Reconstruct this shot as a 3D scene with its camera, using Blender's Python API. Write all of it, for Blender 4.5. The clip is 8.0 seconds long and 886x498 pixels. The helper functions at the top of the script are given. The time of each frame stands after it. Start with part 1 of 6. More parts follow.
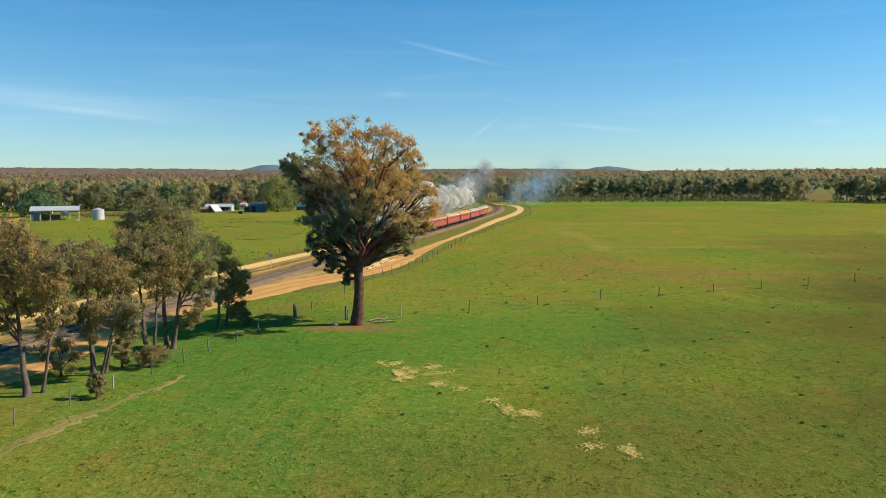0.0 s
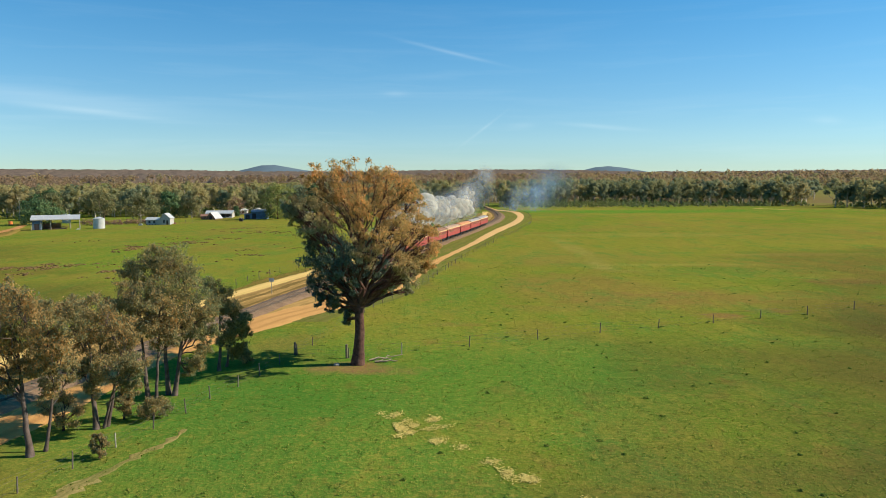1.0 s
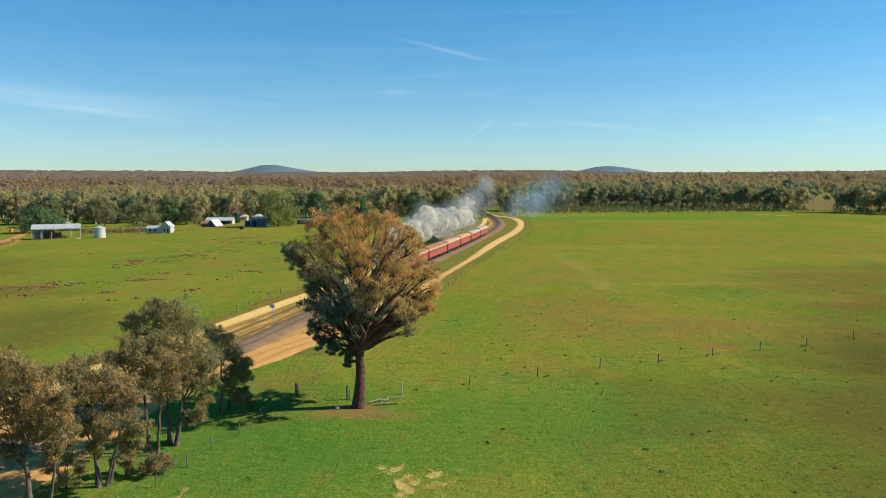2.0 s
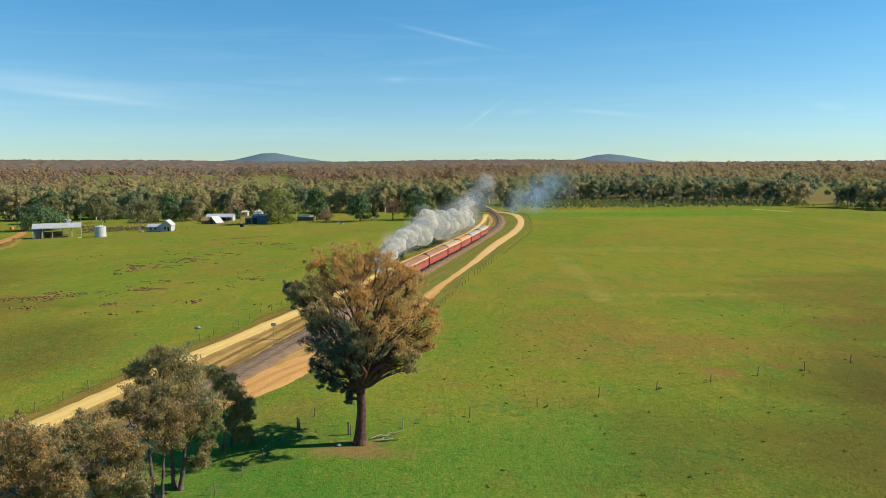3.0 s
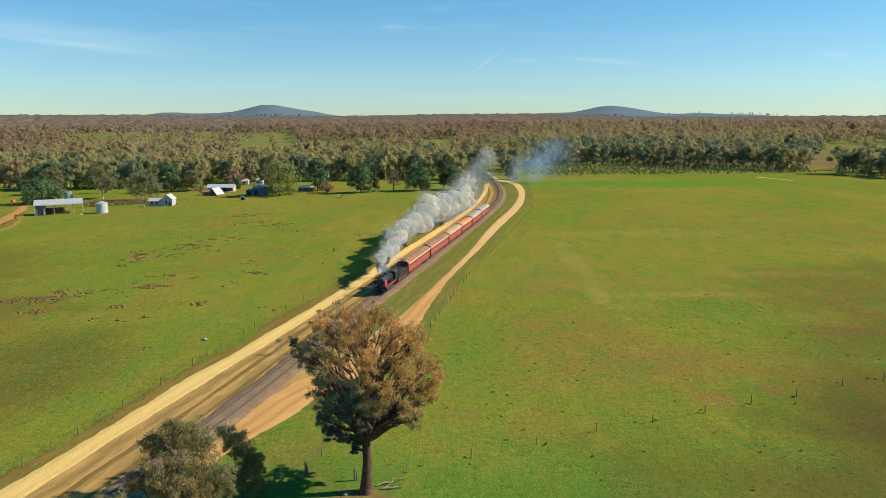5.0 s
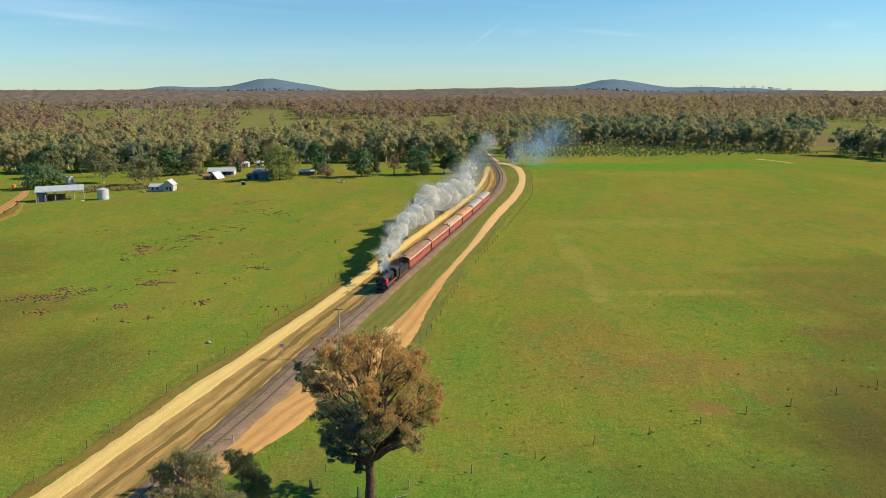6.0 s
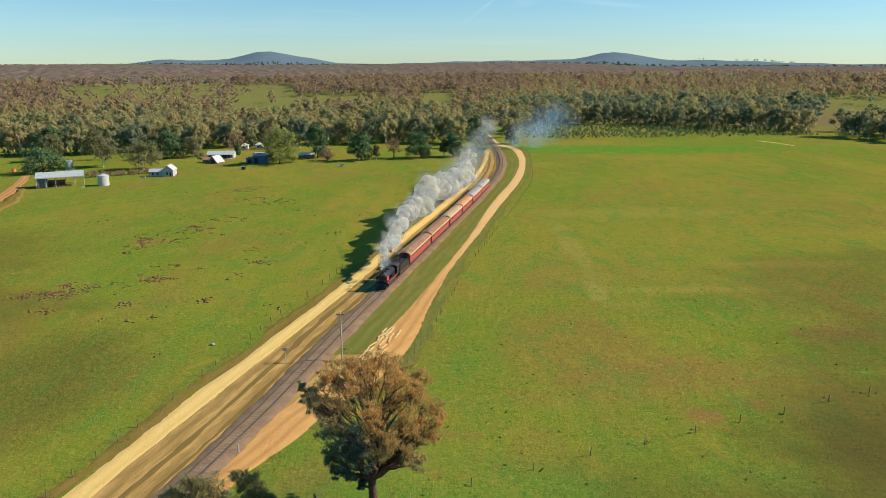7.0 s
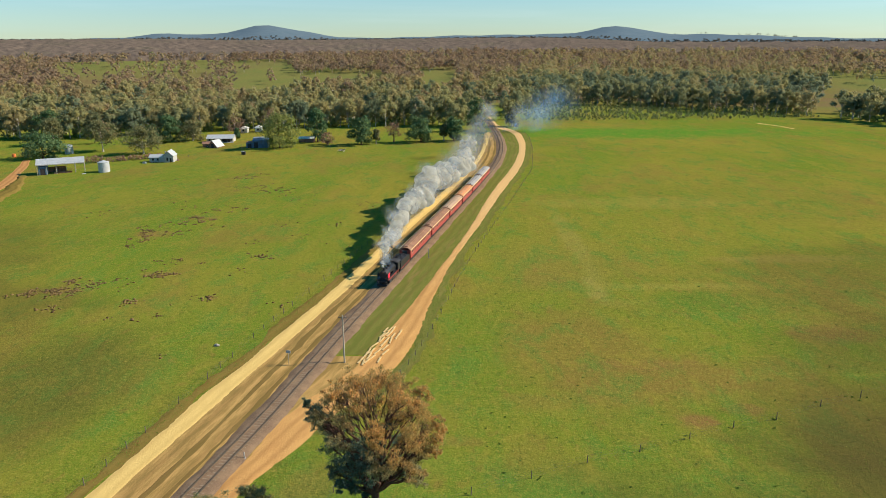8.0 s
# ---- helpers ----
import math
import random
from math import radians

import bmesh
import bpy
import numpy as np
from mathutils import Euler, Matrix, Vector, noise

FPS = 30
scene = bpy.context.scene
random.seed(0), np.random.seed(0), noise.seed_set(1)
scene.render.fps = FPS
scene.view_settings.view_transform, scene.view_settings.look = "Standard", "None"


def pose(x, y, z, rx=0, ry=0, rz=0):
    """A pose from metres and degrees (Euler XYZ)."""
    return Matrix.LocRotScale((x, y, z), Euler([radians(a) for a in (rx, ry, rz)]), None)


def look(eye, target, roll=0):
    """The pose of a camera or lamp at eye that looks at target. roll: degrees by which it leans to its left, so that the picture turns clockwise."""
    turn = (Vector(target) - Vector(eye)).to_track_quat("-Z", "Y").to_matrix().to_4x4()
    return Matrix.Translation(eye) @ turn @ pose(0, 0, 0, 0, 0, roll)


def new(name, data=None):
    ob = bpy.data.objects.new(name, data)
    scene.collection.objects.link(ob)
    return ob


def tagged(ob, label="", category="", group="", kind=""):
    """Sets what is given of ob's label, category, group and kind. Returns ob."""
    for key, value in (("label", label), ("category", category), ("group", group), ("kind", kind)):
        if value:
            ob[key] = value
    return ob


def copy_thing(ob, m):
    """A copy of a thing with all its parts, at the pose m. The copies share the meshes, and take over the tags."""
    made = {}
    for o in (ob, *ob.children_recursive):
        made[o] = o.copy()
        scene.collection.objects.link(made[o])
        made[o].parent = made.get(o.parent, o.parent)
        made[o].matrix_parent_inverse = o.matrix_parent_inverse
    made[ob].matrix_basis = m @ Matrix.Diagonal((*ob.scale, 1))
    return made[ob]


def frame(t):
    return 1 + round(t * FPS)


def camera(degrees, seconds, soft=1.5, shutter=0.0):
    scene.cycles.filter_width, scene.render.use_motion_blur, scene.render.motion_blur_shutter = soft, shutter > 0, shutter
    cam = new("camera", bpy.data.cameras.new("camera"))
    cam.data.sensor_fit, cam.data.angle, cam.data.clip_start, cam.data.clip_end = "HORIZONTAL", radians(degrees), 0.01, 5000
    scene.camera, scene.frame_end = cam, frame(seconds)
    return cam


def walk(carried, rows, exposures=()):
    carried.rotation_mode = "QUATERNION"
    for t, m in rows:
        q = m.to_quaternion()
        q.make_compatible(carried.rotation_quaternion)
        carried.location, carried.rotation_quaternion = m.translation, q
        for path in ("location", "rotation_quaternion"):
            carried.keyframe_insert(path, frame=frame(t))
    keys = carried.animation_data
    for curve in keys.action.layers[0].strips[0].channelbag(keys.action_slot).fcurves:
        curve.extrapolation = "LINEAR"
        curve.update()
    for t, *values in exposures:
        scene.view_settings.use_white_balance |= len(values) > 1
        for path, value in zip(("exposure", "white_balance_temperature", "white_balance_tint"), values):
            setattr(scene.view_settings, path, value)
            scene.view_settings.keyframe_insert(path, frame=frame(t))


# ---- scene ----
EXPOSURE = 1.5
KELVIN = 6500
TINT = 10
SKY = 0.0645
SUN = 2.45
CLOUD = (5.0, 5.8, 6.0, 1)

# The camera rises straight up from about 14 m to 54 m and tips down on the way.
cam = camera(63.35, 8.0, soft=0.9)
PATH = [
    (0.0, pose(0.000, 0.000, 13.47, 84.838, 0.170, -0.116)),
    (0.5, pose(0.007, 0.068, 15.40, 84.807, 0.181, -0.111)),
    (1.0, pose(0.006, 0.104, 17.43, 84.786, 0.211, -0.099)),
    (1.5, pose(-0.004, 0.194, 19.51, 84.766, 0.211, -0.104)),
    (2.0, pose(0.011, 0.243, 21.75, 84.703, 0.230, -0.084)),
    (3.5, pose(0.032, 0.291, 29.492, 82.845, 0.237, -0.053)),
    (4.0, pose(0.030, 0.341, 32.212, 81.862, 0.247, -0.041)),
    (4.5, pose(-0.074, 0.373, 34.889, 80.829, 0.261, -0.048)),
    (6.0, pose(-0.173, 0.283, 43.057, 77.707, 0.295, -0.009)),
    (6.5, pose(-0.236, 0.230, 45.798, 76.642, 0.303, -0.029)),
    (7.0, pose(-0.231, 0.251, 48.513, 75.603, 0.303, -0.028)),
    (7.5, pose(-0.331, 0.219, 51.018, 74.609, 0.301, -0.040)),
    (8.0, pose(-0.333, 0.012, 53.718, 73.607, 0.291, -0.045)),
]
walk(cam, PATH, exposures=[(0.0, EXPOSURE, KELVIN, TINT), (8.0, EXPOSURE, KELVIN, TINT)])

# ---- world and sun ----
SUN_EL, SUN_AZ = radians(34), radians(6)      # azimuth counted from +X towards +Y
SUN_DIR = Vector((math.cos(SUN_EL) * math.cos(SUN_AZ), math.cos(SUN_EL) * math.sin(SUN_AZ), math.sin(SUN_EL)))
world = bpy.data.worlds.new("sky")
scene.world = world
world.use_nodes = True
wn, wl = world.node_tree.nodes, world.node_tree.links
wn.clear()
sky = wn.new("ShaderNodeTexSky")
sky.sky_type, sky.sun_disc = "NISHITA", False
sky.sun_elevation, sky.sun_rotation = SUN_EL, math.pi / 2 - SUN_AZ
sky.altitude, sky.air_density, sky.dust_density, sky.ozone_density = 200, 1.0, 0.0, 3.2
w_co = wn.new("ShaderNodeTexCoord")


def w_math(op, a, b=None):
    n = wn.new("ShaderNodeMath")
    n.operation = op
    for i, v in enumerate((a, b)):
        if v is None:
            continue
        if isinstance(v, (int, float)):
            n.inputs[i].default_value = v
        else:
            wl.new(v, n.inputs[i])
    return n.outputs[0]


# thin cirrus: noise drawn out along the horizon, and a few streaks and vapour trails
w_map = wn.new("ShaderNodeMapping")
w_map.inputs["Scale"].default_value = (1.6, 1.6, 22)
wl.new(w_co.outputs["Generated"], w_map.inputs["Vector"])
w_noise = wn.new("ShaderNodeTexNoise")
w_noise.inputs["Scale"].default_value, w_noise.inputs["Detail"].default_value = 2.2, 7
w_noise.inputs["Roughness"].default_value, w_noise.inputs["Distortion"].default_value = 0.6, 0.5
wl.new(w_map.outputs[0], w_noise.inputs["Vector"])
w_ramp = wn.new("ShaderNodeMapRange")
w_ramp.inputs["From Min"].default_value, w_ramp.inputs["From Max"].default_value = 0.5, 0.85
wl.new(w_noise.outputs["Fac"], w_ramp.inputs["Value"])
w_sep = wn.new("ShaderNodeSeparateXYZ")
wl.new(w_co.outputs["Generated"], w_sep.inputs[0])
az = w_math("ARCTAN2", w_sep.outputs[0], w_sep.outputs[1])
el = w_math("ARCSINE", w_sep.outputs[2])
streaks = None
# azimuth, elevation, slope, half length, half width (degrees), strength
for s_az, s_el, slope, s_len, s_wid, s_str in ((0.7, 10.1, -0.24, 3.6, 0.15, 0.16), (3.2, 4.2, 0.75, 1.5, 0.14, 0.12),
                                               (-28, 5.9, -0.07, 9.0, 0.7, 0.2), (-26, 5.2, -0.09, 5.0, 0.25, 0.2), (12.5, 4.3, -0.1, 3.0, 0.18, 0.16),
                                               (-3.6, 7.0, 0.0, 1.0, 0.22, 0.1), (28, 4.3, -0.1, 1.0, 0.3, 0.12), (6.4, 4.5, 0.05, 1.0, 0.25, 0.1)):
    da = w_math("SUBTRACT", az, radians(s_az))
    de = w_math("SUBTRACT", w_math("SUBTRACT", el, radians(s_el)), w_math("MULTIPLY", da, slope))
    d2 = w_math("ADD", w_math("POWER", w_math("ABSOLUTE", w_math("DIVIDE", da, radians(s_len))), 2.0),
                w_math("POWER", w_math("ABSOLUTE", w_math("DIVIDE", de, radians(s_wid))), 2.0))
    m = w_math("MULTIPLY", w_math("POWER", 2.718, w_math("MULTIPLY", d2, -1.2)), s_str)
    streaks = m if streaks is None else w_math("ADD", streaks, m)
low = wn.new("ShaderNodeMapRange")
low.inputs["From Min"].default_value, low.inputs["From Max"].default_value = 0.34, 0.02
wl.new(w_sep.outputs[2], low.inputs["Value"])
cirrus = w_math("ADD", w_math("MULTIPLY", w_math("MULTIPLY", w_ramp.outputs[0], low.outputs[0]), 0.12),
                w_math("MULTIPLY", streaks, w_math("ADD", w_math("MULTIPLY", w_noise.outputs["Fac"], 1.2), 0.2)))
w_mix = wn.new("ShaderNodeMix")
w_mix.data_type = "RGBA"
wl.new(cirrus, w_mix.inputs["Factor"])
w_hue = wn.new("ShaderNodeHueSaturation")
w_hue.inputs["Saturation"].default_value = 1.4
wl.new(sky.outputs[0], w_hue.inputs["Color"])
w_gam = wn.new("ShaderNodeGamma")
w_gam.inputs["Gamma"].default_value = 0.78
wl.new(w_hue.outputs[0], w_gam.inputs["Color"])
w_tint = wn.new("ShaderNodeMix")
w_tint.data_type, w_tint.blend_type = "RGBA", "MULTIPLY"
w_tint.inputs["Factor"].default_value = 1.0
w_cool = wn.new("ShaderNodeMix")
w_cool.data_type = "RGBA"
w_cool.inputs["A"].default_value, w_cool.inputs["B"].default_value = (0.65, 0.845, 1.0, 1), (0.78, 0.975, 1.05, 1)
wl.new(w_math("MINIMUM", w_math("MAXIMUM", w_math("DIVIDE", el, radians(9)), 0.0), 1.0), w_cool.inputs["Factor"])
wl.new(w_cool.outputs["Result"], w_tint.inputs["B"])
wl.new(w_gam.outputs[0], w_tint.inputs["A"])
wl.new(w_tint.outputs["Result"], w_mix.inputs["A"])
w_mix.inputs["B"].default_value = CLOUD
w_bg = wn.new("ShaderNodeBackground")
w_bg.inputs["Strength"].default_value = SKY
wl.new(w_mix.outputs["Result"], w_bg.inputs["Color"])
w_out = wn.new("ShaderNodeOutputWorld")
wl.new(w_bg.outputs[0], w_out.inputs["Surface"])

sun = new("sun", bpy.data.lights.new("sun", "SUN"))
sun.data.energy, sun.data.angle, sun.data.color = SUN, radians(0.53), (1.0, 0.9, 0.74)
sun.matrix_world = look(SUN_DIR * 100, (0, 0, 0))

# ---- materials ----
# Gain on every base colour, standing in for missing fill light in shade.
ALBEDO_LIFT = 1.5


class Mat:
    """A node material with a Principled shader and short ways to add textures."""

    def __init__(self, name, rough=0.85, metal=0.0):
        self.m = bpy.data.materials.new(name)
        self.m.use_nodes = True
        self.n, self.l = self.m.node_tree.nodes, self.m.node_tree.links
        self.n.clear()
        self.out = self.n.new("ShaderNodeOutputMaterial")
        self.p = self.n.new("ShaderNodeBsdfPrincipled")
        self.p.inputs["Roughness"].default_value, self.p.inputs["Metallic"].default_value = rough, metal
        self.p.inputs["Specular IOR Level"].default_value = 0.25
        self.l.new(self.p.outputs[0], self.out.inputs["Surface"])
        self.geo = self.n.new("ShaderNodeNewGeometry")
        self.co = self.n.new("ShaderNodeTexCoord")

    def put(self, socket, v):
        if hasattr(v, "is_linked"):
            self.l.new(v, socket)
        else:
            socket.default_value = v

    def pos(self, scale=(1, 1, 1), kind="world", turn=0.0):
        src = {"world": self.geo.outputs["Position"], "object": self.co.outputs["Object"], "uv": self.co.outputs["UV"]}[kind]
        mp = self.n.new("ShaderNodeMapping")
        mp.inputs["Scale"].default_value = scale
        mp.inputs["Rotation"].default_value = (0, 0, radians(turn))
        self.l.new(src, mp.inputs["Vector"])
        return mp.outputs[0]

    def noise(self, scale, vec=None, detail=4, rough=0.55, distort=0.0):
        t = self.n.new("ShaderNodeTexNoise")
        t.inputs["Scale"].default_value, t.inputs["Detail"].default_value = scale, detail
        t.inputs["Roughness"].default_value, t.inputs["Distortion"].default_value = rough, distort
        self.l.new(vec or self.geo.outputs["Position"], t.inputs["Vector"])
        return t.outputs["Fac"]

    def cells(self, scale, vec=None):
        t = self.n.new("ShaderNodeTexVoronoi")
        t.inputs["Scale"].default_value = scale
        self.l.new(vec or self.geo.outputs["Position"], t.inputs["Vector"])
        return t

    def span(self, v, a, b, c=0.0, d=1.0):
        t = self.n.new("ShaderNodeMapRange")
        for key, val in (("From Min", a), ("From Max", b), ("To Min", c), ("To Max", d)):
            t.inputs[key].default_value = val
        self.l.new(v, t.inputs["Value"])
        return t.outputs[0]

    def math(self, op, a, b=0.0):
        t = self.n.new("ShaderNodeMath")
        t.operation = op
        self.put(t.inputs[0], a)
        self.put(t.inputs[1], b)
        return t.outputs[0]

    def mix(self, f, a, b, blend="MIX"):
        t = self.n.new("ShaderNodeMix")
        t.data_type, t.blend_type = "RGBA", blend
        self.put(t.inputs["Factor"], f)
        for key, v in (("A", a), ("B", b)):
            self.put(t.inputs[key], (*v, 1) if isinstance(v, tuple) else v)
        return t.outputs["Result"]

    def spot(self, x, y, rx, ry, rag=0.35, scale=0.25):
        """1 inside a ragged patch of ground round (x, y), 0 outside."""
        sep = self.n.new("ShaderNodeSeparateXYZ")
        self.l.new(self.geo.outputs["Position"], sep.inputs[0])
        dx = self.math("DIVIDE", self.math("SUBTRACT", sep.outputs[0], x), rx)
        dy = self.math("DIVIDE", self.math("SUBTRACT", sep.outputs[1], y), ry)
        r = self.math("SQRT", self.math("ADD", self.math("MULTIPLY", dx, dx), self.math("MULTIPLY", dy, dy)))
        r = self.math("ADD", r, self.math("MULTIPLY", self.math("SUBTRACT", self.noise(scale, detail=5, rough=0.65), 0.5), rag * 4))
        return self.span(r, 1.1, 0.5)

    def lifted(self, colour):
        """Brightens every base colour, so that shade looks lighter under a weakened sun."""
        return self.mix(1.0, colour, (ALBEDO_LIFT, ALBEDO_LIFT, ALBEDO_LIFT * 1.02), "MULTIPLY")

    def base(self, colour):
        self.put(self.p.inputs["Base Color"], self.lifted(colour))
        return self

    def bump(self, height, strength=0.4, dist=0.05):
        b = self.n.new("ShaderNodeBump")
        b.inputs["Strength"].default_value, b.inputs["Distance"].default_value = strength, dist
        self.l.new(height, b.inputs["Height"])
        self.l.new(b.outputs[0], self.p.inputs["Normal"])
        return self

    def thin(self, colour, f):
        """Lets part of the light through, as a leaf does."""
        tr = self.n.new("ShaderNodeBsdfTranslucent")
        self.put(tr.inputs["Color"], self.lifted(colour))
        mx = self.n.new("ShaderNodeMixShader")
        mx.inputs[0].default_value = f
        self.l.new(self.p.outputs[0], mx.inputs[1])
        self.l.new(tr.outputs[0], mx.inputs[2])
        self.l.new(mx.outputs[0], self.out.inputs["Surface"])
        return self


def plain(name, colour, rough=0.7, metal=0.0, vary=0.25, scale=3.0, bump=0.0, dirt=None):
    """Paint, wood, tin and the like: a colour that wavers at two scales, with optional dirt."""
    m = Mat(name, rough, metal)
    v = m.pos(kind="object")
    dark = tuple(c * (1 - vary) for c in colour)
    light = tuple(min(1, c * (1 + vary * 0.6)) for c in colour)
    c = m.mix(m.span(m.noise(scale, v), 0.3, 0.7), dark, light)
    c = m.mix(m.span(m.noise(scale * 9, v), 0.35, 0.75, 0, 0.5), c, dark)
    if dirt:
        c = m.mix(m.span(m.noise(scale * 0.7, v, 6, 0.7), 0.5, 0.8), c, dirt)
    m.base(c)
    if bump:
        m.bump(m.noise(scale * 12, v), 0.5, bump)
    return m.m


def leaf_mat(name, a, b, c, thin=0.25, warm=0.5, deep=None, shade_tint=None):
    """Foliage: each leaf takes a tone between a and b, and clumps lean to c."""
    m = Mat(name, 0.75)
    m.p.inputs["Specular IOR Level"].default_value = 0.12
    rnd = m.geo.outputs["Random Per Island"]
    col = m.mix(rnd, a, b)
    clump = m.span(m.noise(0.32, m.pos(kind="object"), 3), 0.62 - warm * 0.35, 0.75 - warm * 0.2)
    col = m.mix(m.math("MULTIPLY", clump, m.span(rnd, 0.15, 0.9)), col, c)
    if deep:
        col = m.mix(m.span(m.noise(0.055, m.pos(kind="object"), 2), 0.48, 0.62, 0, 0.8), col, deep)
    if shade_tint:
        # bronze new growth at the top; grey-green painted low and left as shade
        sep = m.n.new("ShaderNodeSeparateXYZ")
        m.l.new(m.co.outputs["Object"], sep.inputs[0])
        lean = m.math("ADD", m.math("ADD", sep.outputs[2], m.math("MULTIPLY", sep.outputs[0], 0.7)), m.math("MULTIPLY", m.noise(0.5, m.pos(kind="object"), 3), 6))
        col = m.mix(m.math("MULTIPLY", m.span(lean, 18.0, 12.5), m.span(rnd, -0.2, 0.6)), col, shade_tint)
    m.base(col)
    m.thin(col, thin)
    return m.m


def woods_mat(name, hue):
    """Gum woods: every tree has one hue between blue-green, olive, tan and rust; its leaves waver about it."""
    m = Mat(name, 0.8)
    m.p.inputs["Specular IOR Level"].default_value = 0.1
    if hue:
        at = m.n.new("ShaderNodeAttribute")
        at.attribute_name = hue
        tone = at.outputs["Fac"]
    else:
        info = m.n.new("ShaderNodeObjectInfo")
        tone = m.span(info.outputs["Random"], 0.0, 1.0, 0.0, 0.5)
    tone = m.math("ADD", tone, m.span(m.noise(0.25, detail=3), 0.3, 0.7, -0.1, 0.1))
    col = m.mix(m.span(tone, 0.0, 0.3), (0.13, 0.165, 0.095), (0.265, 0.245, 0.095))
    col = m.mix(m.span(tone, 0.3, 0.6), col, (0.295, 0.228, 0.098))
    col = m.mix(m.span(tone, 0.55, 0.95), col, (0.235, 0.16, 0.1))
    rnd = m.geo.outputs["Random Per Island"]
    col = m.mix(m.span(rnd, 0.0, 1.0, 0.0, 0.14), col, (0.3, 0.25, 0.125))
    m.base(col)
    m.thin(col, 0.5)
    # sprays of small leaves scatter light as a soft crown does, not as flat blades
    soft = m.n.new("ShaderNodeVectorMath")
    soft.operation = "MULTIPLY_ADD"
    soft.inputs[1].default_value, soft.inputs[2].default_value = (0.55, 0.55, 0.55), (0.12, -0.2, 0.6)
    unit = m.n.new("ShaderNodeVectorMath")
    unit.operation = "NORMALIZE"
    m.l.new(m.geo.outputs["Normal"], soft.inputs[0])
    m.l.new(soft.outputs[0], unit.inputs[0])
    m.l.new(unit.outputs[0], m.p.inputs["Normal"])
    return m.m


def canopy_mat():
    """Bush a mile off: rust, tan and dull green crowns run together."""
    m = Mat("distant_canopy", 1.0)
    m.p.inputs["Specular IOR Level"].default_value = 0.0
    col = m.mix(m.span(m.noise(0.09, detail=4, rough=0.7), 0.35, 0.65), (0.085, 0.066, 0.05), (0.118, 0.088, 0.065))
    col = m.mix(m.span(m.noise(0.012, detail=4), 0.5, 0.68, 0, 0.6), col, (0.092, 0.078, 0.05))
    m.base(col)
    m.bump(m.noise(0.22, detail=5, rough=0.75), 0.35, 2.0)
    return m.m


def paddock_mat():
    m = Mat("pasture", 1.0)
    m.p.inputs["Specular IOR Level"].default_value = 0.0
    lush, olive, brown, russet = (0.092, 0.145, 0.013), (0.17, 0.156, 0.02), (0.155, 0.112, 0.024), (0.17, 0.1, 0.03)
    vivid, dusk, straw, weed = (0.05, 0.145, 0.02), (0.098, 0.08, 0.02), (0.3, 0.25, 0.07), (0.035, 0.065, 0.012)
    deep = (1, 0.55, 1)
    col = m.mix(m.span(m.noise(0.014, m.pos(deep), 6, 0.6, 0.6), 0.42, 0.6), lush, olive)
    col = m.mix(m.span(m.noise(0.045, m.pos(deep, turn=25), 6, 0.65, 0.5), 0.48, 0.64, 0, 0.75), col, brown)
    # long faint passes of the drill, running away to the north
    rows = m.noise(1.0, m.pos((0.3, 0.012, 1), turn=-8), 4, 0.6)
    col = m.mix(m.span(rows, 0.48, 0.7, 0, 0.35), col, olive)
    # x, y, half sizes, colour, strength: greener, tired, trodden and strawy ground
    for x, y, rx, ry, c, f in ((-2, 65, 30, 18, (0.06, 0.165, 0.019), 0.62), (-22, 57, 10, 18, (0.05, 0.15, 0.022), 0.7), (-12, 44, 18, 17, (0.062, 0.145, 0.018), 0.65), (110, 414, 120, 26, (0.05, 0.165, 0.014), 1.0), (6, 118, 9, 34, lush, 0.7), (14, 200, 7, 60, lush, 0.6),
                               (24, 120, 16, 20, brown, 0.75), (40, 106, 20, 10, (0.165, 0.11, 0.026), 0.8), (30, 172, 22, 22, (0.15, 0.125, 0.026), 0.6), (80, 150, 34, 22, brown, 0.7), (60, 200, 70, 40, olive, 0.6), (120, 240, 60, 40, brown, 0.3),
                               (-62, 110, 16, 26, (0.075, 0.1, 0.014), 0.6), (-115, 165, 24, 20, (0.085, 0.1, 0.015), 0.6),
                               (58, 141, 16, 8, (0.07, 0.13, 0.016), 0.75), (36.8, 93.3, 3.4, 2.2, russet, 1.0), (45, 96.5, 3.5, 2, russet, 0.7), (73, 125, 9, 6, russet, 0.75), (14, 99, 7, 4, russet, 0.35), (31, 112, 12, 3, russet, 0.5),
                               (33, 149, 2.4, 9, straw, 0.3), (38, 142, 7, 3, (0.21, 0.2, 0.045), 0.15), (35, 190, 3, 40, (0.2, 0.18, 0.04), 0.5), (52, 152, 20, 3, (0.21, 0.19, 0.035), 0.5), (84, 172, 22, 4, (0.22, 0.16, 0.04), 0.5), (60, 235, 40, 10, (0.22, 0.19, 0.035), 0.4),
                               (-17, 73, 6, 11, (0.12, 0.115, 0.024), 0.8), (-8, 66.8, 5.5, 2.6, (0.22, 0.105, 0.05), 1.0), (1.5, 88, 4, 1.6, brown, 0.7),
                               (-84, 200, 5.5, 5, russet, 0.9), (-69, 162.5, 4.5, 2.2, russet, 0.7), (-87, 151, 8, 2.4, russet, 0.75), (-77, 219, 7, 3, russet, 0.6), (-80, 288, 10, 4, russet, 0.5), (-50.5, 146, 1.6, 1.4, russet, 0.7)):
        col = m.mix(m.math("MULTIPLY", m.spot(x, y, rx, ry, 0.5, max(0.05, 2.2 / (rx + ry))), f), col, c)
    col = m.mix(m.span(m.noise(0.13, m.pos(deep), 6, 0.7, 0.4), 0.5, 0.63, 0, 0.6), col, vivid)
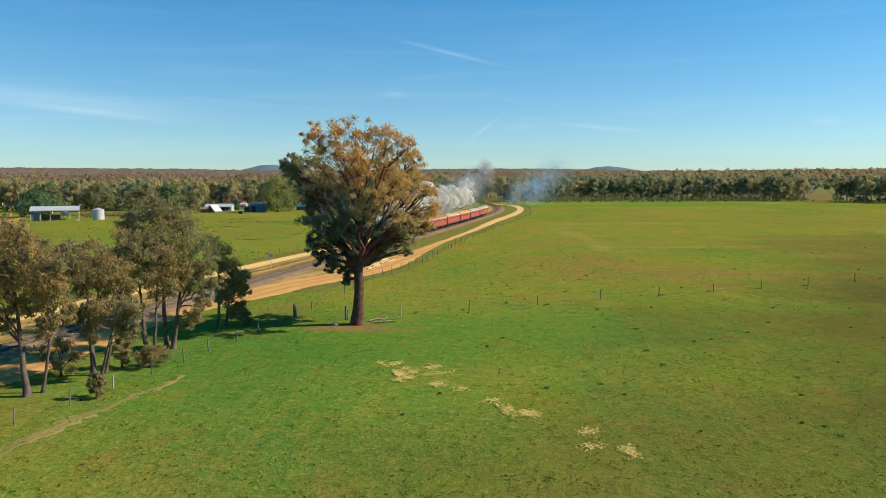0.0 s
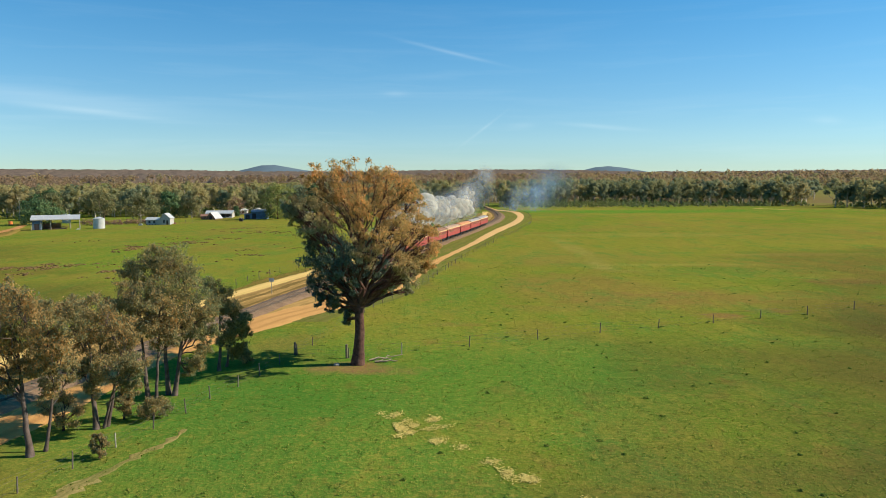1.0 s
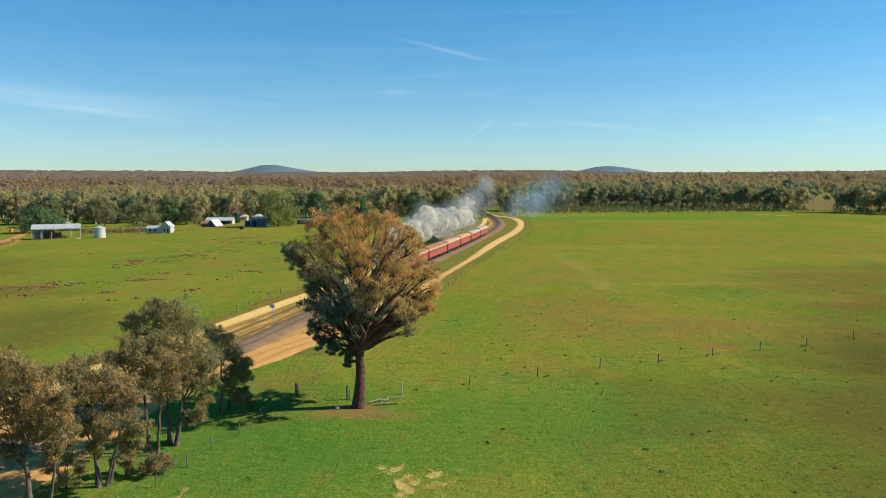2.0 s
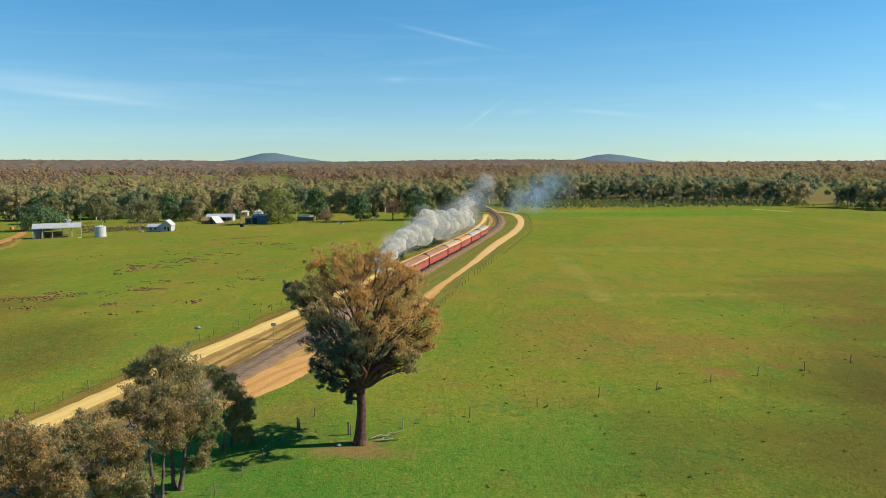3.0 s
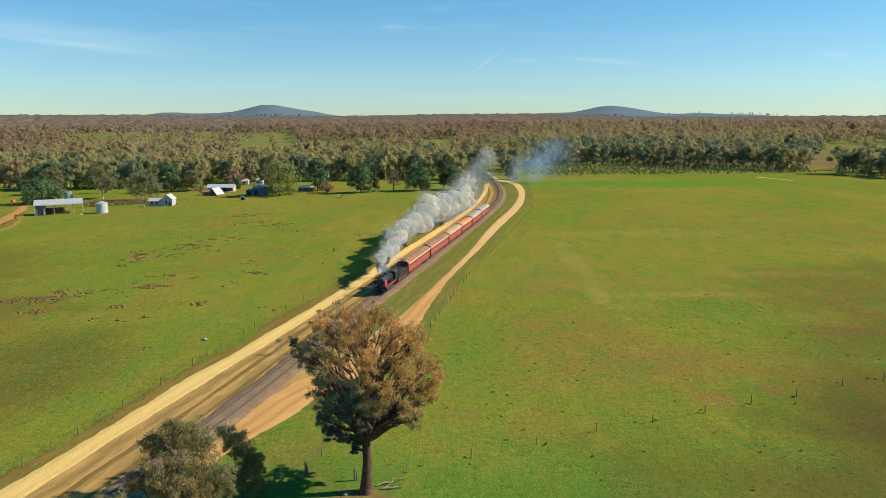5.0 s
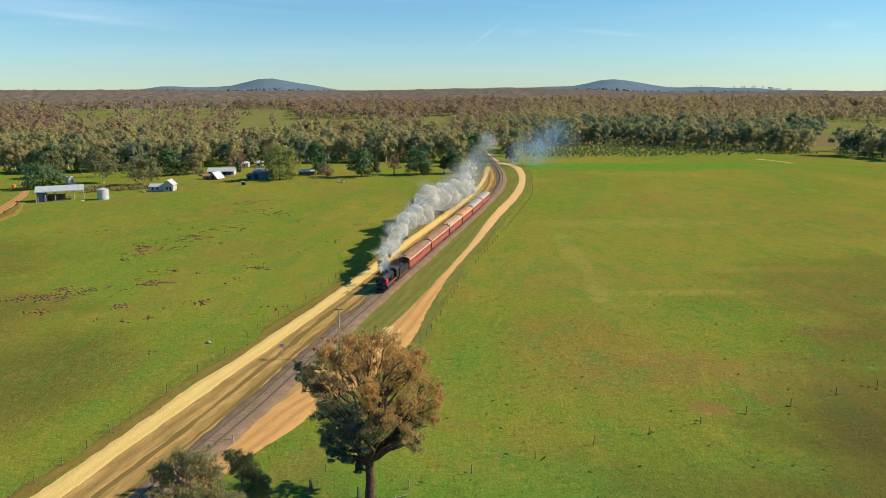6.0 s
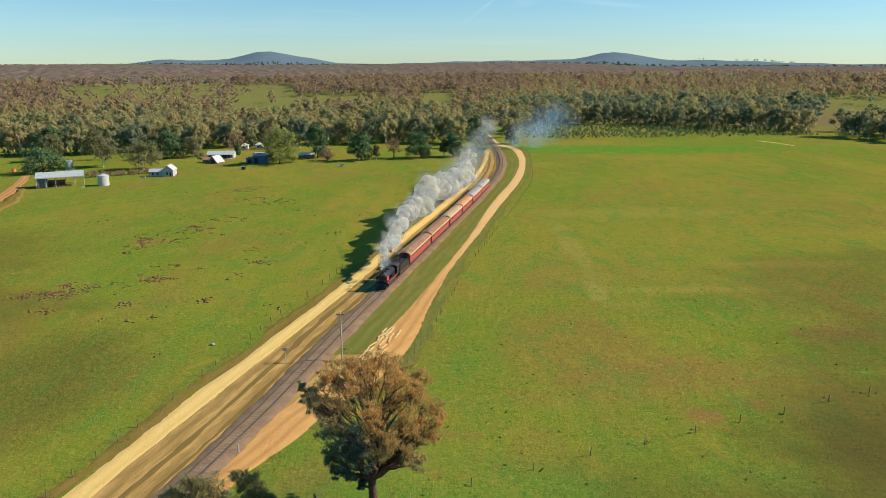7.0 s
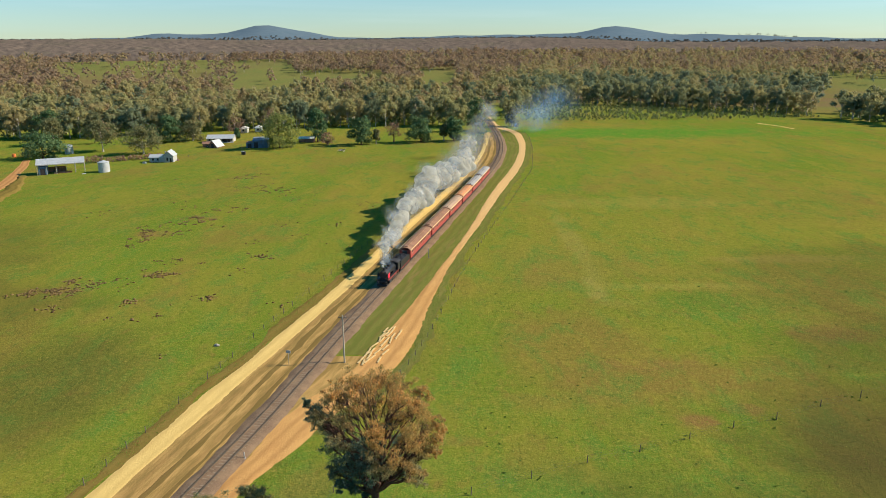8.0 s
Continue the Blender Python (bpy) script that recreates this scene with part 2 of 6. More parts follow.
    col = m.mix(m.span(m.noise(0.2, m.pos(deep, turn=50), 6, 0.7, 0.4), 0.54, 0.66, 0, 0.55), col, (0.2, 0.17, 0.024))
    col = m.mix(m.span(m.noise(0.28, m.pos((1, 0.7, 1), turn=110), 6, 0.7), 0.56, 0.68, 0, 0.55), col, (0.17, 0.1, 0.026))
    fine = m.noise(3.3, detail=4, rough=0.75)
    col = m.mix(m.span(m.noise(0.75, m.pos((1, 0.8, 1)), 5, 0.72), 0.53, 0.66, 0, 0.5), col, weed)
    col = m.mix(m.span(m.noise(1.1, detail=5, rough=0.75), 0.53, 0.68, 0, 0.75), col, (0.24, 0.2, 0.034))
    col = m.mix(m.span(fine, 0.5, 0.66, 0, 0.65), col, (0.25, 0.21, 0.036))
    col = m.mix(m.span(m.noise(2.3, detail=5, rough=0.8), 0.54, 0.7, 0, 0.7), col, weed)
    col = m.mix(m.span(m.noise(3.4, detail=4, rough=0.8), 0.56, 0.72, 0, 0.5), col, (0.15, 0.085, 0.025))
    # darker, greener grass round the big tree
    for x, y, rx, ry, f in ((0, 62, 26, 12, 0.75), (-16, 52, 10, 18, 0.8), (-13, 72, 8, 7, 0.6), (22, 74, 22, 12, 0.4)):
        col = m.mix(m.math("MULTIPLY", m.spot(x, y, rx, ry, 0.5, max(0.05, 2.2 / (rx + ry))), f), col, m.mix(0.42, col, (0.036, 0.115, 0.014)))
    # poorer brown ground, also darkened to mimic lens falloff towards the view's corners
    for x, y, rx, ry, f in ((54, 60, 40, 32, 1.0), (70, 90, 34, 18, 0.85), (76, 116, 24, 14, 0.65), (20, 32, 34, 14, 0.7), (100, 108, 30, 30, 0.9), (100, 160, 38, 34, 0.5), (-108, 135, 38, 28, 0.75), (-66, 104, 16, 26, 0.6), (-34, 60, 10, 30, 0.4), (-130, 190, 30, 30, 0.5)):
        col = m.mix(m.math("MULTIPLY", m.spot(x, y, rx, ry, 0.4, max(0.04, 2.0 / (rx + ry))), f), col, m.mix(0.62, col, (0.062, 0.05, 0.016)))
    # leaf litter under the far woods; blue haze painted into the hills' bush
    sep = m.n.new("ShaderNodeSeparateXYZ")
    m.l.new(m.geo.outputs["Position"], sep.inputs[0])
    dist = m.math("SQRT", m.math("ADD", m.math("MULTIPLY", sep.outputs[0], sep.outputs[0]), m.math("MULTIPLY", sep.outputs[1], sep.outputs[1])))
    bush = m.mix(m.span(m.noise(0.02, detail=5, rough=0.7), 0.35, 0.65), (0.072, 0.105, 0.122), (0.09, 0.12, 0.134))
    litter = m.mix(m.span(m.noise(0.06, detail=5, rough=0.7), 0.35, 0.65), (0.15, 0.1, 0.05), (0.13, 0.12, 0.035))
    rim = m.math("ADD", dist, m.math("MULTIPLY", m.math("SUBTRACT", m.noise(0.012, detail=4), 0.5), 160))
    open_land = None
    for x, y, rx, ry in ((-215, 960, 120, 370), (-450, 1180, 230, 290), (-115, 890, 60, 220), (-8, 900, 45, 210), (470, 800, 150, 210), (-345, 600, 80, 120)):
        s = m.spot(x, y, rx, ry, 0.12, 0.01)
        open_land = s if open_land is None else m.math("MAXIMUM", open_land, s)
    # pasture dulled with distance: haze put into its colour
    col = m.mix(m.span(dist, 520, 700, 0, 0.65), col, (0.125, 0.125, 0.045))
    col = m.mix(m.math("MULTIPLY", m.span(rim, 585, 640), m.math("SUBTRACT", 1.0, open_land)), col, litter)
    col = m.mix(1.0, col, (0.885, 0.862, 0.885), "MULTIPLY")
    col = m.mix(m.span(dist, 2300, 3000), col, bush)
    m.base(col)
    m.bump(m.math("ADD", m.noise(0.9, detail=6, rough=0.7), m.math("MULTIPLY", fine, 0.5)), 0.6, 0.3)
    return m.m


def track_mat(name, pale, mid, dark, edge, ruts=1.1, rut_width=0.35, grass=0.0, far=None, weeds=(0.15, 0.14, 0.03)):
    """Beaten earth: u runs across in metres, v along; two wheel tracks and ragged rims."""
    m = Mat(name, 1.0)
    m.p.inputs["Specular IOR Level"].default_value = 0.0
    sep = m.n.new("ShaderNodeSeparateXYZ")
    m.l.new(m.co.outputs["UV"], sep.inputs[0])
    wob = m.math("MULTIPLY", m.math("SUBTRACT", m.noise(0.12, m.pos((1, 1, 1), "uv"), 4), 0.5), 1.1)
    u = m.math("ABSOLUTE", m.math("ADD", sep.outputs[0], wob))
    rut = m.span(m.math("ABSOLUTE", m.math("SUBTRACT", u, ruts)), rut_width * 2, rut_width * 0.4)
    col = m.mix(m.span(m.noise(0.9, m.pos((1, 0.25, 1), "uv"), 6, 0.65), 0.3, 0.7), mid, pale)
    col = m.mix(m.math("MULTIPLY", rut, 0.55), col, dark)
    col = m.mix(m.span(m.noise(0.35, m.pos((1, 0.12, 1), "uv"), 6, 0.7), 0.52, 0.75, 0, 0.7), col, edge)
    if grass:
        col = m.mix(m.math("MULTIPLY", m.span(m.noise(0.5, m.pos((1.6, 0.22, 1), "uv"), 7, 0.75), 0.42, 0.58), grass), col, weeds)
    col = m.mix(m.span(m.noise(7, detail=4, rough=0.7), 0.45, 0.8, 0, 0.45), col, dark)
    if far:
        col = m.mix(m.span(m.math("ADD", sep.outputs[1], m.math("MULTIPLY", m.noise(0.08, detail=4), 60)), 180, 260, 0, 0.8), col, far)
    col = m.mix(1.0, col, (0.72, 0.7, 0.68), "MULTIPLY")
    m.base(col)
    m.bump(m.noise(3.5, detail=6, rough=0.75), 0.7, 0.12)
    return m.m


def ballast_mat():
    m = Mat("ballast", 1.0)
    m.p.inputs["Specular IOR Level"].default_value = 0.0
    cell = m.cells(9.0)
    col = m.mix(m.span(cell.outputs["Distance"], 0.0, 0.6), (0.235, 0.148, 0.09), (0.105, 0.068, 0.042))
    col = m.mix(m.span(m.noise(0.4, detail=6, rough=0.7), 0.4, 0.7), col, (0.195, 0.128, 0.072))
    col = m.mix(m.span(m.noise(2.5, detail=5, rough=0.75), 0.5, 0.75, 0, 0.6), col, (0.17, 0.115, 0.068))
    m.base(col)
    m.bump(m.math("ADD", cell.outputs["Distance"], m.noise(5, detail=5)), 0.5, 0.05)
    return m.m


def smoke_mat(name, colour):
    """Dense steam: part of the light goes through it."""
    m = Mat(name, 1.0)
    m.p.inputs["Specular IOR Level"].default_value = 0.0
    v = m.pos(kind="object")
    col = m.mix(m.span(m.noise(0.25, v, 5), 0.3, 0.7), tuple(c * 0.85 for c in colour), colour)
    m.base(col)
    m.thin(col, 0.8)
    body = m.out.inputs["Surface"].links[0].from_socket
    clear = m.n.new("ShaderNodeBsdfTransparent")
    mx = m.n.new("ShaderNodeMixShader")
    m.l.new(m.span(m.noise(0.5, v, 5, 0.6), 0.35, 0.6, 0.72, 0.97), mx.inputs[0])
    m.l.new(clear.outputs[0], mx.inputs[1])
    m.l.new(body, mx.inputs[2])
    m.l.new(mx.outputs[0], m.out.inputs["Surface"])
    return m.m


def veil_mat(name, colour, most, scale=0.3):
    """Loose smoke that one sees through: full in the middle of a wisp, nothing at its rim, ragged by noise."""
    m = Mat(name, 1.0)
    m.p.inputs["Specular IOR Level"].default_value = 0.0
    m.base(colour)
    m.thin(colour, 0.5)
    body = m.out.inputs["Surface"].links[0].from_socket
    clear = m.n.new("ShaderNodeBsdfTransparent")
    mx = m.n.new("ShaderNodeMixShader")
    sep = m.n.new("ShaderNodeSeparateXYZ")
    m.l.new(m.co.outputs["UV"], sep.inputs[0])
    r = m.math("SQRT", m.math("ADD", m.math("MULTIPLY", sep.outputs[0], sep.outputs[0]), m.math("MULTIPLY", sep.outputs[1], sep.outputs[1])))
    fall = m.math("POWER", m.span(r, 1.0, 0.15), 1.6)
    rag = m.span(m.noise(scale, m.pos(kind="object"), 5, 0.6, 0.5), 0.35, 0.65, 0.25, 1.0)
    m.l.new(m.math("MULTIPLY", m.math("MULTIPLY", fall, rag), most), mx.inputs[0])
    m.l.new(clear.outputs[0], mx.inputs[1])
    m.l.new(body, mx.inputs[2])
    m.l.new(mx.outputs[0], m.out.inputs["Surface"])
    return m.m


PASTURE = paddock_mat()
ROAD_PALE = track_mat("pale_gravel", (0.7, 0.5, 0.17), (0.63, 0.44, 0.145), (0.54, 0.36, 0.12), (0.58, 0.39, 0.13))
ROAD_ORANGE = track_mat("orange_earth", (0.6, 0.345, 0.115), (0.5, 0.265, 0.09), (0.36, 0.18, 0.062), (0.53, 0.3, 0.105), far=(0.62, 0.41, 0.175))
FARM_EARTH = track_mat("red_earth", (0.5, 0.27, 0.1), (0.42, 0.21, 0.075), (0.3, 0.14, 0.05), (0.4, 0.22, 0.08))
VERGE = track_mat("dry_verge", (0.25, 0.175, 0.045), (0.19, 0.125, 0.03), (0.12, 0.085, 0.024), (0.27, 0.17, 0.06), 1.4, 0.4, 0.4)
VERGE_BARE = track_mat("bare_verge", (0.52, 0.325, 0.11), (0.44, 0.265, 0.09), (0.24, 0.145, 0.05), (0.3, 0.185, 0.06), 2.2, 0.5, 0.6, weeds=(0.17, 0.125, 0.036))
VERGE_GREEN = track_mat("grassy_verge", (0.19, 0.185, 0.042), (0.16, 0.155, 0.036), (0.13, 0.105, 0.03), (0.32, 0.21, 0.085), 1.2, 0.4, 0.75, weeds=(0.125, 0.15, 0.028))
DEAD_GRASS = track_mat("dead_grass", (0.3, 0.195, 0.065), (0.225, 0.145, 0.045), (0.13, 0.086, 0.028), (0.36, 0.225, 0.085), 0.3, 0.4, 0.5, weeds=(0.17, 0.125, 0.036))
DIRT = track_mat("worn_path", (0.42, 0.33, 0.13), (0.33, 0.26, 0.09), (0.2, 0.16, 0.05), (0.2, 0.18, 0.05), 0.2, 0.3, 0.6, weeds=(0.085, 0.13, 0.02))
BALLAST = ballast_mat()
BARK = plain("gum_bark", (0.085, 0.042, 0.03), 0.95, 0, 0.6, 2.6, 0.14, (0.13, 0.075, 0.052))
BARK_GREY = plain("stem_bark", (0.09, 0.066, 0.052), 0.95, 0, 0.5, 2.0, 0.03, (0.15, 0.115, 0.09))
BARK_PALE = plain("pale_bark", (0.42, 0.36, 0.28), 0.95, 0, 0.4, 1.6, 0.03, (0.2, 0.15, 0.1))
LEAF_BIG = leaf_mat("gum_leaf", (0.21, 0.185, 0.07), (0.41, 0.28, 0.098), (0.6, 0.295, 0.095), 0.58, 0.8, shade_tint=(0.135, 0.195, 0.125))
# Darker, bluer leaf: the shade of the lower left crown put into its colour.
LEAF_BIG_SHADE = leaf_mat("gum_leaf_shade", (0.058, 0.102, 0.085), (0.105, 0.145, 0.1), (0.135, 0.145, 0.078), 0.4, 0.4)
LEAF_ROW = leaf_mat("row_leaf", (0.115, 0.145, 0.078), (0.275, 0.22, 0.09), (0.43, 0.24, 0.082), 0.55, 0.68)
LEAF_ROW_GREEN = leaf_mat("row_leaf_green", (0.11, 0.15, 0.08), (0.26, 0.23, 0.09), (0.39, 0.245, 0.084), 0.55, 0.6)
LEAF_DARK = leaf_mat("dark_leaf", (0.05, 0.105, 0.045), (0.105, 0.15, 0.06), (0.14, 0.165, 0.06), 0.4, 0.3)
LEAF_WOODS = woods_mat("woods_leaf", "hue")
LEAF_WOODS_EDGE = woods_mat("woods_edge_leaf", None)
CANOPY = canopy_mat()
LEAF_HILL = leaf_mat("hill_leaf", (0.09, 0.08, 0.06), (0.12, 0.1, 0.075), (0.14, 0.1, 0.07), 0.1, 0.3)
LEAF_FARM = leaf_mat("farm_leaf", (0.11, 0.125, 0.055), (0.215, 0.195, 0.085), (0.25, 0.18, 0.075), 0.5, 0.4)
LEAF_WILLOW = leaf_mat("willow_leaf", (0.13, 0.16, 0.045), (0.24, 0.245, 0.075), (0.28, 0.25, 0.08), 0.5, 0.3)
LEAF_BARE = leaf_mat("rusty_twigs", (0.2, 0.125, 0.08), (0.3, 0.19, 0.12), (0.26, 0.14, 0.085), 0.2, 0.4)
LEAF_SAPLING = leaf_mat("sapling_leaf", (0.13, 0.175, 0.06), (0.235, 0.245, 0.09), (0.265, 0.245, 0.1), 0.5, 0.4)
GRASS_TUFT = leaf_mat("tuft_grass", (0.06, 0.125, 0.014), (0.16, 0.18, 0.028), (0.22, 0.19, 0.04), 0.45, 0.5)
STRAW = leaf_mat("straw", (0.39, 0.3, 0.075), (0.53, 0.42, 0.13), (0.22, 0.185, 0.033), 0.15, 0.3)
STEEL = plain("rail_steel", (0.06, 0.044, 0.03), 0.85, 0.0, 0.3, 2)
SLEEPER = plain("weathered_sleeper", (0.2, 0.145, 0.09), 0.95, 0, 0.4, 4, 0.02)
POST_WOOD = plain("grey_post", (0.13, 0.105, 0.08), 0.95, 0, 0.45, 6, 0.01)
POST_PALE = plain("pale_post", (0.29, 0.26, 0.2), 0.9, 0, 0.3, 6, 0.01)
WIRE = plain("fence_wire", (0.09, 0.085, 0.075), 0.7, 0.3)
TIN = plain("galvanised_tin", (0.33, 0.34, 0.32), 0.6, 0.2, 0.15, 0.6, 0.0, (0.37, 0.333, 0.281))
TIN_BLUE = plain("blue_grey_tin", (0.085, 0.13, 0.175), 0.6, 0.2, 0.25, 0.8, 0.0, (0.0888, 0.074, 0.0666))
TIN_RUST = plain("rusty_tin", (0.222, 0.118, 0.074), 0.8, 0.2, 0.4, 0.8)
WHITE_PAINT = plain("white_paint", (0.29, 0.28, 0.25), 0.8, 0, 0.2, 1.2, 0.0, (0.33, 0.3, 0.25))
CREAM = plain("cream_canvas", (0.533, 0.488, 0.385), 0.8, 0, 0.12, 1.0)
# Near-black colour painted as the darkness inside doorways and entries.
DARK_GAP = plain("dark_interior", (0.035, 0.03, 0.028), 0.9)
GLASS = plain("window_glass", (0.03, 0.035, 0.04), 0.12, 0, 0.2)
ORANGE = plain("bush_orange", (0.555, 0.148, 0.037), 0.6)
RED = plain("carriage_red", (0.24, 0.045, 0.035), 0.6, 0, 0.2, 0.8, 0.0, (0.2, 0.06, 0.04))
RED_BEAM = plain("signal_red", (0.555, 0.0222, 0.0444), 0.45, 0, 0.12)
ROOF_RED = plain("oxide_roof", (0.19, 0.1, 0.058), 0.9, 0, 0.35, 0.7, 0.0, (0.25, 0.165, 0.1))
ROOF_TAN = plain("tan_roof", (0.296, 0.192, 0.118), 0.8, 0, 0.25, 0.7, 0.0, (0.296, 0.222, 0.163))
ROOF_ORANGE = plain("ochre_roof", (0.37, 0.163, 0.0666), 0.75, 0, 0.2, 0.7)
ROOF_GREY = plain("grey_roof", (0.222, 0.207, 0.185), 0.8, 0, 0.2, 0.7)
YELLOW_TRIM = plain("cream_trim", (0.555, 0.407, 0.185), 0.6)
BLACK = plain("engine_black", (0.018, 0.018, 0.02), 0.35, 0.1, 0.3, 1.5, 0.0, (0.05, 0.045, 0.04))
SOOT = plain("sooty_iron", (0.035, 0.033, 0.032), 0.7, 0.2, 0.3)
COAL = plain("coal", (0.012, 0.012, 0.013), 0.6, 0, 0.4, 6, 0.05)
SMOKE = smoke_mat("smoke", (0.54, 0.525, 0.46))
VEIL = veil_mat("smoke_veil", (0.45, 0.45, 0.425), 0.8, 0.45)
VEIL_TAIL = veil_mat("smoke_tail", (0.36, 0.36, 0.345), 0.72, 0.3)
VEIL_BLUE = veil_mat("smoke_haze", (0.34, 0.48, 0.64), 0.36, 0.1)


# ---- mesh helpers ----
def mesh_from(name, verts, faces, material, smooth=False):
    """A mesh from arrays of places and of faces with the same number of corners."""
    verts, faces = np.asarray(verts, np.float32), np.asarray(faces, np.int32)
    me = bpy.data.meshes.new(name)
    k = faces.shape[1]
    me.vertices.add(len(verts))
    me.vertices.foreach_set("co", verts.ravel())
    me.loops.add(faces.size)
    me.loops.foreach_set("vertex_index", faces.ravel())
    me.polygons.add(len(faces))
    me.polygons.foreach_set("loop_start", np.arange(0, faces.size, k, dtype=np.int32))
    if smooth:
        me.polygons.foreach_set("use_smooth", np.ones(len(faces), bool))
    me.update(calc_edges=True)
    me.materials.append(material)
    return me


def part(name, bm, material, parent=None, label="", smooth=False):
    """Links a bmesh, or a finished mesh, as one object under its thing."""
    if isinstance(bm, bpy.types.Mesh):
        me = bm
    else:
        me = bpy.data.meshes.new(name)
        bmesh.ops.recalc_face_normals(bm, faces=bm.faces)
        if smooth:
            for f in bm.faces:
                f.smooth = True
        bm.to_mesh(me)
        bm.free()
        me.materials.append(material)
    ob = new(name, me)
    if parent:
        ob.parent = parent
    if label:
        tagged(ob, label=label)
    return ob


def thing(name, m, label, category, group="", kind=""):
    ob = new(name)
    ob.matrix_world = m
    return tagged(ob, label, category, group, kind)


def box(bm, x0, x1, y0, y1, z0, z1, m=None, bevel=0.0):
    r = bmesh.ops.create_cube(bm, size=1, matrix=Matrix.Translation(((x0 + x1) / 2, (y0 + y1) / 2, (z0 + z1) / 2)) @ Matrix.Diagonal((x1 - x0, y1 - y0, z1 - z0, 1)))
    vs = r["verts"]
    if bevel:
        es = list({e for v in vs for e in v.link_edges})
        rb = bmesh.ops.bevel(bm, geom=es, offset=bevel, segments=1, affect="EDGES")
        vs = list({v for f in rb["faces"] for v in f.verts} | {v for v in vs if v.is_valid})
    if m is not None:
        bmesh.ops.transform(bm, matrix=m, verts=vs)
    return bm


def boxes(*rows, bevel=0.0):
    bm = bmesh.new()
    for r in rows:
        box(bm, *r, bevel=bevel)
    return bm


def rod(bm, a, b, ra, rb=None, n=10):
    """A round bar from a to b, tapered from ra to rb."""
    a, b = Vector(a), Vector(b)
    d = b - a
    m = Matrix.Translation((a + b) / 2) @ d.to_track_quat("Z", "Y").to_matrix().to_4x4()
    bmesh.ops.create_cone(bm, cap_ends=True, segments=n, radius1=ra, radius2=ra if rb is None else rb, depth=d.length, matrix=m)
    return bm


def rods(*rows, n=10):
    bm = bmesh.new()
    for r in rows:
        rod(bm, *r, n=n)
    return bm


def tube_arrays(pts, radii, sides=6):
    """Rings of a bent, tapering tube and their faces."""
    pts = np.asarray(pts, float)
    d = np.gradient(pts, axis=0)
    d /= np.linalg.norm(d, axis=1, keepdims=True) + 1e-9
    ref = np.where(np.abs(d[:, 2:3]) > 0.9, np.array([[1.0, 0, 0]]), np.array([[0, 0, 1.0]]))
    u = np.cross(d, ref)
    u /= np.linalg.norm(u, axis=1, keepdims=True)
    v = np.cross(d, u)
    a = np.linspace(0, 2 * np.pi, sides, endpoint=False)
    ring = np.cos(a)[None, :, None] * u[:, None] + np.sin(a)[None, :, None] * v[:, None]
    verts = (pts[:, None] + ring * np.asarray(radii)[:, None, None]).reshape(-1, 3)
    i, j = np.meshgrid(np.arange(len(pts) - 1), np.arange(sides), indexing="ij")
    k = (j + 1) % sides
    faces = np.stack([i * sides + j, i * sides + k, (i + 1) * sides + k, (i + 1) * sides + j], -1).reshape(-1, 4)
    return verts, faces


def joined(pieces):
    vs, fs, o = [], [], 0
    for v, f in pieces:
        vs.append(v)
        fs.append(f + o)
        o += len(v)
    return np.concatenate(vs), np.concatenate(fs)


def bent(a, b, rng, sag=0.0, n=6, wild=0.12):
    """A wavering line from a to b."""
    a, b = np.asarray(a, float), np.asarray(b, float)
    t = np.linspace(0, 1, n)[:, None]
    length = np.linalg.norm(b - a)
    p = a + (b - a) * t + rng.normal(0, wild * length / n, (n, 3)) * np.sin(np.pi * t)
    p[:, 2] += sag * length * np.sin(np.pi * t[:, 0])
    return p


def leaf_arrays(centres, outward, size, rng, slim=0.42, droop=0.5, spread=1.2):
    """Four-cornered leaves or leaf sprays at the centres, facing roughly outward."""
    n = len(centres)
    nrm = outward + rng.normal(0, spread, (n, 3))
    nrm /= np.linalg.norm(nrm, axis=1, keepdims=True) + 1e-9
    ax = rng.normal(0, 1, (n, 3))
    ax[:, 2] -= droop * 2
    ax -= nrm * np.sum(ax * nrm, 1, keepdims=True)
    ax /= np.linalg.norm(ax, axis=1, keepdims=True) + 1e-9
    side = np.cross(nrm, ax)
    s = size * rng.uniform(0.6, 1.35, (n, 1))
    c = np.asarray(centres)
    fold = nrm * s * 0.12
    v = np.stack([c - ax * s * 0.5, c + side * s * slim * 0.5 - ax * s * 0.05 + fold, c + ax * s * 0.5, c - side * s * slim * 0.5 - ax * s * 0.05 + fold], 1).reshape(-1, 3)
    return v, np.arange(4 * n).reshape(n, 4)


def clump_leaves(centres, radii, per, size, rng, slim, droop, flat=0.75, up=0.0, spread=1.2, about=None):
    """Leaves in the outer part of each clump."""
    centres, radii = np.asarray(centres, float), np.asarray(radii, float)
    k = len(centres)
    d = rng.normal(0, 1, (k, per, 3))
    d /= np.linalg.norm(d, axis=2, keepdims=True)
    r = radii[:, None, None] * np.clip(np.abs(rng.normal(0.62, 0.34, (k, per, 1))), 0, 1.6)
    p = centres[:, None] + d * r * np.array([1, 1, flat])
    if about is not None:
        q = p - np.asarray(about)
        d = d * 0.45 + q / np.linalg.norm(q, axis=2, keepdims=True)
    return leaf_arrays(p.reshape(-1, 3), d.reshape(-1, 3) + np.array([0, 0, up]), size, rng, slim, droop, spread)


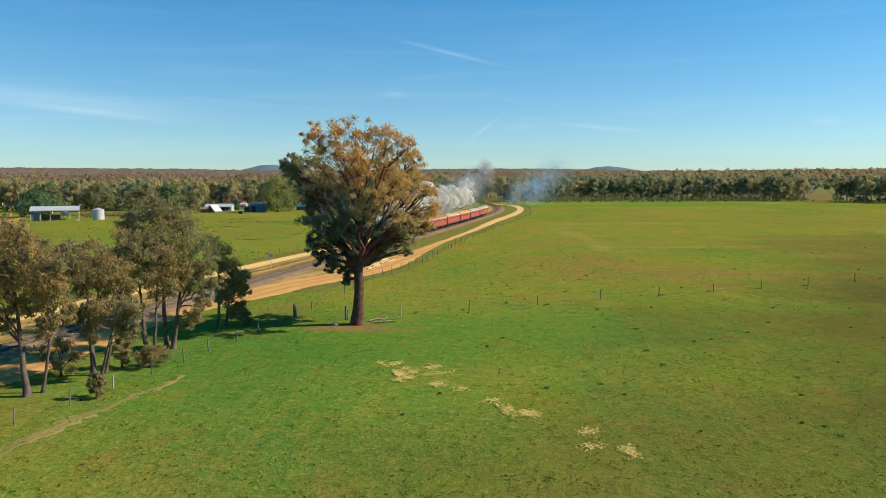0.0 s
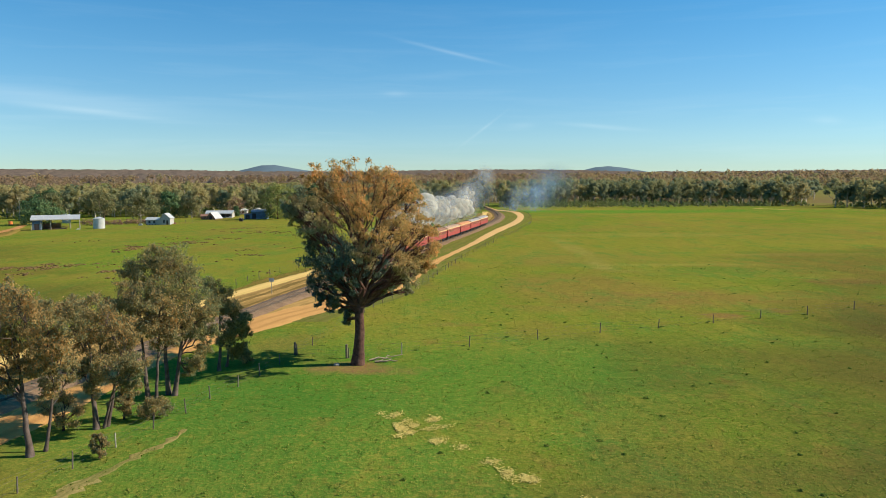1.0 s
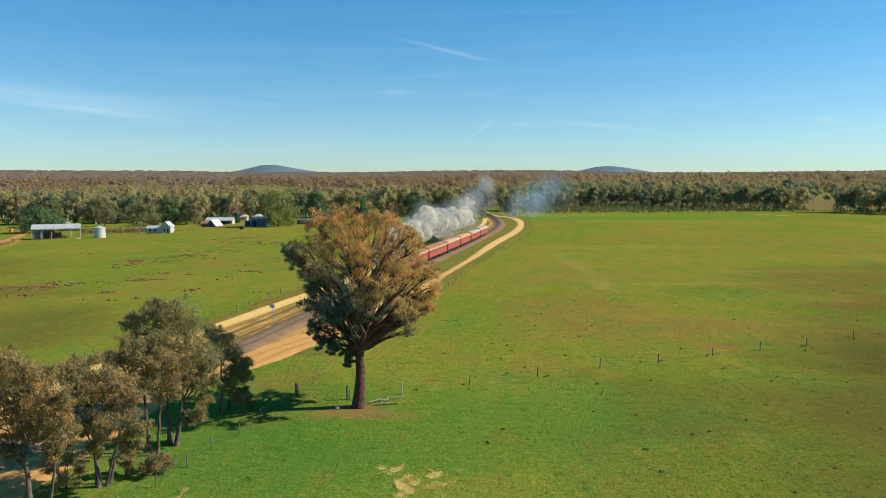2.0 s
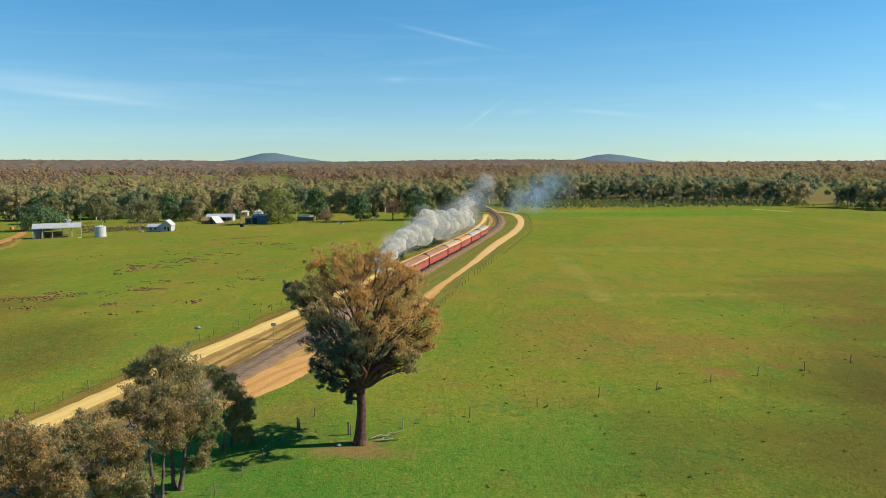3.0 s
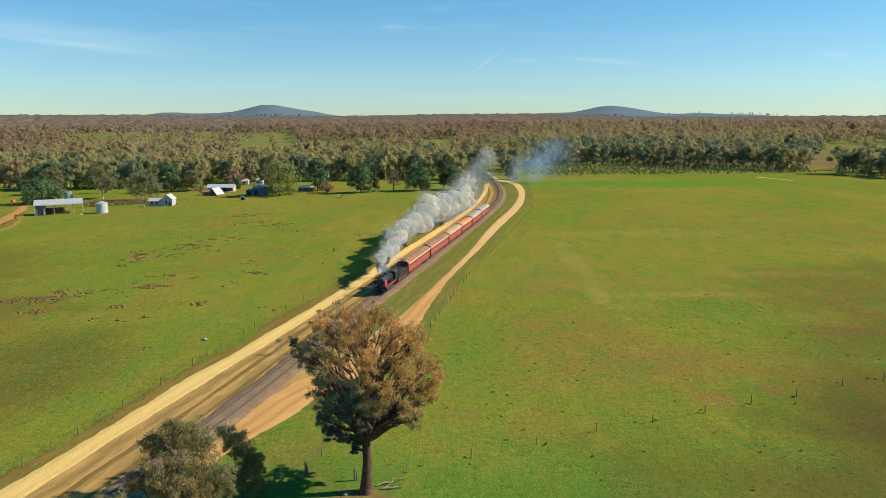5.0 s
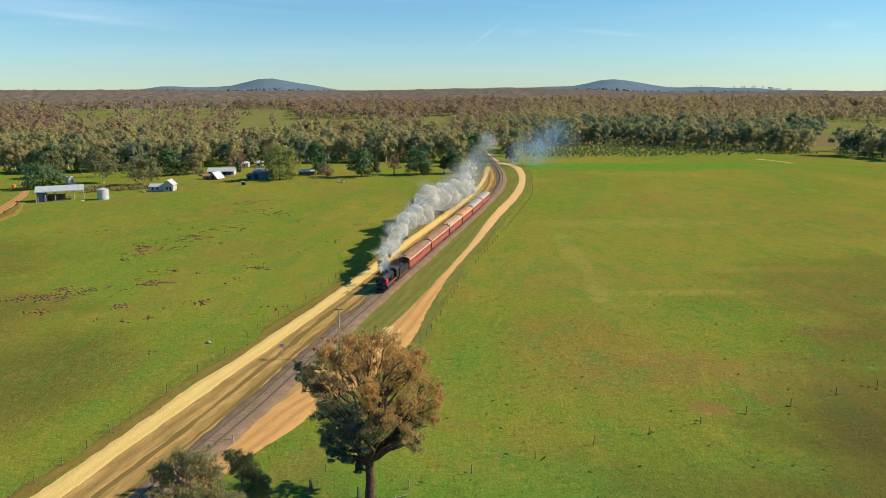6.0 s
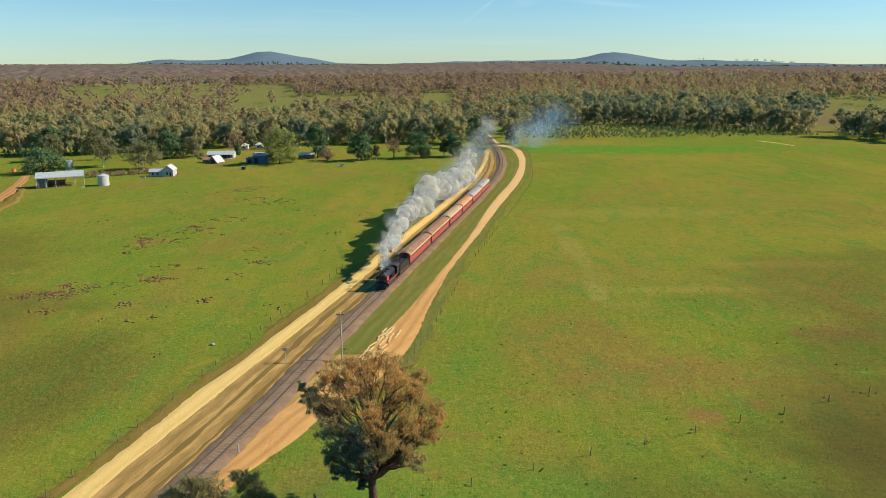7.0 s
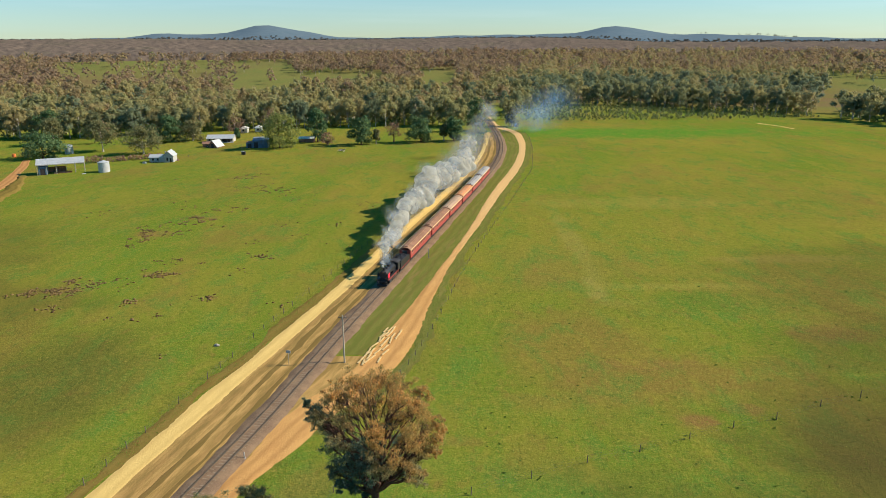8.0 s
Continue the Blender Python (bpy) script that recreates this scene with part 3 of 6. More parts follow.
def tree(name, place, lobes, trunk_r, fork, leaf, bark, seed, label, category="tree", group="", clumps=7, per=120, size=0.3, slim=0.42, droop=0.5,
         lean=(0, 0), flat=0.75, stems=None, limb_parts=False, clump_r=0.62, twigs=True, spread=1.2, m=None, form=False, under=None, reach=0.95):
    """A tree: tapered trunk, a limb to every lobe of the crown, twigs to its clumps, and leaves. lobes: x, y, z, radius from the base.
    under: lobes, leaf material and leaves a clump of a denser lower crown. reach: how far clumps stand from a lobe's middle."""
    rng = np.random.default_rng(seed)
    ob = thing(name, m or pose(*place), label, category, group)
    top = max(l[2] for l in lobes)
    stems = stems or [(0.0, 0.0, lean[0], lean[1], trunk_r)]
    trunk_bits, limb_bits, cc, cr = [], [], [], []
    for sx, sy, lx, ly, r in stems:
        hgt = top * 0.72
        zs = np.linspace(0, 1, 9)
        line = np.stack([sx + lx * zs + rng.normal(0, 0.03 * hgt / 9, 9), sy + ly * zs + rng.normal(0, 0.03 * hgt / 9, 9), -0.15 + (hgt + 0.15) * zs], 1)
        rad = r * (1 - 0.8 * zs ** 1.25)
        rad[0] *= 1.5
        rad[1] *= 1.05
        sides = 12 if r > 0.3 else 7
        tv, tf = tube_arrays(line, rad, sides)
        if r > 0.3:
            tv += np.repeat(rng.normal(0, 0.03, (9, sides)), 1, axis=1).reshape(-1, 1) * (tv - np.repeat(line, sides, axis=0)) / 0.3
        trunk_bits.append((tv, tf))
    for i, (x, y, z, rl) in enumerate(list(lobes) + list(under[0] if under else [])):
        sx, sy, lx, ly, r = min(stems, key=lambda s: (s[0] + s[2] - x) ** 2 + (s[1] + s[3] - y) ** 2)
        hgt = top * 0.72
        z0 = min(max(fork, z - 1.1 * math.hypot(x - sx, y - sy) - 0.5), hgt * 0.96, max(z - 0.3, fork * 0.8))
        f = z0 / hgt
        start = (sx + lx * f, sy + ly * f, z0)
        rs = r * (1 - 0.8 * f ** 1.25) * 0.52
        line = bent(start, (x, y, z - rl * 0.2), rng, 0.06, 7, 0.25)
        bits = [tube_arrays(line, np.linspace(rs, max(0.018, rs * 0.28), 7), 7 if r > 0.3 else 5)]
        for _ in range(clumps):
            d = rng.normal(0, 1, 3)
            d /= np.linalg.norm(d)
            c = np.array([x, y, z]) + d * rl * rng.uniform(0.35, reach) * np.array([1, 1, flat])
            cc.append(c)
            cr.append(rl * clump_r * rng.uniform(0.6, 1.15))
            a = line[rng.integers(3, 7)]
            if twigs:
                bits.append(tube_arrays(bent(a, c, rng, 0.08, 4, 0.3), np.linspace(max(0.02, rs * 0.28), 0.012, 4), 4))
        limb_bits.append(joined(bits))
    if limb_parts:
        tr = part("trunk", mesh_from("trunk", *joined(trunk_bits), bark, True), bark, ob)
        for b in limb_bits:
            part("limb", mesh_from("limb", *b, bark, True), bark, tr)
    else:
        part("trunk", mesh_from("trunk", *joined(trunk_bits + limb_bits), bark, True), bark, ob)
    k = len(lobes) * clumps
    about = np.mean(cc, axis=0) - (0, 0, 0.15 * top) if form else None
    part("crown", mesh_from("crown", *clump_leaves(cc[:k], cr[:k], per, size, rng, slim, droop, spread=spread, about=about), leaf), leaf, ob)
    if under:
        part("lower_crown", mesh_from("lower_crown", *clump_leaves(cc[k:], cr[k:], under[2], size, rng, slim, droop, spread=spread), under[1]), under[1], ob, "dense green lower boughs with shade painted into the leaves")
    return ob


def round_lobes(seed, height, width, low=0.35, n=9, r=0.3, squash=1.0):
    """Lobes for an ordinary crown: a rough egg between low * height and height."""
    rng = np.random.default_rng(seed)
    out = []
    for i in range(n):
        f = (i + 0.5) / n
        z = height * (low + (0.92 - low) * f)
        spread = width * 0.5 * math.sin(math.pi * min(1, 0.22 + 0.75 * f)) ** 0.7 * squash
        a = i * 2.4 + rng.uniform(-0.6, 0.6)
        d = spread * rng.uniform(0.45, 0.85)
        out.append((d * math.cos(a), d * math.sin(a), z, width * r * rng.uniform(0.75, 1.1)))
    return out


# ---- lie of the land ----
def smooth01(a):
    a = np.clip(a, 0, 1)
    return a * a * (3 - 2 * a)


def land(x, y):
    """Height of the ground: flat paddocks, a slow rise under the far woods, and two hills painted hazy blue."""
    x, y = np.asarray(x, float), np.asarray(y, float)
    r = np.hypot(x, y)
    z = smooth01((r - 150) / 200) * np.clip(0.72 + 0.0135 * x, -1.9, 0.95) + 38 * smooth01((r - 600) / 1300)
    a = np.degrees(np.arctan2(x, y))
    z = z + smooth01((r - 1350) / 500) * 5 + smooth01((r - 1300) / 900) * (5 * smooth01((-a - 15) / 6) - 16 * smooth01((a - 7) / 11))
    far = smooth01((r - 2900) / 1300)
    ridge = 14 + 56 * np.exp(-((a + 13.1) / 2.6) ** 2) + 15 * np.exp(-((a + 14.0) / 7.0) ** 2) + 46 * np.exp(-((a - 13.2) / 2.4) ** 2) + 22 * np.exp(-((a - 13) / 8.0) ** 2)
    ridge = ridge + 5 * np.sin(a * 0.31 + 1) + 2.2 * np.sin(a * 1.7) + 14 * np.exp(-((a + 20.3) / 1.6) ** 2) + 12 * np.exp(-((a + 9.6) / 1.5) ** 2) + 9 * np.exp(-((a - 20) / 4.0) ** 2)
    return z + far * ridge


def land1(x, y):
    return float(land(x, y))


def curve_x(table):
    """A smooth x(y) through the table's (y, x) pairs."""
    ys, xs = np.array([p[0] for p in table], float), np.array([p[1] for p in table], float)
    d = np.gradient(xs, ys)

    def f(y):
        y = np.asarray(y, float)
        i = np.clip(np.searchsorted(ys, y) - 1, 0, len(ys) - 2)
        h = ys[i + 1] - ys[i]
        t = (y - ys[i]) / h
        return ((2 * t ** 3 - 3 * t ** 2 + 1) * xs[i] + (t ** 3 - 2 * t ** 2 + t) * h * d[i] + (-2 * t ** 3 + 3 * t ** 2) * xs[i + 1] + (t ** 3 - t ** 2) * h * d[i + 1])
    return f


rail_x = curve_x([(-80, -66.5), (0, -48.4), (40, -39.4), (79, -30.5), (93, -27.0), (109, -23.5), (131.5, -18.6), (152, -13.8), (176, -8.2), (193, -4.2),
                  (210, -0.1), (227, 4.0), (268, 13.6), (318, 24.0), (360, 29.0), (404, 30.6), (444, 30.2), (475, 29.4), (500, 26), (530, 18), (560, 4), (700, -90)])
pale_l = curve_x([(-80, -84), (0, -65), (69.5, -46.2), (80, -43.3), (88.7, -41.3), (101.8, -38.3), (112.3, -34.9), (124, -32.0), (141, -27.6), (200, -13.9), (254, -0.8), (298, 9.8),
                  (335, 16.3), (372, 20.5), (405, 22.8), (420, 23.6)])
pale_r = curve_x([(-80, -79.5), (0, -60.5), (67, -43.0), (75, -41.1), (88, -38.1), (101.8, -34.5), (112.3, -31.7), (124, -28.7), (141, -24.2), (200, -10.8), (252, 1.8), (312, 14.7),
                  (345, 19.6), (371, 23.0), (414, 26.6), (420, 27.0)])
orange_l = curve_x([(-80, -58), (0, -44), (50, -33.8), (76, -28.9), (85, -26.6), (92.5, -24.9), (98.2, -22.6), (106, -18.2), (113, -15.0), (129, -10.4), (144.5, -6.4), (168, -0.8), (200, 6.6), (244, 15.2),
                    (318, 31.8), (360, 37.8), (391, 39.6), (415, 39.2), (426, 37.0), (436, 32.6), (475, 31.6), (560, 29)])
orange_r = curve_x([(-80, -52), (0, -38.5), (50, -29.2), (79.5, -24.2), (86.5, -20.4), (92, -18.0), (100, -13.6), (111.6, -8.6), (126, -5.0), (141, -3.2), (153.6, -1.3), (183, 4.7), (210, 11.2), (244, 18.8),
                    (310, 34.2), (350, 40.1), (391, 43.6), (415, 43.8), (430, 41.0), (452, 35.0), (475, 33.6), (560, 31.5)])


def ground_sheet():
    """One sheet of land from under the camera to beyond the hills."""
    r = np.concatenate([[0.0], np.geomspace(6, 4850, 72)])
    a = np.linspace(0, 2 * np.pi, 361)[:-1]
    R, A = np.meshgrid(r, a, indexing="ij")
    X, Y = R * np.sin(A), R * np.cos(A)
    v = np.stack([X, Y, land(X, Y)], -1).reshape(-1, 3)
    i, j = np.meshgrid(np.arange(len(r) - 1), np.arange(360), indexing="ij")
    k = (j + 1) % 360
    f = np.stack([i * 360 + j, (i + 1) * 360 + j, (i + 1) * 360 + k, i * 360 + k], -1).reshape(-1, 4)
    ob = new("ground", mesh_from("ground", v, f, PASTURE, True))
    return tagged(ob, "flat green and olive pasture with tired brown patches", "ground", kind="structure")


def ribbon(name, left, right, y0, y1, lift, material, label, category, step=1.0, across=8, ragged=0.25, hump=0.0, seed=1, rut=0.0):
    """A strip of ground between two curves, with ragged rims; u runs across and v along, in metres."""
    rng = np.random.default_rng(seed)
    ys = np.arange(y0, y1 + step, step)
    l, r = left(ys), right(ys)
    wob = lambda s: np.interp(ys, ys[::s], rng.normal(0, 1, len(ys[::s])))
    l = l + ragged * (0.7 * wob(7) + 0.5 * wob(2))
    r = r + ragged * (0.7 * wob(7) + 0.5 * wob(2))
    t = np.linspace(0, 1, across + 1)
    X = l[:, None] + (r - l)[:, None] * t
    Y = np.repeat(ys[:, None], across + 1, 1)
    Z = land(X, Y) + lift + hump * np.clip(1.6 * np.sin(np.pi * t), 0, 1)[None] + rut * rng.normal(0, 1, X.shape)
    Z[:, 0] -= lift * 0.9
    Z[:, -1] -= lift * 0.9
    v = np.stack([X, Y, Z], -1).reshape(-1, 3)
    i, j = np.meshgrid(np.arange(len(ys) - 1), np.arange(across), indexing="ij")
    w = across + 1
    f = np.stack([i * w + j, i * w + j + 1, (i + 1) * w + j + 1, (i + 1) * w + j], -1).reshape(-1, 4)
    me = mesh_from(name, v, f, material, True)
    U = (X - (l + r)[:, None] / 2).ravel()
    uv = me.uv_layers.new(name="UVMap")
    fl = f.ravel()
    uv.data.foreach_set("uv", np.stack([U[fl], Y.ravel()[fl]], 1).ravel().astype(np.float32))
    ob = new(name, me)
    return tagged(ob, label, category, kind="structure")


ground_sheet()
off = lambda fn, d: (lambda y: fn(y) + d)
ribbon("verge", off(pale_l, -2.4), off(pale_l, 0.3), -60, 400, 0.03, VERGE, "dry brown grass verge beside the pale road", "verge", seed=2, ragged=0.5)
ribbon("verge", off(pale_r, -0.3), off(rail_x, -2.2), -60, 420, 0.03, VERGE_BARE, "bare tan verge with grassy stripes beside the railway", "verge", seed=3, ragged=0.2)
ribbon("verge", off(rail_x, 2.0), off(orange_l, 0.3), -60, 116, 0.03, VERGE_BARE, "bare tan verge between railway and earth track", "verge", seed=15, ragged=0.2)
ribbon("verge", off(rail_x, 2.0), off(orange_l, 0.3), 116.5, 470, 0.03, VERGE_GREEN, "grassy olive verge between railway and earth track", "verge", seed=4, ragged=0.2)
ribbon("verge", off(orange_r, -0.3), off(orange_r, 2.6), 90, 430, 0.03, VERGE_GREEN, "weedy verge between earth track and paddock fence", "verge", seed=5, ragged=0.7)
ribbon("grass_strip", off(rail_x, -6.6), off(rail_x, -5.3), -60, 420, 0.05, DEAD_GRASS, "strip of dead brown grass between railway and pale road", "verge", seed=13, ragged=0.2)
ribbon("grass_strip", off(rail_x, -3.6), off(rail_x, -2.7), -60, 420, 0.05, DEAD_GRASS, "strip of dead brown grass beside the ballast", "verge", seed=17, ragged=0.2)
ribbon("road", pale_l, pale_r, -60, 420, 0.06, ROAD_PALE, "pale yellow gravel road", "road", seed=6, ragged=0.1, rut=0.012)
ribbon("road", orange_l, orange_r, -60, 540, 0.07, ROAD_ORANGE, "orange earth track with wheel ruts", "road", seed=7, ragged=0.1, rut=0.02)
ribbon("ballast_bed", off(rail_x, -2.6), off(rail_x, 2.6), -60, 560, 0.05, BALLAST, "grey-brown stone ballast bed of the railway", "railway", seed=8, ragged=0.2, hump=0.285, rut=0.02)
ribbon("worn_path", curve_x([(20, -27), (30, -24.2), (36, -22.7), (40, -21.6), (43.5, -20.6), (47, -19.6), (50.5, -18.6)]),
       curve_x([(20, -26.2), (30, -23.2), (36, -21.7), (40, -20.7), (43.5, -19.7), (47, -18.7), (50.5, -18.4)]), 20, 50, 0.025, DIRT, "worn pale stock path in the grass", "path", step=0.3, ragged=0.32, seed=9)
ribbon("farm_track", curve_x([(200, -172), (245, -172), (271, -176), (319, -192), (345, -203)]), curve_x([(200, -164), (245, -165.5), (271, -170), (319, -187.5), (345, -199)]), 200, 345, 0.06,
       FARM_EARTH, "orange earth farm track", "track", seed=10)
ribbon("verge", curve_x([(200, -164), (245, -165.5), (271, -170), (300, -180)]), curve_x([(200, -150), (245, -156), (271, -163), (300, -177)]), 200, 300, 0.04, VERGE, "dry brown bank beside the farm track", "verge", seed=14, ragged=0.8, hump=0.5)
ribbon("worn_path", curve_x([(426, 207.4), (434, 205.6), (442, 203.6), (455, 197.4)]), curve_x([(426, 208.4), (434, 206.9), (442, 205.2), (455, 200)]), 427, 455, 0.06, ROAD_PALE, "pale scrape of bare earth in the far paddock", "path", step=0.8, ragged=0.3, seed=16)


# ---- railway ----
def along(fn, y, lift=0.0):
    """A pose on a curve at y, its local +X pointing back towards the camera along the line."""
    x = float(fn(y))
    dx = float(fn(y + 0.5) - fn(y - 0.5))
    return pose(x, y, land1(x, y) + lift, 0, 0, math.degrees(math.atan2(-1, -dx)))


def railway():
    ob = thing("railway_track", pose(0, 0, 0), "broad gauge railway track on weathered sleepers", "railway track", kind="structure")
    ys = np.arange(-60, 540, 2.0)
    for side in (-0.82, 0.82):
        xs = rail_x(ys) + side
        pts = np.stack([xs, ys, land(xs, ys) + 0.47], 1)
        v, f = [], []
        prof = np.array([(-0.07, -0.12), (-0.02, -0.1), (-0.035, 0.05), (0.035, 0.05), (0.02, -0.1), (0.07, -0.12)])
        v = np.stack([pts[:, None, 0] + prof[None, :, 0], np.repeat(pts[:, None, 1], 6, 1), pts[:, None, 2] + prof[None, :, 1]], -1).reshape(-1, 3)
        i, j = np.meshgrid(np.arange(len(ys) - 1), np.arange(5), indexing="ij")
        f = np.stack([i * 6 + j, i * 6 + j + 1, (i + 1) * 6 + j + 1, (i + 1) * 6 + j], -1).reshape(-1, 4)
        part("rail", mesh_from("rail", v, f, STEEL), STEEL, ob, "rust-brown steel rail")
    rng = random.Random(4)
    sleeper = bmesh.new()
    box(sleeper, -0.12, 0.12, -1.3, 1.3, -0.1, 0.06, bevel=0.015)
    me = bpy.data.meshes.new("sleeper")
    sleeper.to_mesh(me)
    sleeper.free()
    me.materials.append(SLEEPER)
    for k in range(290):
        y = 62 + k * 0.68
        s = new("sleeper", me)
        s.parent = ob
        s.matrix_world = along(rail_x, y, 0.288) @ pose(rng.uniform(-0.03, 0.03), rng.uniform(-0.06, 0.06), 0, 0, 0, rng.uniform(-1.2, 1.2))
    bits = []
    cube = np.array([(x, y, z) for x in (-0.12, 0.12) for y in (-1.3, 1.3) for z in (-0.1, 0.06)])
    cf = np.array([(0, 1, 3, 2), (4, 6, 7, 5), (0, 4, 5, 1), (2, 3, 7, 6), (0, 2, 6, 4), (1, 5, 7, 3)])
    for y in np.concatenate([np.arange(20, 61.8, 0.68), np.arange(259.5, 470, 0.68)]):
        m = np.array(along(rail_x, float(y), 0.288))
        bits.append((cube @ m[:3, :3].T + m[:3, 3], cf))
    tagged(part("sleepers", mesh_from("sleepers", *joined(bits), SLEEPER), SLEEPER, ob), kind="stuff")


railway()


# ---- trees near the camera ----
# lobes of the crown: x, y, z from the foot of the trunk, and radius
BIG_TOP = [(-3.6, -1.7, 18.5, 1.08), (-2.3, 0.3, 18.9, 1.29), (-0.5, -0.8, 19.1, 1.29), (0.9, 0.7, 18.9, 1.19), (2.3, 0.8, 18.4, 1.29), (4.0, -2.8, 17.9, 1.29), (5.4, -3.1, 17.5, 1.19),
           (5.8, 2.2, 16.2, 0.97), (-3.4, -1.5, 17.0, 1.08), (-1.5, -1.7, 17.2, 1.29), (0.3, 3.2, 17.2, 1.29), (3.3, -0.2, 16.4, 1.51), (4.8, 2.2, 15.1, 1.4), (6.3, -0.2, 13.7, 1.29),
           (7.3, 0.9, 13.1, 0.75), (4.7, -2.2, 12.9, 1.51), (6.8, 0.9, 11.5, 1.29), (7.8, 2.4, 10.9, 0.59), (5.7, 0.1, 10.2, 1.19), (0.5, 1.5, 15.1, 1.19), (2.7, 1.1, 13.4, 1.29)]
BIG_SIDE = [(-5.3, -2.3, 15.9, 0.86), (-7.0, 1.3, 15.7, 0.43), (-4.5, 0.5, 15.6, 1.19), (-5.1, -1.0, 14.4, 1.0), (-2.5, -2.4, 15.0, 1.19), (-1.2, 1.9, 14.8, 1.19), (-4.7, -0.1, 13.2, 1.1),
            (-3.1, 1.1, 12.9, 1.3), (-4.2, 0.4, 11.8, 0.9), (-6.0, -0.4, 15.2, 0.8), (3.7, 2.0, 10.7, 1.08), (7.0, 1.1, 9.5, 0.7), (5.9, 2.2, 8.4, 0.81), (4.5, -0.5, 8.9, 0.86), (5.0, 1.6, 6.7, 0.49), (3.4, -0.3, 7.5, 0.7),
            (2.0, 2.3, 6.3, 0.7), (1.8, -4.0, 15.7, 1.29), (-1.5, 4.0, 16.2, 1.29), (2.4, 4.5, 15.1, 1.29), (1.0, -4.0, 13.0, 1.19), (4.1, -3.8, 13.5, 1.19)]
BIG_LOW = [(-4.9, 1.7, 10.4, 0.92), (-3.4, -1.8, 9.7, 1.19), (-1.9, -1.6, 10.6, 1.4), (-0.1, -1.2, 11.2, 1.4), (1.2, 2.0, 11.3, 1.19), (-4.2, -0.3, 8.0, 0.81), (-2.5, 0.6, 8.1, 1.29),
           (-0.4, -0.9, 8.9, 1.46), (1.4, 0.0, 9.2, 1.19), (-3.5, -0.5, 6.5, 0.65), (-2.0, -0.7, 6.4, 0.75), (-1.1, 0.4, 5.2, 0.59), (-1.1, 0.4, 4.2, 0.38), (0.3, 1.8, 7.3, 0.92),
           (-2.9, 0.8, 5.6, 0.49), (-1.2, -3.0, 9.9, 1.4), (0.2, 3.0, 10.1, 1.29), (-3.2, 3.0, 8.9, 1.19)]
BIG_DEEP = [(3.0, -5.4, 12.0, 1.2), (5.2, 4.6, 12.4, 1.2), (2.2, 5.6, 12.0, 1.3), (4.6, -4.6, 10.4, 1.1), (-0.6, 5.8, 14.0, 1.2), (-2.6, -4.8, 14.2, 1.1), (0.6, -5.4, 16.0, 1.2), (3.6, 5.0, 16.0, 1.2),
            (-3.4, 4.6, 15.0, 1.1), (5.6, -3.4, 9.0, 0.9), (5.0, 4.4, 9.4, 1.0), (2.6, 4.8, 8.6, 1.0), (1.4, -5.0, 10.6, 1.1), (4.4, 3.6, 7.4, 0.8)]
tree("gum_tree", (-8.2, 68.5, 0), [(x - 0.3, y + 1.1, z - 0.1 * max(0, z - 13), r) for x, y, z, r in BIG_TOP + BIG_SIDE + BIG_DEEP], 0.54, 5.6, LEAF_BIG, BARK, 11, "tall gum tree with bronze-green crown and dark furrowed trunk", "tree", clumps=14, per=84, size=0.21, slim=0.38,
     droop=1.0, lean=(0.6, 0.0), limb_parts=True, clump_r=0.48, reach=1.3, flat=1.0, under=([(x, y + 0.6, z, r * 1.15) for x, y, z, r in BIG_LOW], LEAF_BIG_SHADE, 110))

GUM_TALL = [(-2.5, 1.2, 10.6, 0.92), (-2.3, 0.4, 10.2, 0.64), (-1.1, 0.9, 11.1, 1.1), (-0.5, 1.2, 11.9, 0.83), (0.7, 1.0, 11.7, 1.01), (1.3, 1.4, 10.6, 0.92), (1.3, 0.5, 9.7, 1.1), (2.9, -0.9, 8.6, 1.1), (2.9, 1.0, 7.3, 0.83),
            (2.0, 1.3, 6.3, 1.01), (3.1, 1.1, 5.3, 0.6), (0.3, -1.2, 9.9, 1.2), (1.2, -1.4, 8.5, 1.2), (1.9, 0.2, 5.1, 0.83), (2.6, 0.6, 3.8, 0.64), (2.4, -0.8, 2.9, 0.6), (1.2, 0.9, 1.8, 0.41), (-0.4, 2.0, 10.4, 1.1)]
GUM_MIDDLE = [(-2.1, 0.2, 8.6, 0.98), (-2.4, -0.6, 8.1, 0.62), (-0.5, -1.2, 9.2, 0.8), (-1.0, 1.0, 7.8, 0.98), (-0.2, 1.4, 9.1, 0.89), (1.0, -1.2, 7.4, 1.07), (-0.5, 0.8, 6.1, 0.89), (1.7, -0.3, 6.7, 0.98),
              (1.3, -1.0, 5.9, 0.89), (2.1, -0.6, 5.4, 0.71), (2.5, 0.8, 6.5, 0.8), (-1.2, 1.8, 7.1, 0.89), (1.8, -1.5, 8.1, 0.98)]
GUM_SECOND = [(-1.1, 1.3, 9.1, 0.95), (-0.5, -1.6, 9.2, 0.63), (0.3, 0.4, 8.8, 0.95), (-0.3, -1.6, 8.2, 0.87), (-0.3, 0.8, 7.6, 1.11), (1.6, -0.6, 8.1, 1.03), (1.6, 1.4, 7.0, 0.95), (2.1, 1.7, 5.8, 0.79), (-0.4, 0.0, 6.4, 0.95),
              (0.3, 1.8, 5.7, 1.03), (0.9, -0.7, 4.7, 0.87), (2.6, -1.5, 4.7, 0.95), (-1.0, 0.4, 4.4, 0.51), (3.7, -1.7, 5.1, 0.67), (3.2, -1.1, 3.5, 0.51), (0.0, -0.3, 3.2, 0.55), (-0.1, 2.0, 6.6, 0.95)]
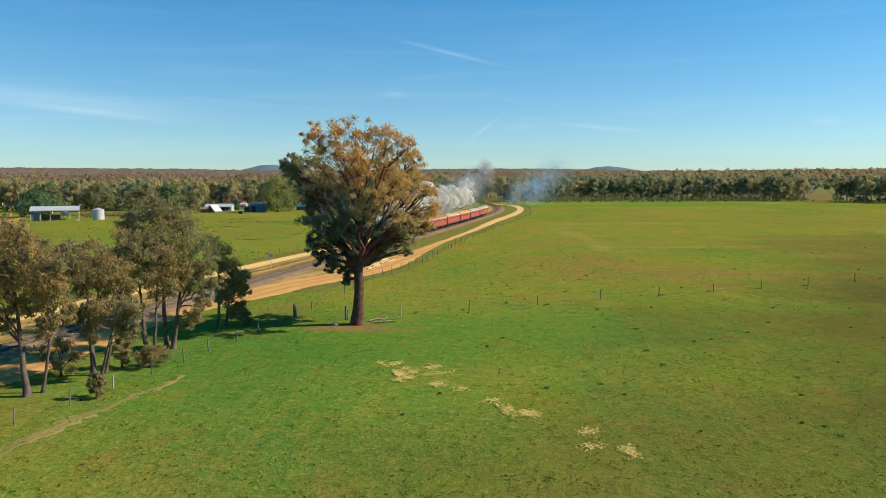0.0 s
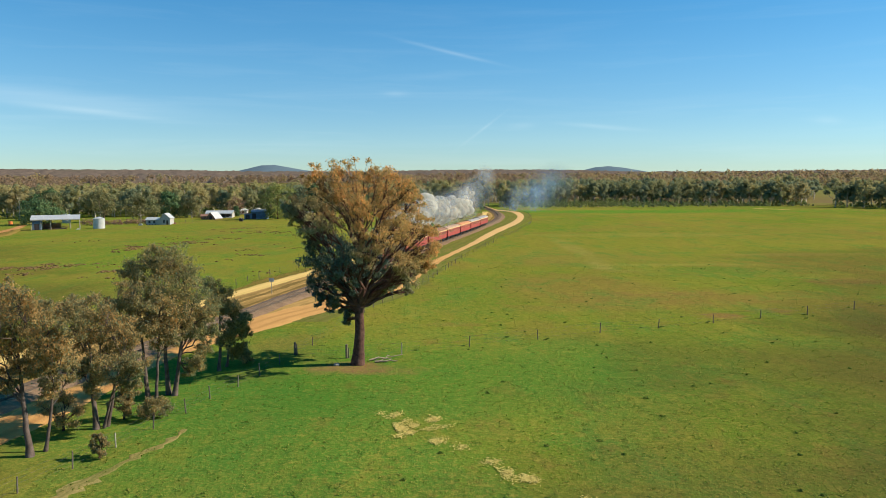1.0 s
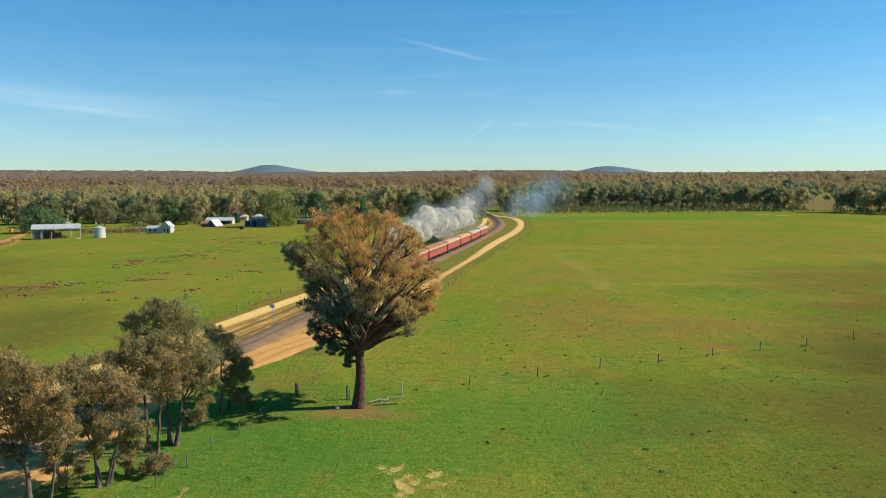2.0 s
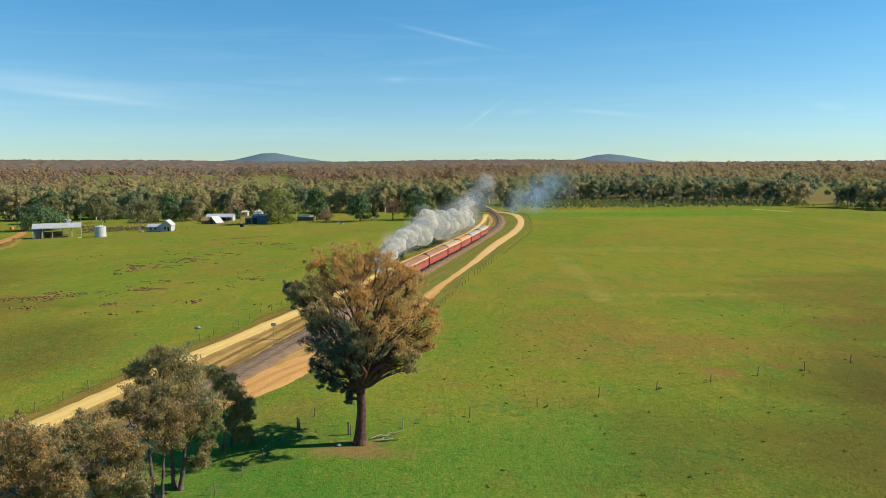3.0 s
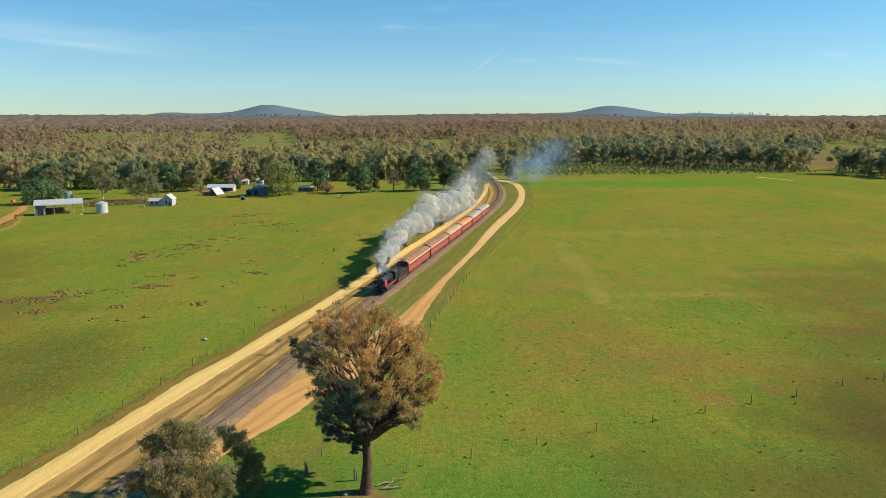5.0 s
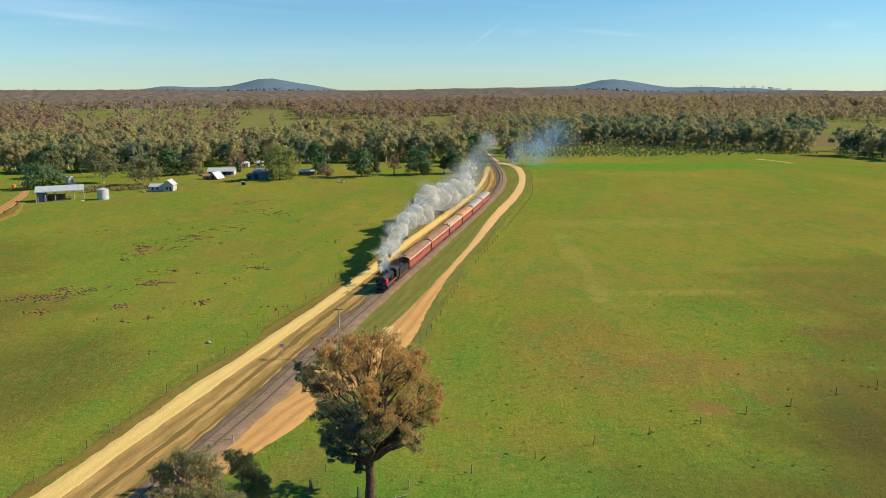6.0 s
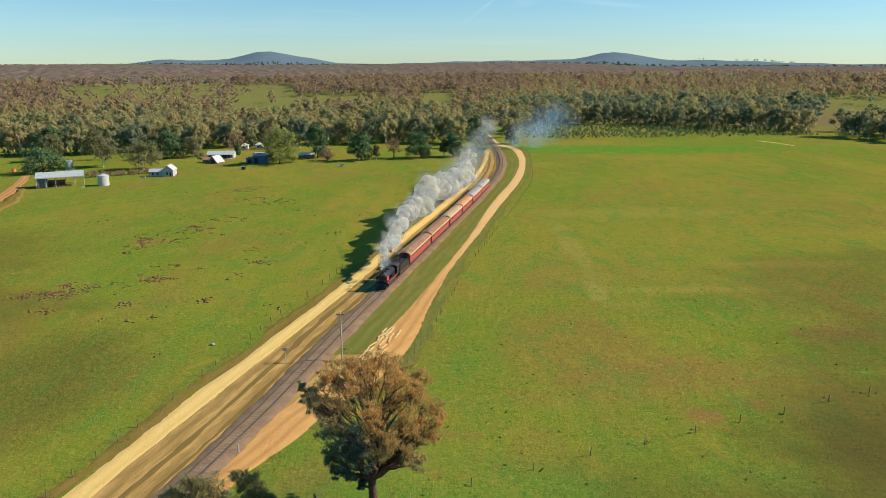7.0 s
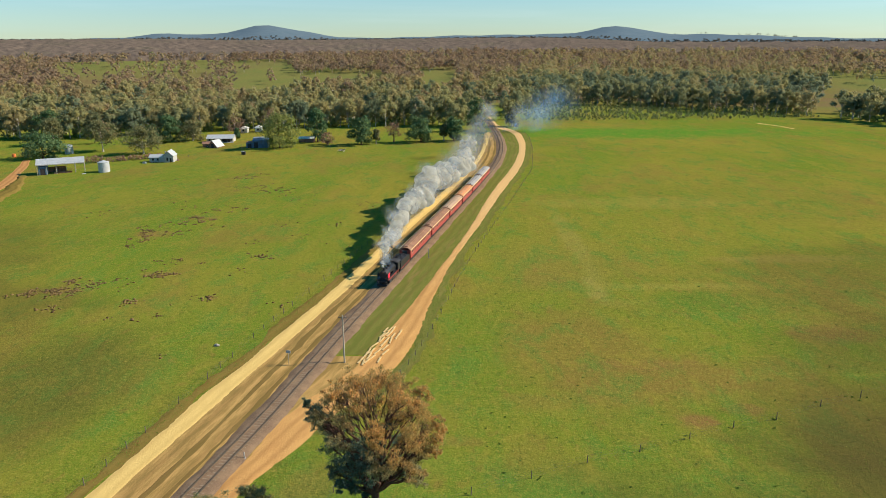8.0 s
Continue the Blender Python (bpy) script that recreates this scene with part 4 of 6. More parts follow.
GUM_FIRST = [(-0.6, 0.4, 10.7, 0.92), (1.5, -1.4, 10.6, 0.92), (-0.5, -1.8, 10.2, 0.99), (0.8, 1.5, 9.5, 0.85), (2.5, -0.7, 8.7, 0.78), (-1.6, 1.8, 9.1, 1.06), (-0.1, 1.6, 8.8, 1.06), (2.9, -0.5, 7.6, 0.64), (-2.6, -0.2, 9.3, 0.92), (1.1, 0.1, 7.5, 0.99),
             (-1.0, 0.6, 7.4, 0.92), (-2.7, 0.4, 7.5, 0.92), (1.9, 0.2, 6.4, 0.85), (0.1, 0.5, 6.0, 0.78), (1.9, 1.8, 5.0, 0.53), (-3.5, 0.0, 7.9, 0.85), (-1.0, -0.3, 5.4, 0.71), (1.1, 0.9, 4.4, 0.64), (-1.6, 2.4, 8.4, 0.99)]
GUM_SHADED = [(-0.2, -0.5, 8.3, 0.68), (0.3, -0.4, 7.8, 0.78), (0.6, 1.0, 6.9, 0.94), (1.4, 0.0, 6.1, 0.94), (1.6, 0.1, 5.0, 0.94), (2.5, -1.0, 4.9, 0.68), (1.9, -0.2, 4.0, 0.89), (0.8, 0.2, 3.9, 0.89), (0.8, -1.0, 3.1, 0.68),
              (2.1, 0.2, 2.3, 0.47), (1.4, 0.3, 1.6, 0.47), (0.4, -0.9, 6.3, 0.68), (2.4, 0.3, 3.7, 0.47)]
ROW = (  # x, y, lobes, fork, seed, stems, leaf, label
    (-26.6, 45.0, GUM_FIRST, 2.6, 21, [(0, 0, -0.6, 0.3, 0.21), (0.5, 0.9, 1.2, 0.4, 0.11)], LEAF_ROW, "young roadside gum with leaning trunk and rusty olive crown"),
    (-34.5, 43.0, round_lobes(22, 11.5, 8.5, 0.36, 18, 0.16), 3.2, 22, [(0, 0, 0.4, 0.2, 0.22)], LEAF_ROW, "young roadside gum with rusty olive crown"),
    (-24.8, 50.2, GUM_SECOND, 2.0, 23, [(0, 0, -0.3, 0.2, 0.2), (0.5, 0.6, 1.4, 0.3, 0.13), (0.4, 0.2, 2.2, -0.6, 0.1)], LEAF_ROW, "young roadside gum with several stems and rusty olive crown"),
    (-23.4, 56.6, GUM_MIDDLE, 3.6, 24, [(-0.4, 0.3, -0.5, 0.2, 0.2), (0.5, -0.4, 0.4, 0.3, 0.14)], LEAF_ROW, "young roadside gum with two dark stems and dull olive crown"),
    (-22.5, 58.5, GUM_TALL, 3.4, 25, [(-0.3, 0.1, -0.4, 0.4, 0.2), (0.3, -0.1, 1.2, 0.2, 0.19)], LEAF_ROW_GREEN, "tallest roadside gum with two stems and green-olive crown"),
    (-20.9, 66.2, GUM_SHADED, 1.6, 26, [(0, 0, 0.2, 0.1, 0.16), (0.2, 1.6, 1.2, -1.2, 0.12)], LEAF_ROW_GREEN, "young roadside gum standing in the big tree's shade"),
)
for x, y, lobes, fork, seed, stems, leaf, label in ROW:
    tree("roadside_gum", (x, y, 0), [(a, b - 0.22 * max(0, c - 5), c * 0.985, r * 1.26) for a, b, c, r in lobes], 0.2, fork, leaf, BARK_GREY, seed, label, "tree", "gums along the earth track", clumps=20, per=84, size=0.18, slim=0.42, droop=0.8, stems=stems, clump_r=0.46, flat=1.0, reach=1.15)
for x, y, hgt, wid, seed in ((-21.6, 52.3, 1.6, 2.6, 31), (-23.8, 52.3, 2.4, 2.0, 32), (-27.0, 49.8, 2.9, 3.4, 33), (-22.0, 44.7, 1.7, 1.2, 34), (-19.2, 69.0, 1.4, 1.8, 35)):
    tree("shrub", (x, y, 0), round_lobes(seed, hgt, wid, 0.2, 11, 0.2), 0.05, hgt * 0.15, LEAF_ROW, BARK, seed, "low grey-green shrub in the grass", "shrub", "shrubs under the roadside gums",
         clumps=6, per=55, size=0.16, clump_r=0.7, stems=[(0, 0, 0.1, 0, 0.05), (0.1, 0.1, -0.3, 0.2, 0.04), (0, 0.1, 0.3, -0.2, 0.035)])


# ---- fences ----
def fence(points, gap, label, post_r=0.07, post_h=1.25, wires=4, pale=(), material=None, seed=0, dropouts=0.0, as_given=False):
    """Round posts at even gaps along a line, with plain wires from end to end."""
    rng = random.Random(seed)
    ob = thing("fence", pose(points[0][0], points[0][1], land1(*points[0])), label, "fence")
    inv = ob.matrix_world.inverted()
    bm = bmesh.new()
    rod(bm, (0, 0, -0.3), (0, 0, post_h), post_r, post_r * 0.85, 7)
    me = bpy.data.meshes.new("post")
    bm.to_mesh(me)
    bm.free()
    me.materials.append(material or POST_WOOD)
    me2 = me.copy()
    me2.materials.clear()
    me2.materials.append(POST_PALE)
    p = np.array(points, float)
    seg = np.hypot(*np.diff(p, axis=0).T)
    s = np.concatenate([[0], np.cumsum(seg)])
    n = max(1, int(round(s[-1] / gap)))
    at = np.linspace(0, s[-1], n + 1)
    if as_given:
        at = s
    xs, ys = np.interp(at, s, p[:, 0]), np.interp(at, s, p[:, 1])
    for i, (x, y) in enumerate(zip(xs, ys)):
        if rng.random() < dropouts:
            continue
        o = new("post", me2 if i in pale else me)
        o.parent = ob
        o.matrix_world = pose(x, y, land1(x, y), rng.uniform(-4, 4), rng.uniform(-4, 4), rng.uniform(0, 90)) @ Matrix.Diagonal((1, 1, rng.uniform(0.85, 1.1), 1))
    q = np.stack([xs, ys, land(xs, ys)], 1) - np.array(ob.matrix_world.translation)
    for k in range(wires):
        line = q + np.array([0, 0, 0.25 + k * 0.9 / max(1, wires - 1)])
        part("wire", mesh_from("wire", *tube_arrays(line, np.full(len(line), 0.005), 3), WIRE), WIRE, ob)
    return ob


fence([(-25.5, 36), (-22.8, 43), (-21.1, 48.9), (-19.8, 52.9), (-18.9, 57.8), (-17.6, 61.1), (-16.7, 64.5)], 3.9, "old paddock fence of thin posts and wire by the gums", 0.05, 1.15, 4, pale=(3,), seed=1)
fence([(-16.7, 64.5), (-14.9, 72.3), (-13.2, 80.6), (-11.6, 92), (-9.2, 103), (-6.0, 113.8), (-3.2, 124.8), (-0.2, 139.4), (2.0, 151.7), (7.4, 177.7), (14.5, 206), (22, 235.3), (36.8, 296.4), (43.5, 350), (47, 395), (46.5, 425)],
      4.1, "paddock fence of dark posts along the earth track", 0.05, 1.05, 4, seed=2, dropouts=0.08)
fence([(-14.9, 72.3), (-9.4, 70.9), (-4.2, 72.6), (2.9, 75.8), (10.7, 79.2), (18.4, 82.6), (26.0, 85.2), (33.8, 88.4), (41.0, 91.3), (48.1, 93.4), (56.4, 97.2), (64, 100), (76, 104), (100, 112)],
      8.1, "sparse cross fence of dark posts and wire in the paddock", 0.06, 1.15, 3, pale=(2,), seed=3, as_given=True)
fence([(-60, 20), (-50.5, 58), (-46.3, 75), (-43.2, 88.7), (-40.1, 103.7), (-38.3, 111.9), (-35.4, 126.6), (-30.5, 147), (-17, 203), (-4, 256), (7, 302), (13, 336), (17, 375)],
      4.3, "roadside fence of grey posts along the pale road", 0.06, 1.15, 4, seed=4, dropouts=0.1)
strainer = bmesh.new()
rod(strainer, (-15.1, 72.5, -0.2), (-15.1, 72.5, 1.3), 0.11, 0.1, 9)
tagged(part("strainer_post", strainer, POST_WOOD), "thick dark timber strainer post of the fence", "fence post")
gate_post = rods(((-9.6, 70.9, -0.2), (-9.6, 70.9, 1.4), 0.12, 0.11), n=9)
tagged(part("strainer_post", gate_post, POST_WOOD), "thick dark timber strainer post of the fence", "fence post")

# fallen branches and a stone at the foot of the big tree
rng = np.random.default_rng(5)
DEADWOOD = plain("dead_wood", (0.26, 0.2, 0.13), 0.95, 0, 0.4, 1.6, 0.02)
for a, b, r in (((-7.2, 69.6, 0.12), (-4.0, 71.2, 0.3), 0.09), ((-6.6, 69.0, 0.1), (-4.4, 69.3, 0.12), 0.12), ((-6.9, 70.0, 0.1), (-5.0, 69.8, 0.2), 0.06), ((-6.3, 69.2, 0.1), (-5.4, 70.6, 0.16), 0.05)):
    v, f = tube_arrays(bent(a, b, rng, 0.02, 8, 0.3), np.linspace(r, r * 0.4, 8), 7)
    tagged(part("fallen_branch", mesh_from("fallen_branch", v, f, DEADWOOD, True), DEADWOOD), "bleached fallen branch on the grass", "branch", "branches under the gum tree")


def stone(place, size, material, label, seed):
    bm = bmesh.new()
    bmesh.ops.create_icosphere(bm, subdivisions=2, radius=1)
    for v in bm.verts:
        v.co *= 1 + 0.25 * noise.noise(v.co * 1.3 + Vector((seed, 0, 0)))
        v.co = Vector((v.co.x * size[0], v.co.y * size[1], v.co.z * size[2]))
    ob = part("stone", bm, material)
    ob.matrix_world = pose(*place)
    return tagged(ob, label, "stone")


STONE = plain("field_stone", (0.24, 0.21, 0.17), 0.9, 0, 0.3, 4, 0.02)
stone((-10.2, 67.9, 0.1), (0.3, 0.2, 0.2), STONE, "pale stone on bare soil by the tree", 1)
stone((-41.8, 120.7, 0.12), (0.55, 0.35, 0.32), STONE, "grey boulder in the grass", 2)


# ---- woods ----
def sprays(lobes, clumps, per, size, rng, mid, spread=0.3, up=0.0):
    """Three-cornered leaf sprays over the clumps of each lobe, turned outward."""
    pts, out = [], []
    for x, y, z, rl in lobes:
        for _ in range(clumps):
            d = rng.normal(0, 1, 3)
            d[2] = abs(d[2]) * 0.9 - 0.25
            d /= np.linalg.norm(d)
            c = np.array([x, y, z]) + d * rl * 0.7
            q = rng.normal(0, 1, (per, 3))
            q /= np.linalg.norm(q, axis=1, keepdims=True)
            p = c + q * rl * rng.uniform(0.35, 0.6) * rng.uniform(0.5, 1.1, (per, 1))
            far = p - np.asarray(mid)
            pts.append(p)
            out.append(0.8 * q + 0.5 * d + far / np.linalg.norm(far, axis=1, keepdims=True) + (0, 0, up))
    pts, out = np.concatenate(pts), np.concatenate(out)
    n = len(pts)
    nrm = out / np.linalg.norm(out, axis=1, keepdims=True) + rng.normal(0, spread, (n, 3))
    nrm /= np.linalg.norm(nrm, axis=1, keepdims=True)
    ax = rng.normal(0, 1, (n, 3))
    ax -= nrm * np.sum(ax * nrm, 1, keepdims=True)
    ax /= np.linalg.norm(ax, axis=1, keepdims=True)
    side = np.cross(nrm, ax)
    s = size * rng.uniform(0.6, 1.3, (n, 1))
    v = np.stack([pts - ax * s * 0.5 + side * s * 0.5, pts + ax * s * 0.6, pts - ax * s * 0.4 - side * s * 0.55], 1).reshape(-1, 3)
    return v, np.arange(3 * n).reshape(n, 3)


def distant_canopy():
    """The closed canopy of the bush beyond the clearings, one crown beside the other."""
    r, a = np.arange(1310, 2560, 8.0), np.radians(np.arange(-37.5, 37.51, 0.16))
    R, A = np.meshgrid(r, a, indexing="ij")
    X, Y = R * np.sin(A), R * np.cos(A)
    rng = np.random.default_rng(31)
    lift = np.array([[noise.noise(Vector((x / 13, y / 17, 0))) + 0.7 * noise.noise(Vector((x / 41, y / 60, 7))) for x, y in zip(u, v)] for u, v in zip(X, Y)])
    Z = land(X, Y) + 6.5 + 3.0 * lift + rng.normal(0, 0.5, X.shape)
    Z[0] -= 9
    n = len(a)
    i, j = np.meshgrid(np.arange(len(r) - 1), np.arange(n - 1), indexing="ij")
    f = np.stack([i * n + j, (i + 1) * n + j, (i + 1) * n + j + 1, i * n + j + 1], -1).reshape(-1, 4)
    ob = thing("woods", pose(0, 0, 0), "unbroken rusty brown bush in the distance", "woods", kind="stuff")
    tagged(part("crowns", mesh_from("crowns", np.stack([X, Y, Z], -1).reshape(-1, 3), f, CANOPY, True), CANOPY, ob), kind="stuff")


def woods_template(seed, height, width, n_lobes, clumps, per, size, trunk=True, up=0.0, low=0.36, r=0.22):
    """Arrays of a far tree: trunk with limbs, and leaf sprays."""
    rng = np.random.default_rng(seed)
    lobes = round_lobes(seed, height, width, low, n_lobes, r)
    bits = []
    if trunk:
        line = np.stack([rng.normal(0, 0.3, 4).cumsum(), rng.normal(0, 0.3, 4).cumsum(), np.linspace(-0.3, height * 0.75, 4)], 1)
        bits.append(tube_arrays(line, np.linspace(0.34, 0.12, 4) * height / 18, 4))
        for x, y, z, rl in lobes[::2]:
            bits.append(tube_arrays(bent((0, 0, z * 0.5), (x, y, z), rng, 0.05, 3, 0.2), np.linspace(0.17, 0.06, 3) * height / 18, 3))
    return (joined(bits) if bits else None), sprays(lobes, clumps, per, size, rng, (0, 0, height * 0.5), 0.2, up)


def scattered(template_list, places, rng):
    """All copies of the templates at the places (x, y, scale, tone), as one array for wood, one for leaves, and a tone for every corner of the leaves."""
    wood, leaf, tones = [], [], []
    for x, y, s, tone in places:
        w, l = template_list[rng.integers(len(template_list))]
        a = rng.uniform(0, 2 * np.pi)
        c, n = np.cos(a), np.sin(a)
        turn = np.array([[c, n, 0], [-n, c, 0], [0, 0, 1]]) * np.array([s, s, s * rng.uniform(0.88, 1.1)])
        at = np.array([x, y, land1(x, y)])
        if w is not None:
            wood.append((w[0] @ turn + at, w[1]))
        leaf.append((l[0] @ turn + at, l[1]))
        tones.append(np.full(len(l[0]), tone))
    return (joined(wood) if wood else None), joined(leaf), np.concatenate(tones)


def stand(name, kit, places, rng, leaf, label, category, trunks="trunks"):
    """A stand of trees that nobody could count, as one thing: trunks and crowns; each tree has a hue of its own."""
    wood, lv, tones = scattered(kit, places, rng)
    ob = thing(name, pose(0, 0, 0), label, category, kind="stuff")
    if wood is not None:
        tagged(part(trunks, mesh_from(trunks, *wood, BARK_PALE), BARK_PALE, ob), kind="stuff")
    me = mesh_from("crowns", *lv, leaf, True)
    me.attributes.new("hue", "FLOAT", "POINT").data.foreach_set("value", tones.astype(np.float32))
    tagged(part("crowns", me, leaf, ob), kind="stuff")
    return ob


def in_clearing(x, y):
    """Open paddocks among the woods."""
    r = np.hypot(x, y)
    a = np.degrees(np.arctan2(x, y))
    edge = 18 * np.sin(a * 1.3) + 14 * np.sin(a * 3.1 + 2)
    left = (-16.3 < a) & (a < -11.4) & (r > 630 + 22 * np.abs(a + 13.8) + 0.4 * edge) & (r < 1240 + edge)
    left = left | ((-27.6 < a) & (a < -16) & (r > 790 + 8 * (a + 27) + 0.5 * edge) & (r < 1300 + edge))
    left = left | ((-11.5 < a) & (a < -4.6) & (r > 750 + 8 * (a + 11)) & (r < 1010 + 0.6 * edge))
    left2 = (-36 < a) & (a < -31.6) & (r < 560)
    mid = (-1.6 < a) & (a < 1.2) & (r > 690) & (r < 1020)
    right = (27.4 < a) & (a < 38) & (r > 640 - 6 * (a - 28)) & (r < 960)
    gap = (26.9 < a) & (a < 28.6) & (r < 720)
    return left | left2 | mid | right | gap


def woods_edge(a):
    """Distance at which the woods begin, by bearing in degrees."""
    return float(np.interp(a, [-70, -40, -33, -29, -24, -18, -14, -10, -6, -2, 1, 3, 4.2, 5.2, 7, 10, 14, 20, 26, 29, 34, 45, 70],
                           [500, 500, 490, 480, 470, 462, 468, 462, 458, 452, 446, 442, 470, 480, 560, 590, 600, 560, 560, 535, 520, 520, 520]))


def on_line(x, y):
    return y < 505 and (abs(x - float(rail_x(y))) < 9 or abs(x - float(orange_l(y))) < 7)


def plant_woods():
    rng = np.random.default_rng(77)
    # trees that stand at the edge of the woods, one by one
    kinds = [(17, 14, 500), (19, 14, 501), (15, 13, 502), (18, 11, 503), (17, 12, 504), (14, 12, 505)]
    first = []
    i, a = 0, -34.5
    while a < 34.5:
        r = woods_edge(a) + rng.uniform(0, 14)
        x, y = r * math.sin(radians(a)), r * math.cos(radians(a))
        a += rng.uniform(0.45, 0.95)
        if in_clearing(x, y) or on_line(x, y):
            continue
        m = pose(x, y, land1(x, y), 0, 0, rng.uniform(0, 360))
        if i < len(kinds):
            hgt, wid, seed = kinds[i]
            ob = thing("woods_tree", m, "tall olive-green gum with pale trunk at the edge of the woods", "tree", "gums at the woods' edge")
            wood, lv = woods_template(seed, hgt, wid, 11, 6, 26, 0.85, True, low=0.34 if i % 2 else 0.24)
            part("trunk", mesh_from("trunk", *wood, BARK_PALE), BARK_PALE, ob)
            part("crown", mesh_from("crown", *lv, LEAF_WOODS_EDGE), LEAF_WOODS_EDGE, ob)
            first.append(ob)
        else:
            copy_thing(first[i % len(kinds)], m)
        i += 1
    # the mass of trees behind
    mid = [woods_template(600 + k, h, w, 8, 5, 14, 1.2, True) for k, (h, w) in enumerate(((15, 12), (17, 13), (13, 12), (18, 11), (19, 13), (16, 14)))]
    far = [woods_template(700 + k, h, w, 6, 3, 5, 1.9, k < 1, 0.5) for k, (h, w) in enumerate(((13, 12), (15, 13), (12, 12), (14, 13)))]
    bands = ((0, 12, 800, mid, 1150, "dense olive-green gum woods behind the paddocks"), (800, 0, 1330, far, 3900, "dense rusty brown gum woods beyond the clearings"))
    for near, extra, reach, kit, limit, label in bands:
        pts = []
        while len(pts) < limit:
            ang = rng.uniform(-37, 37)
            lo = max(near, woods_edge(ang) + extra)
            r = math.sqrt(rng.uniform(lo ** 2, reach ** 2))
            x, y = r * math.sin(radians(ang)), r * math.cos(radians(ang))
            if in_clearing(x, y) and (r < 850 or rng.random() > (0.16 if ang < -15.8 else 0.04)) or on_line(x, y):
                continue
            rust = (0.1 if ang > 6 else 0.33) + 0.62 * float(smooth01((r - 560 - (110 if ang > 3 else 0)) / 420))
            pts.append((x, y, rng.uniform(0.7, 1.12), float(np.clip(rng.normal(rust, 0.2 if near < 1000 else 0.08), 0, 1))))
        stand("woods", kit, pts, rng, LEAF_WOODS, label, "woods")
    distant_canopy()
    # forest on the hills, and single trees along the bare crest on the east
    pts = []
    while len(pts) < 1800:
        ang = rng.uniform(-36, 36)
        r = math.sqrt(rng.uniform(2500 ** 2, 3300 ** 2))
        pts.append((r * math.sin(radians(ang)), r * math.cos(radians(ang)), rng.uniform(0.7, 1.1), rng.uniform(0, 1)))
    hill = [woods_template(900 + k, 9, 14, 4, 2, 4, 4.0, False) for k in range(3)]
    stand("hill_forest", hill, pts, rng, LEAF_HILL, "dark forest over the distant hills", "woods")
    pts = []
    for k in range(26):
        ang = rng.uniform(17.2, 25.5)
        r = rng.uniform(4150, 4300)
        pts.append((r * math.sin(radians(ang)), r * math.cos(radians(ang)), rng.uniform(0.5, 1.0), rng.uniform(0, 1)))
    stand("crest_trees", hill, pts, rng, LEAF_HILL, "dark trees scattered along a bare hill crest", "woods")
    # scrub under the first trees of the woods, added to lighten the dark trunk band
    kit = [woods_template(960 + k, h, w, 4, 2, 14, 0.8, low=0.2, r=0.26) for k, (h, w) in enumerate(((3.4, 3.4), (4.6, 3.8), (2.6, 3.0)))]
    pts = []
    while len(pts) < 420:
        ang = rng.uniform(-34, 34)
        r = woods_edge(ang) + rng.uniform(4, 40)
        x, y = r * math.sin(radians(ang)), r * math.cos(radians(ang))
        if not in_clearing(x, y) and not on_line(x, y):
            pts.append((x, y, rng.uniform(0.6, 1.3), rng.uniform(0, 1)))
    stand("undergrowth", kit, pts, rng, LEAF_SAPLING, "low olive scrub under the edge of the woods", "shrubs", "stems")
    # saplings in rough rows on the far paddock edge
    kit = [woods_template(950 + k, h, w, 5, 2, 14, 0.55, low=0.2, r=0.24) for k, (h, w) in enumerate(((2.6, 2.0), (3.4, 2.2), (1.8, 1.8)))]
    pts = []
    for row in range(14):
        for k in range(80):
            x = 56 + k * 3.4 + rng.uniform(-1.3, 1.3)
            y = 474 + row * 7 + 0.08 * (x - 62) + rng.uniform(-1.5, 1.5)
            if math.hypot(x, y) < woods_edge(math.degrees(math.atan2(x, y))) + 6 and rng.random() < 0.85 - 0.0006 * k * row:
                pts.append((x, y, rng.uniform(0.7, 1.3), rng.uniform(0, 1)))
    stand("saplings", kit, pts, rng, LEAF_SAPLING, "young planted saplings along the paddock edge", "saplings")


plant_woods()

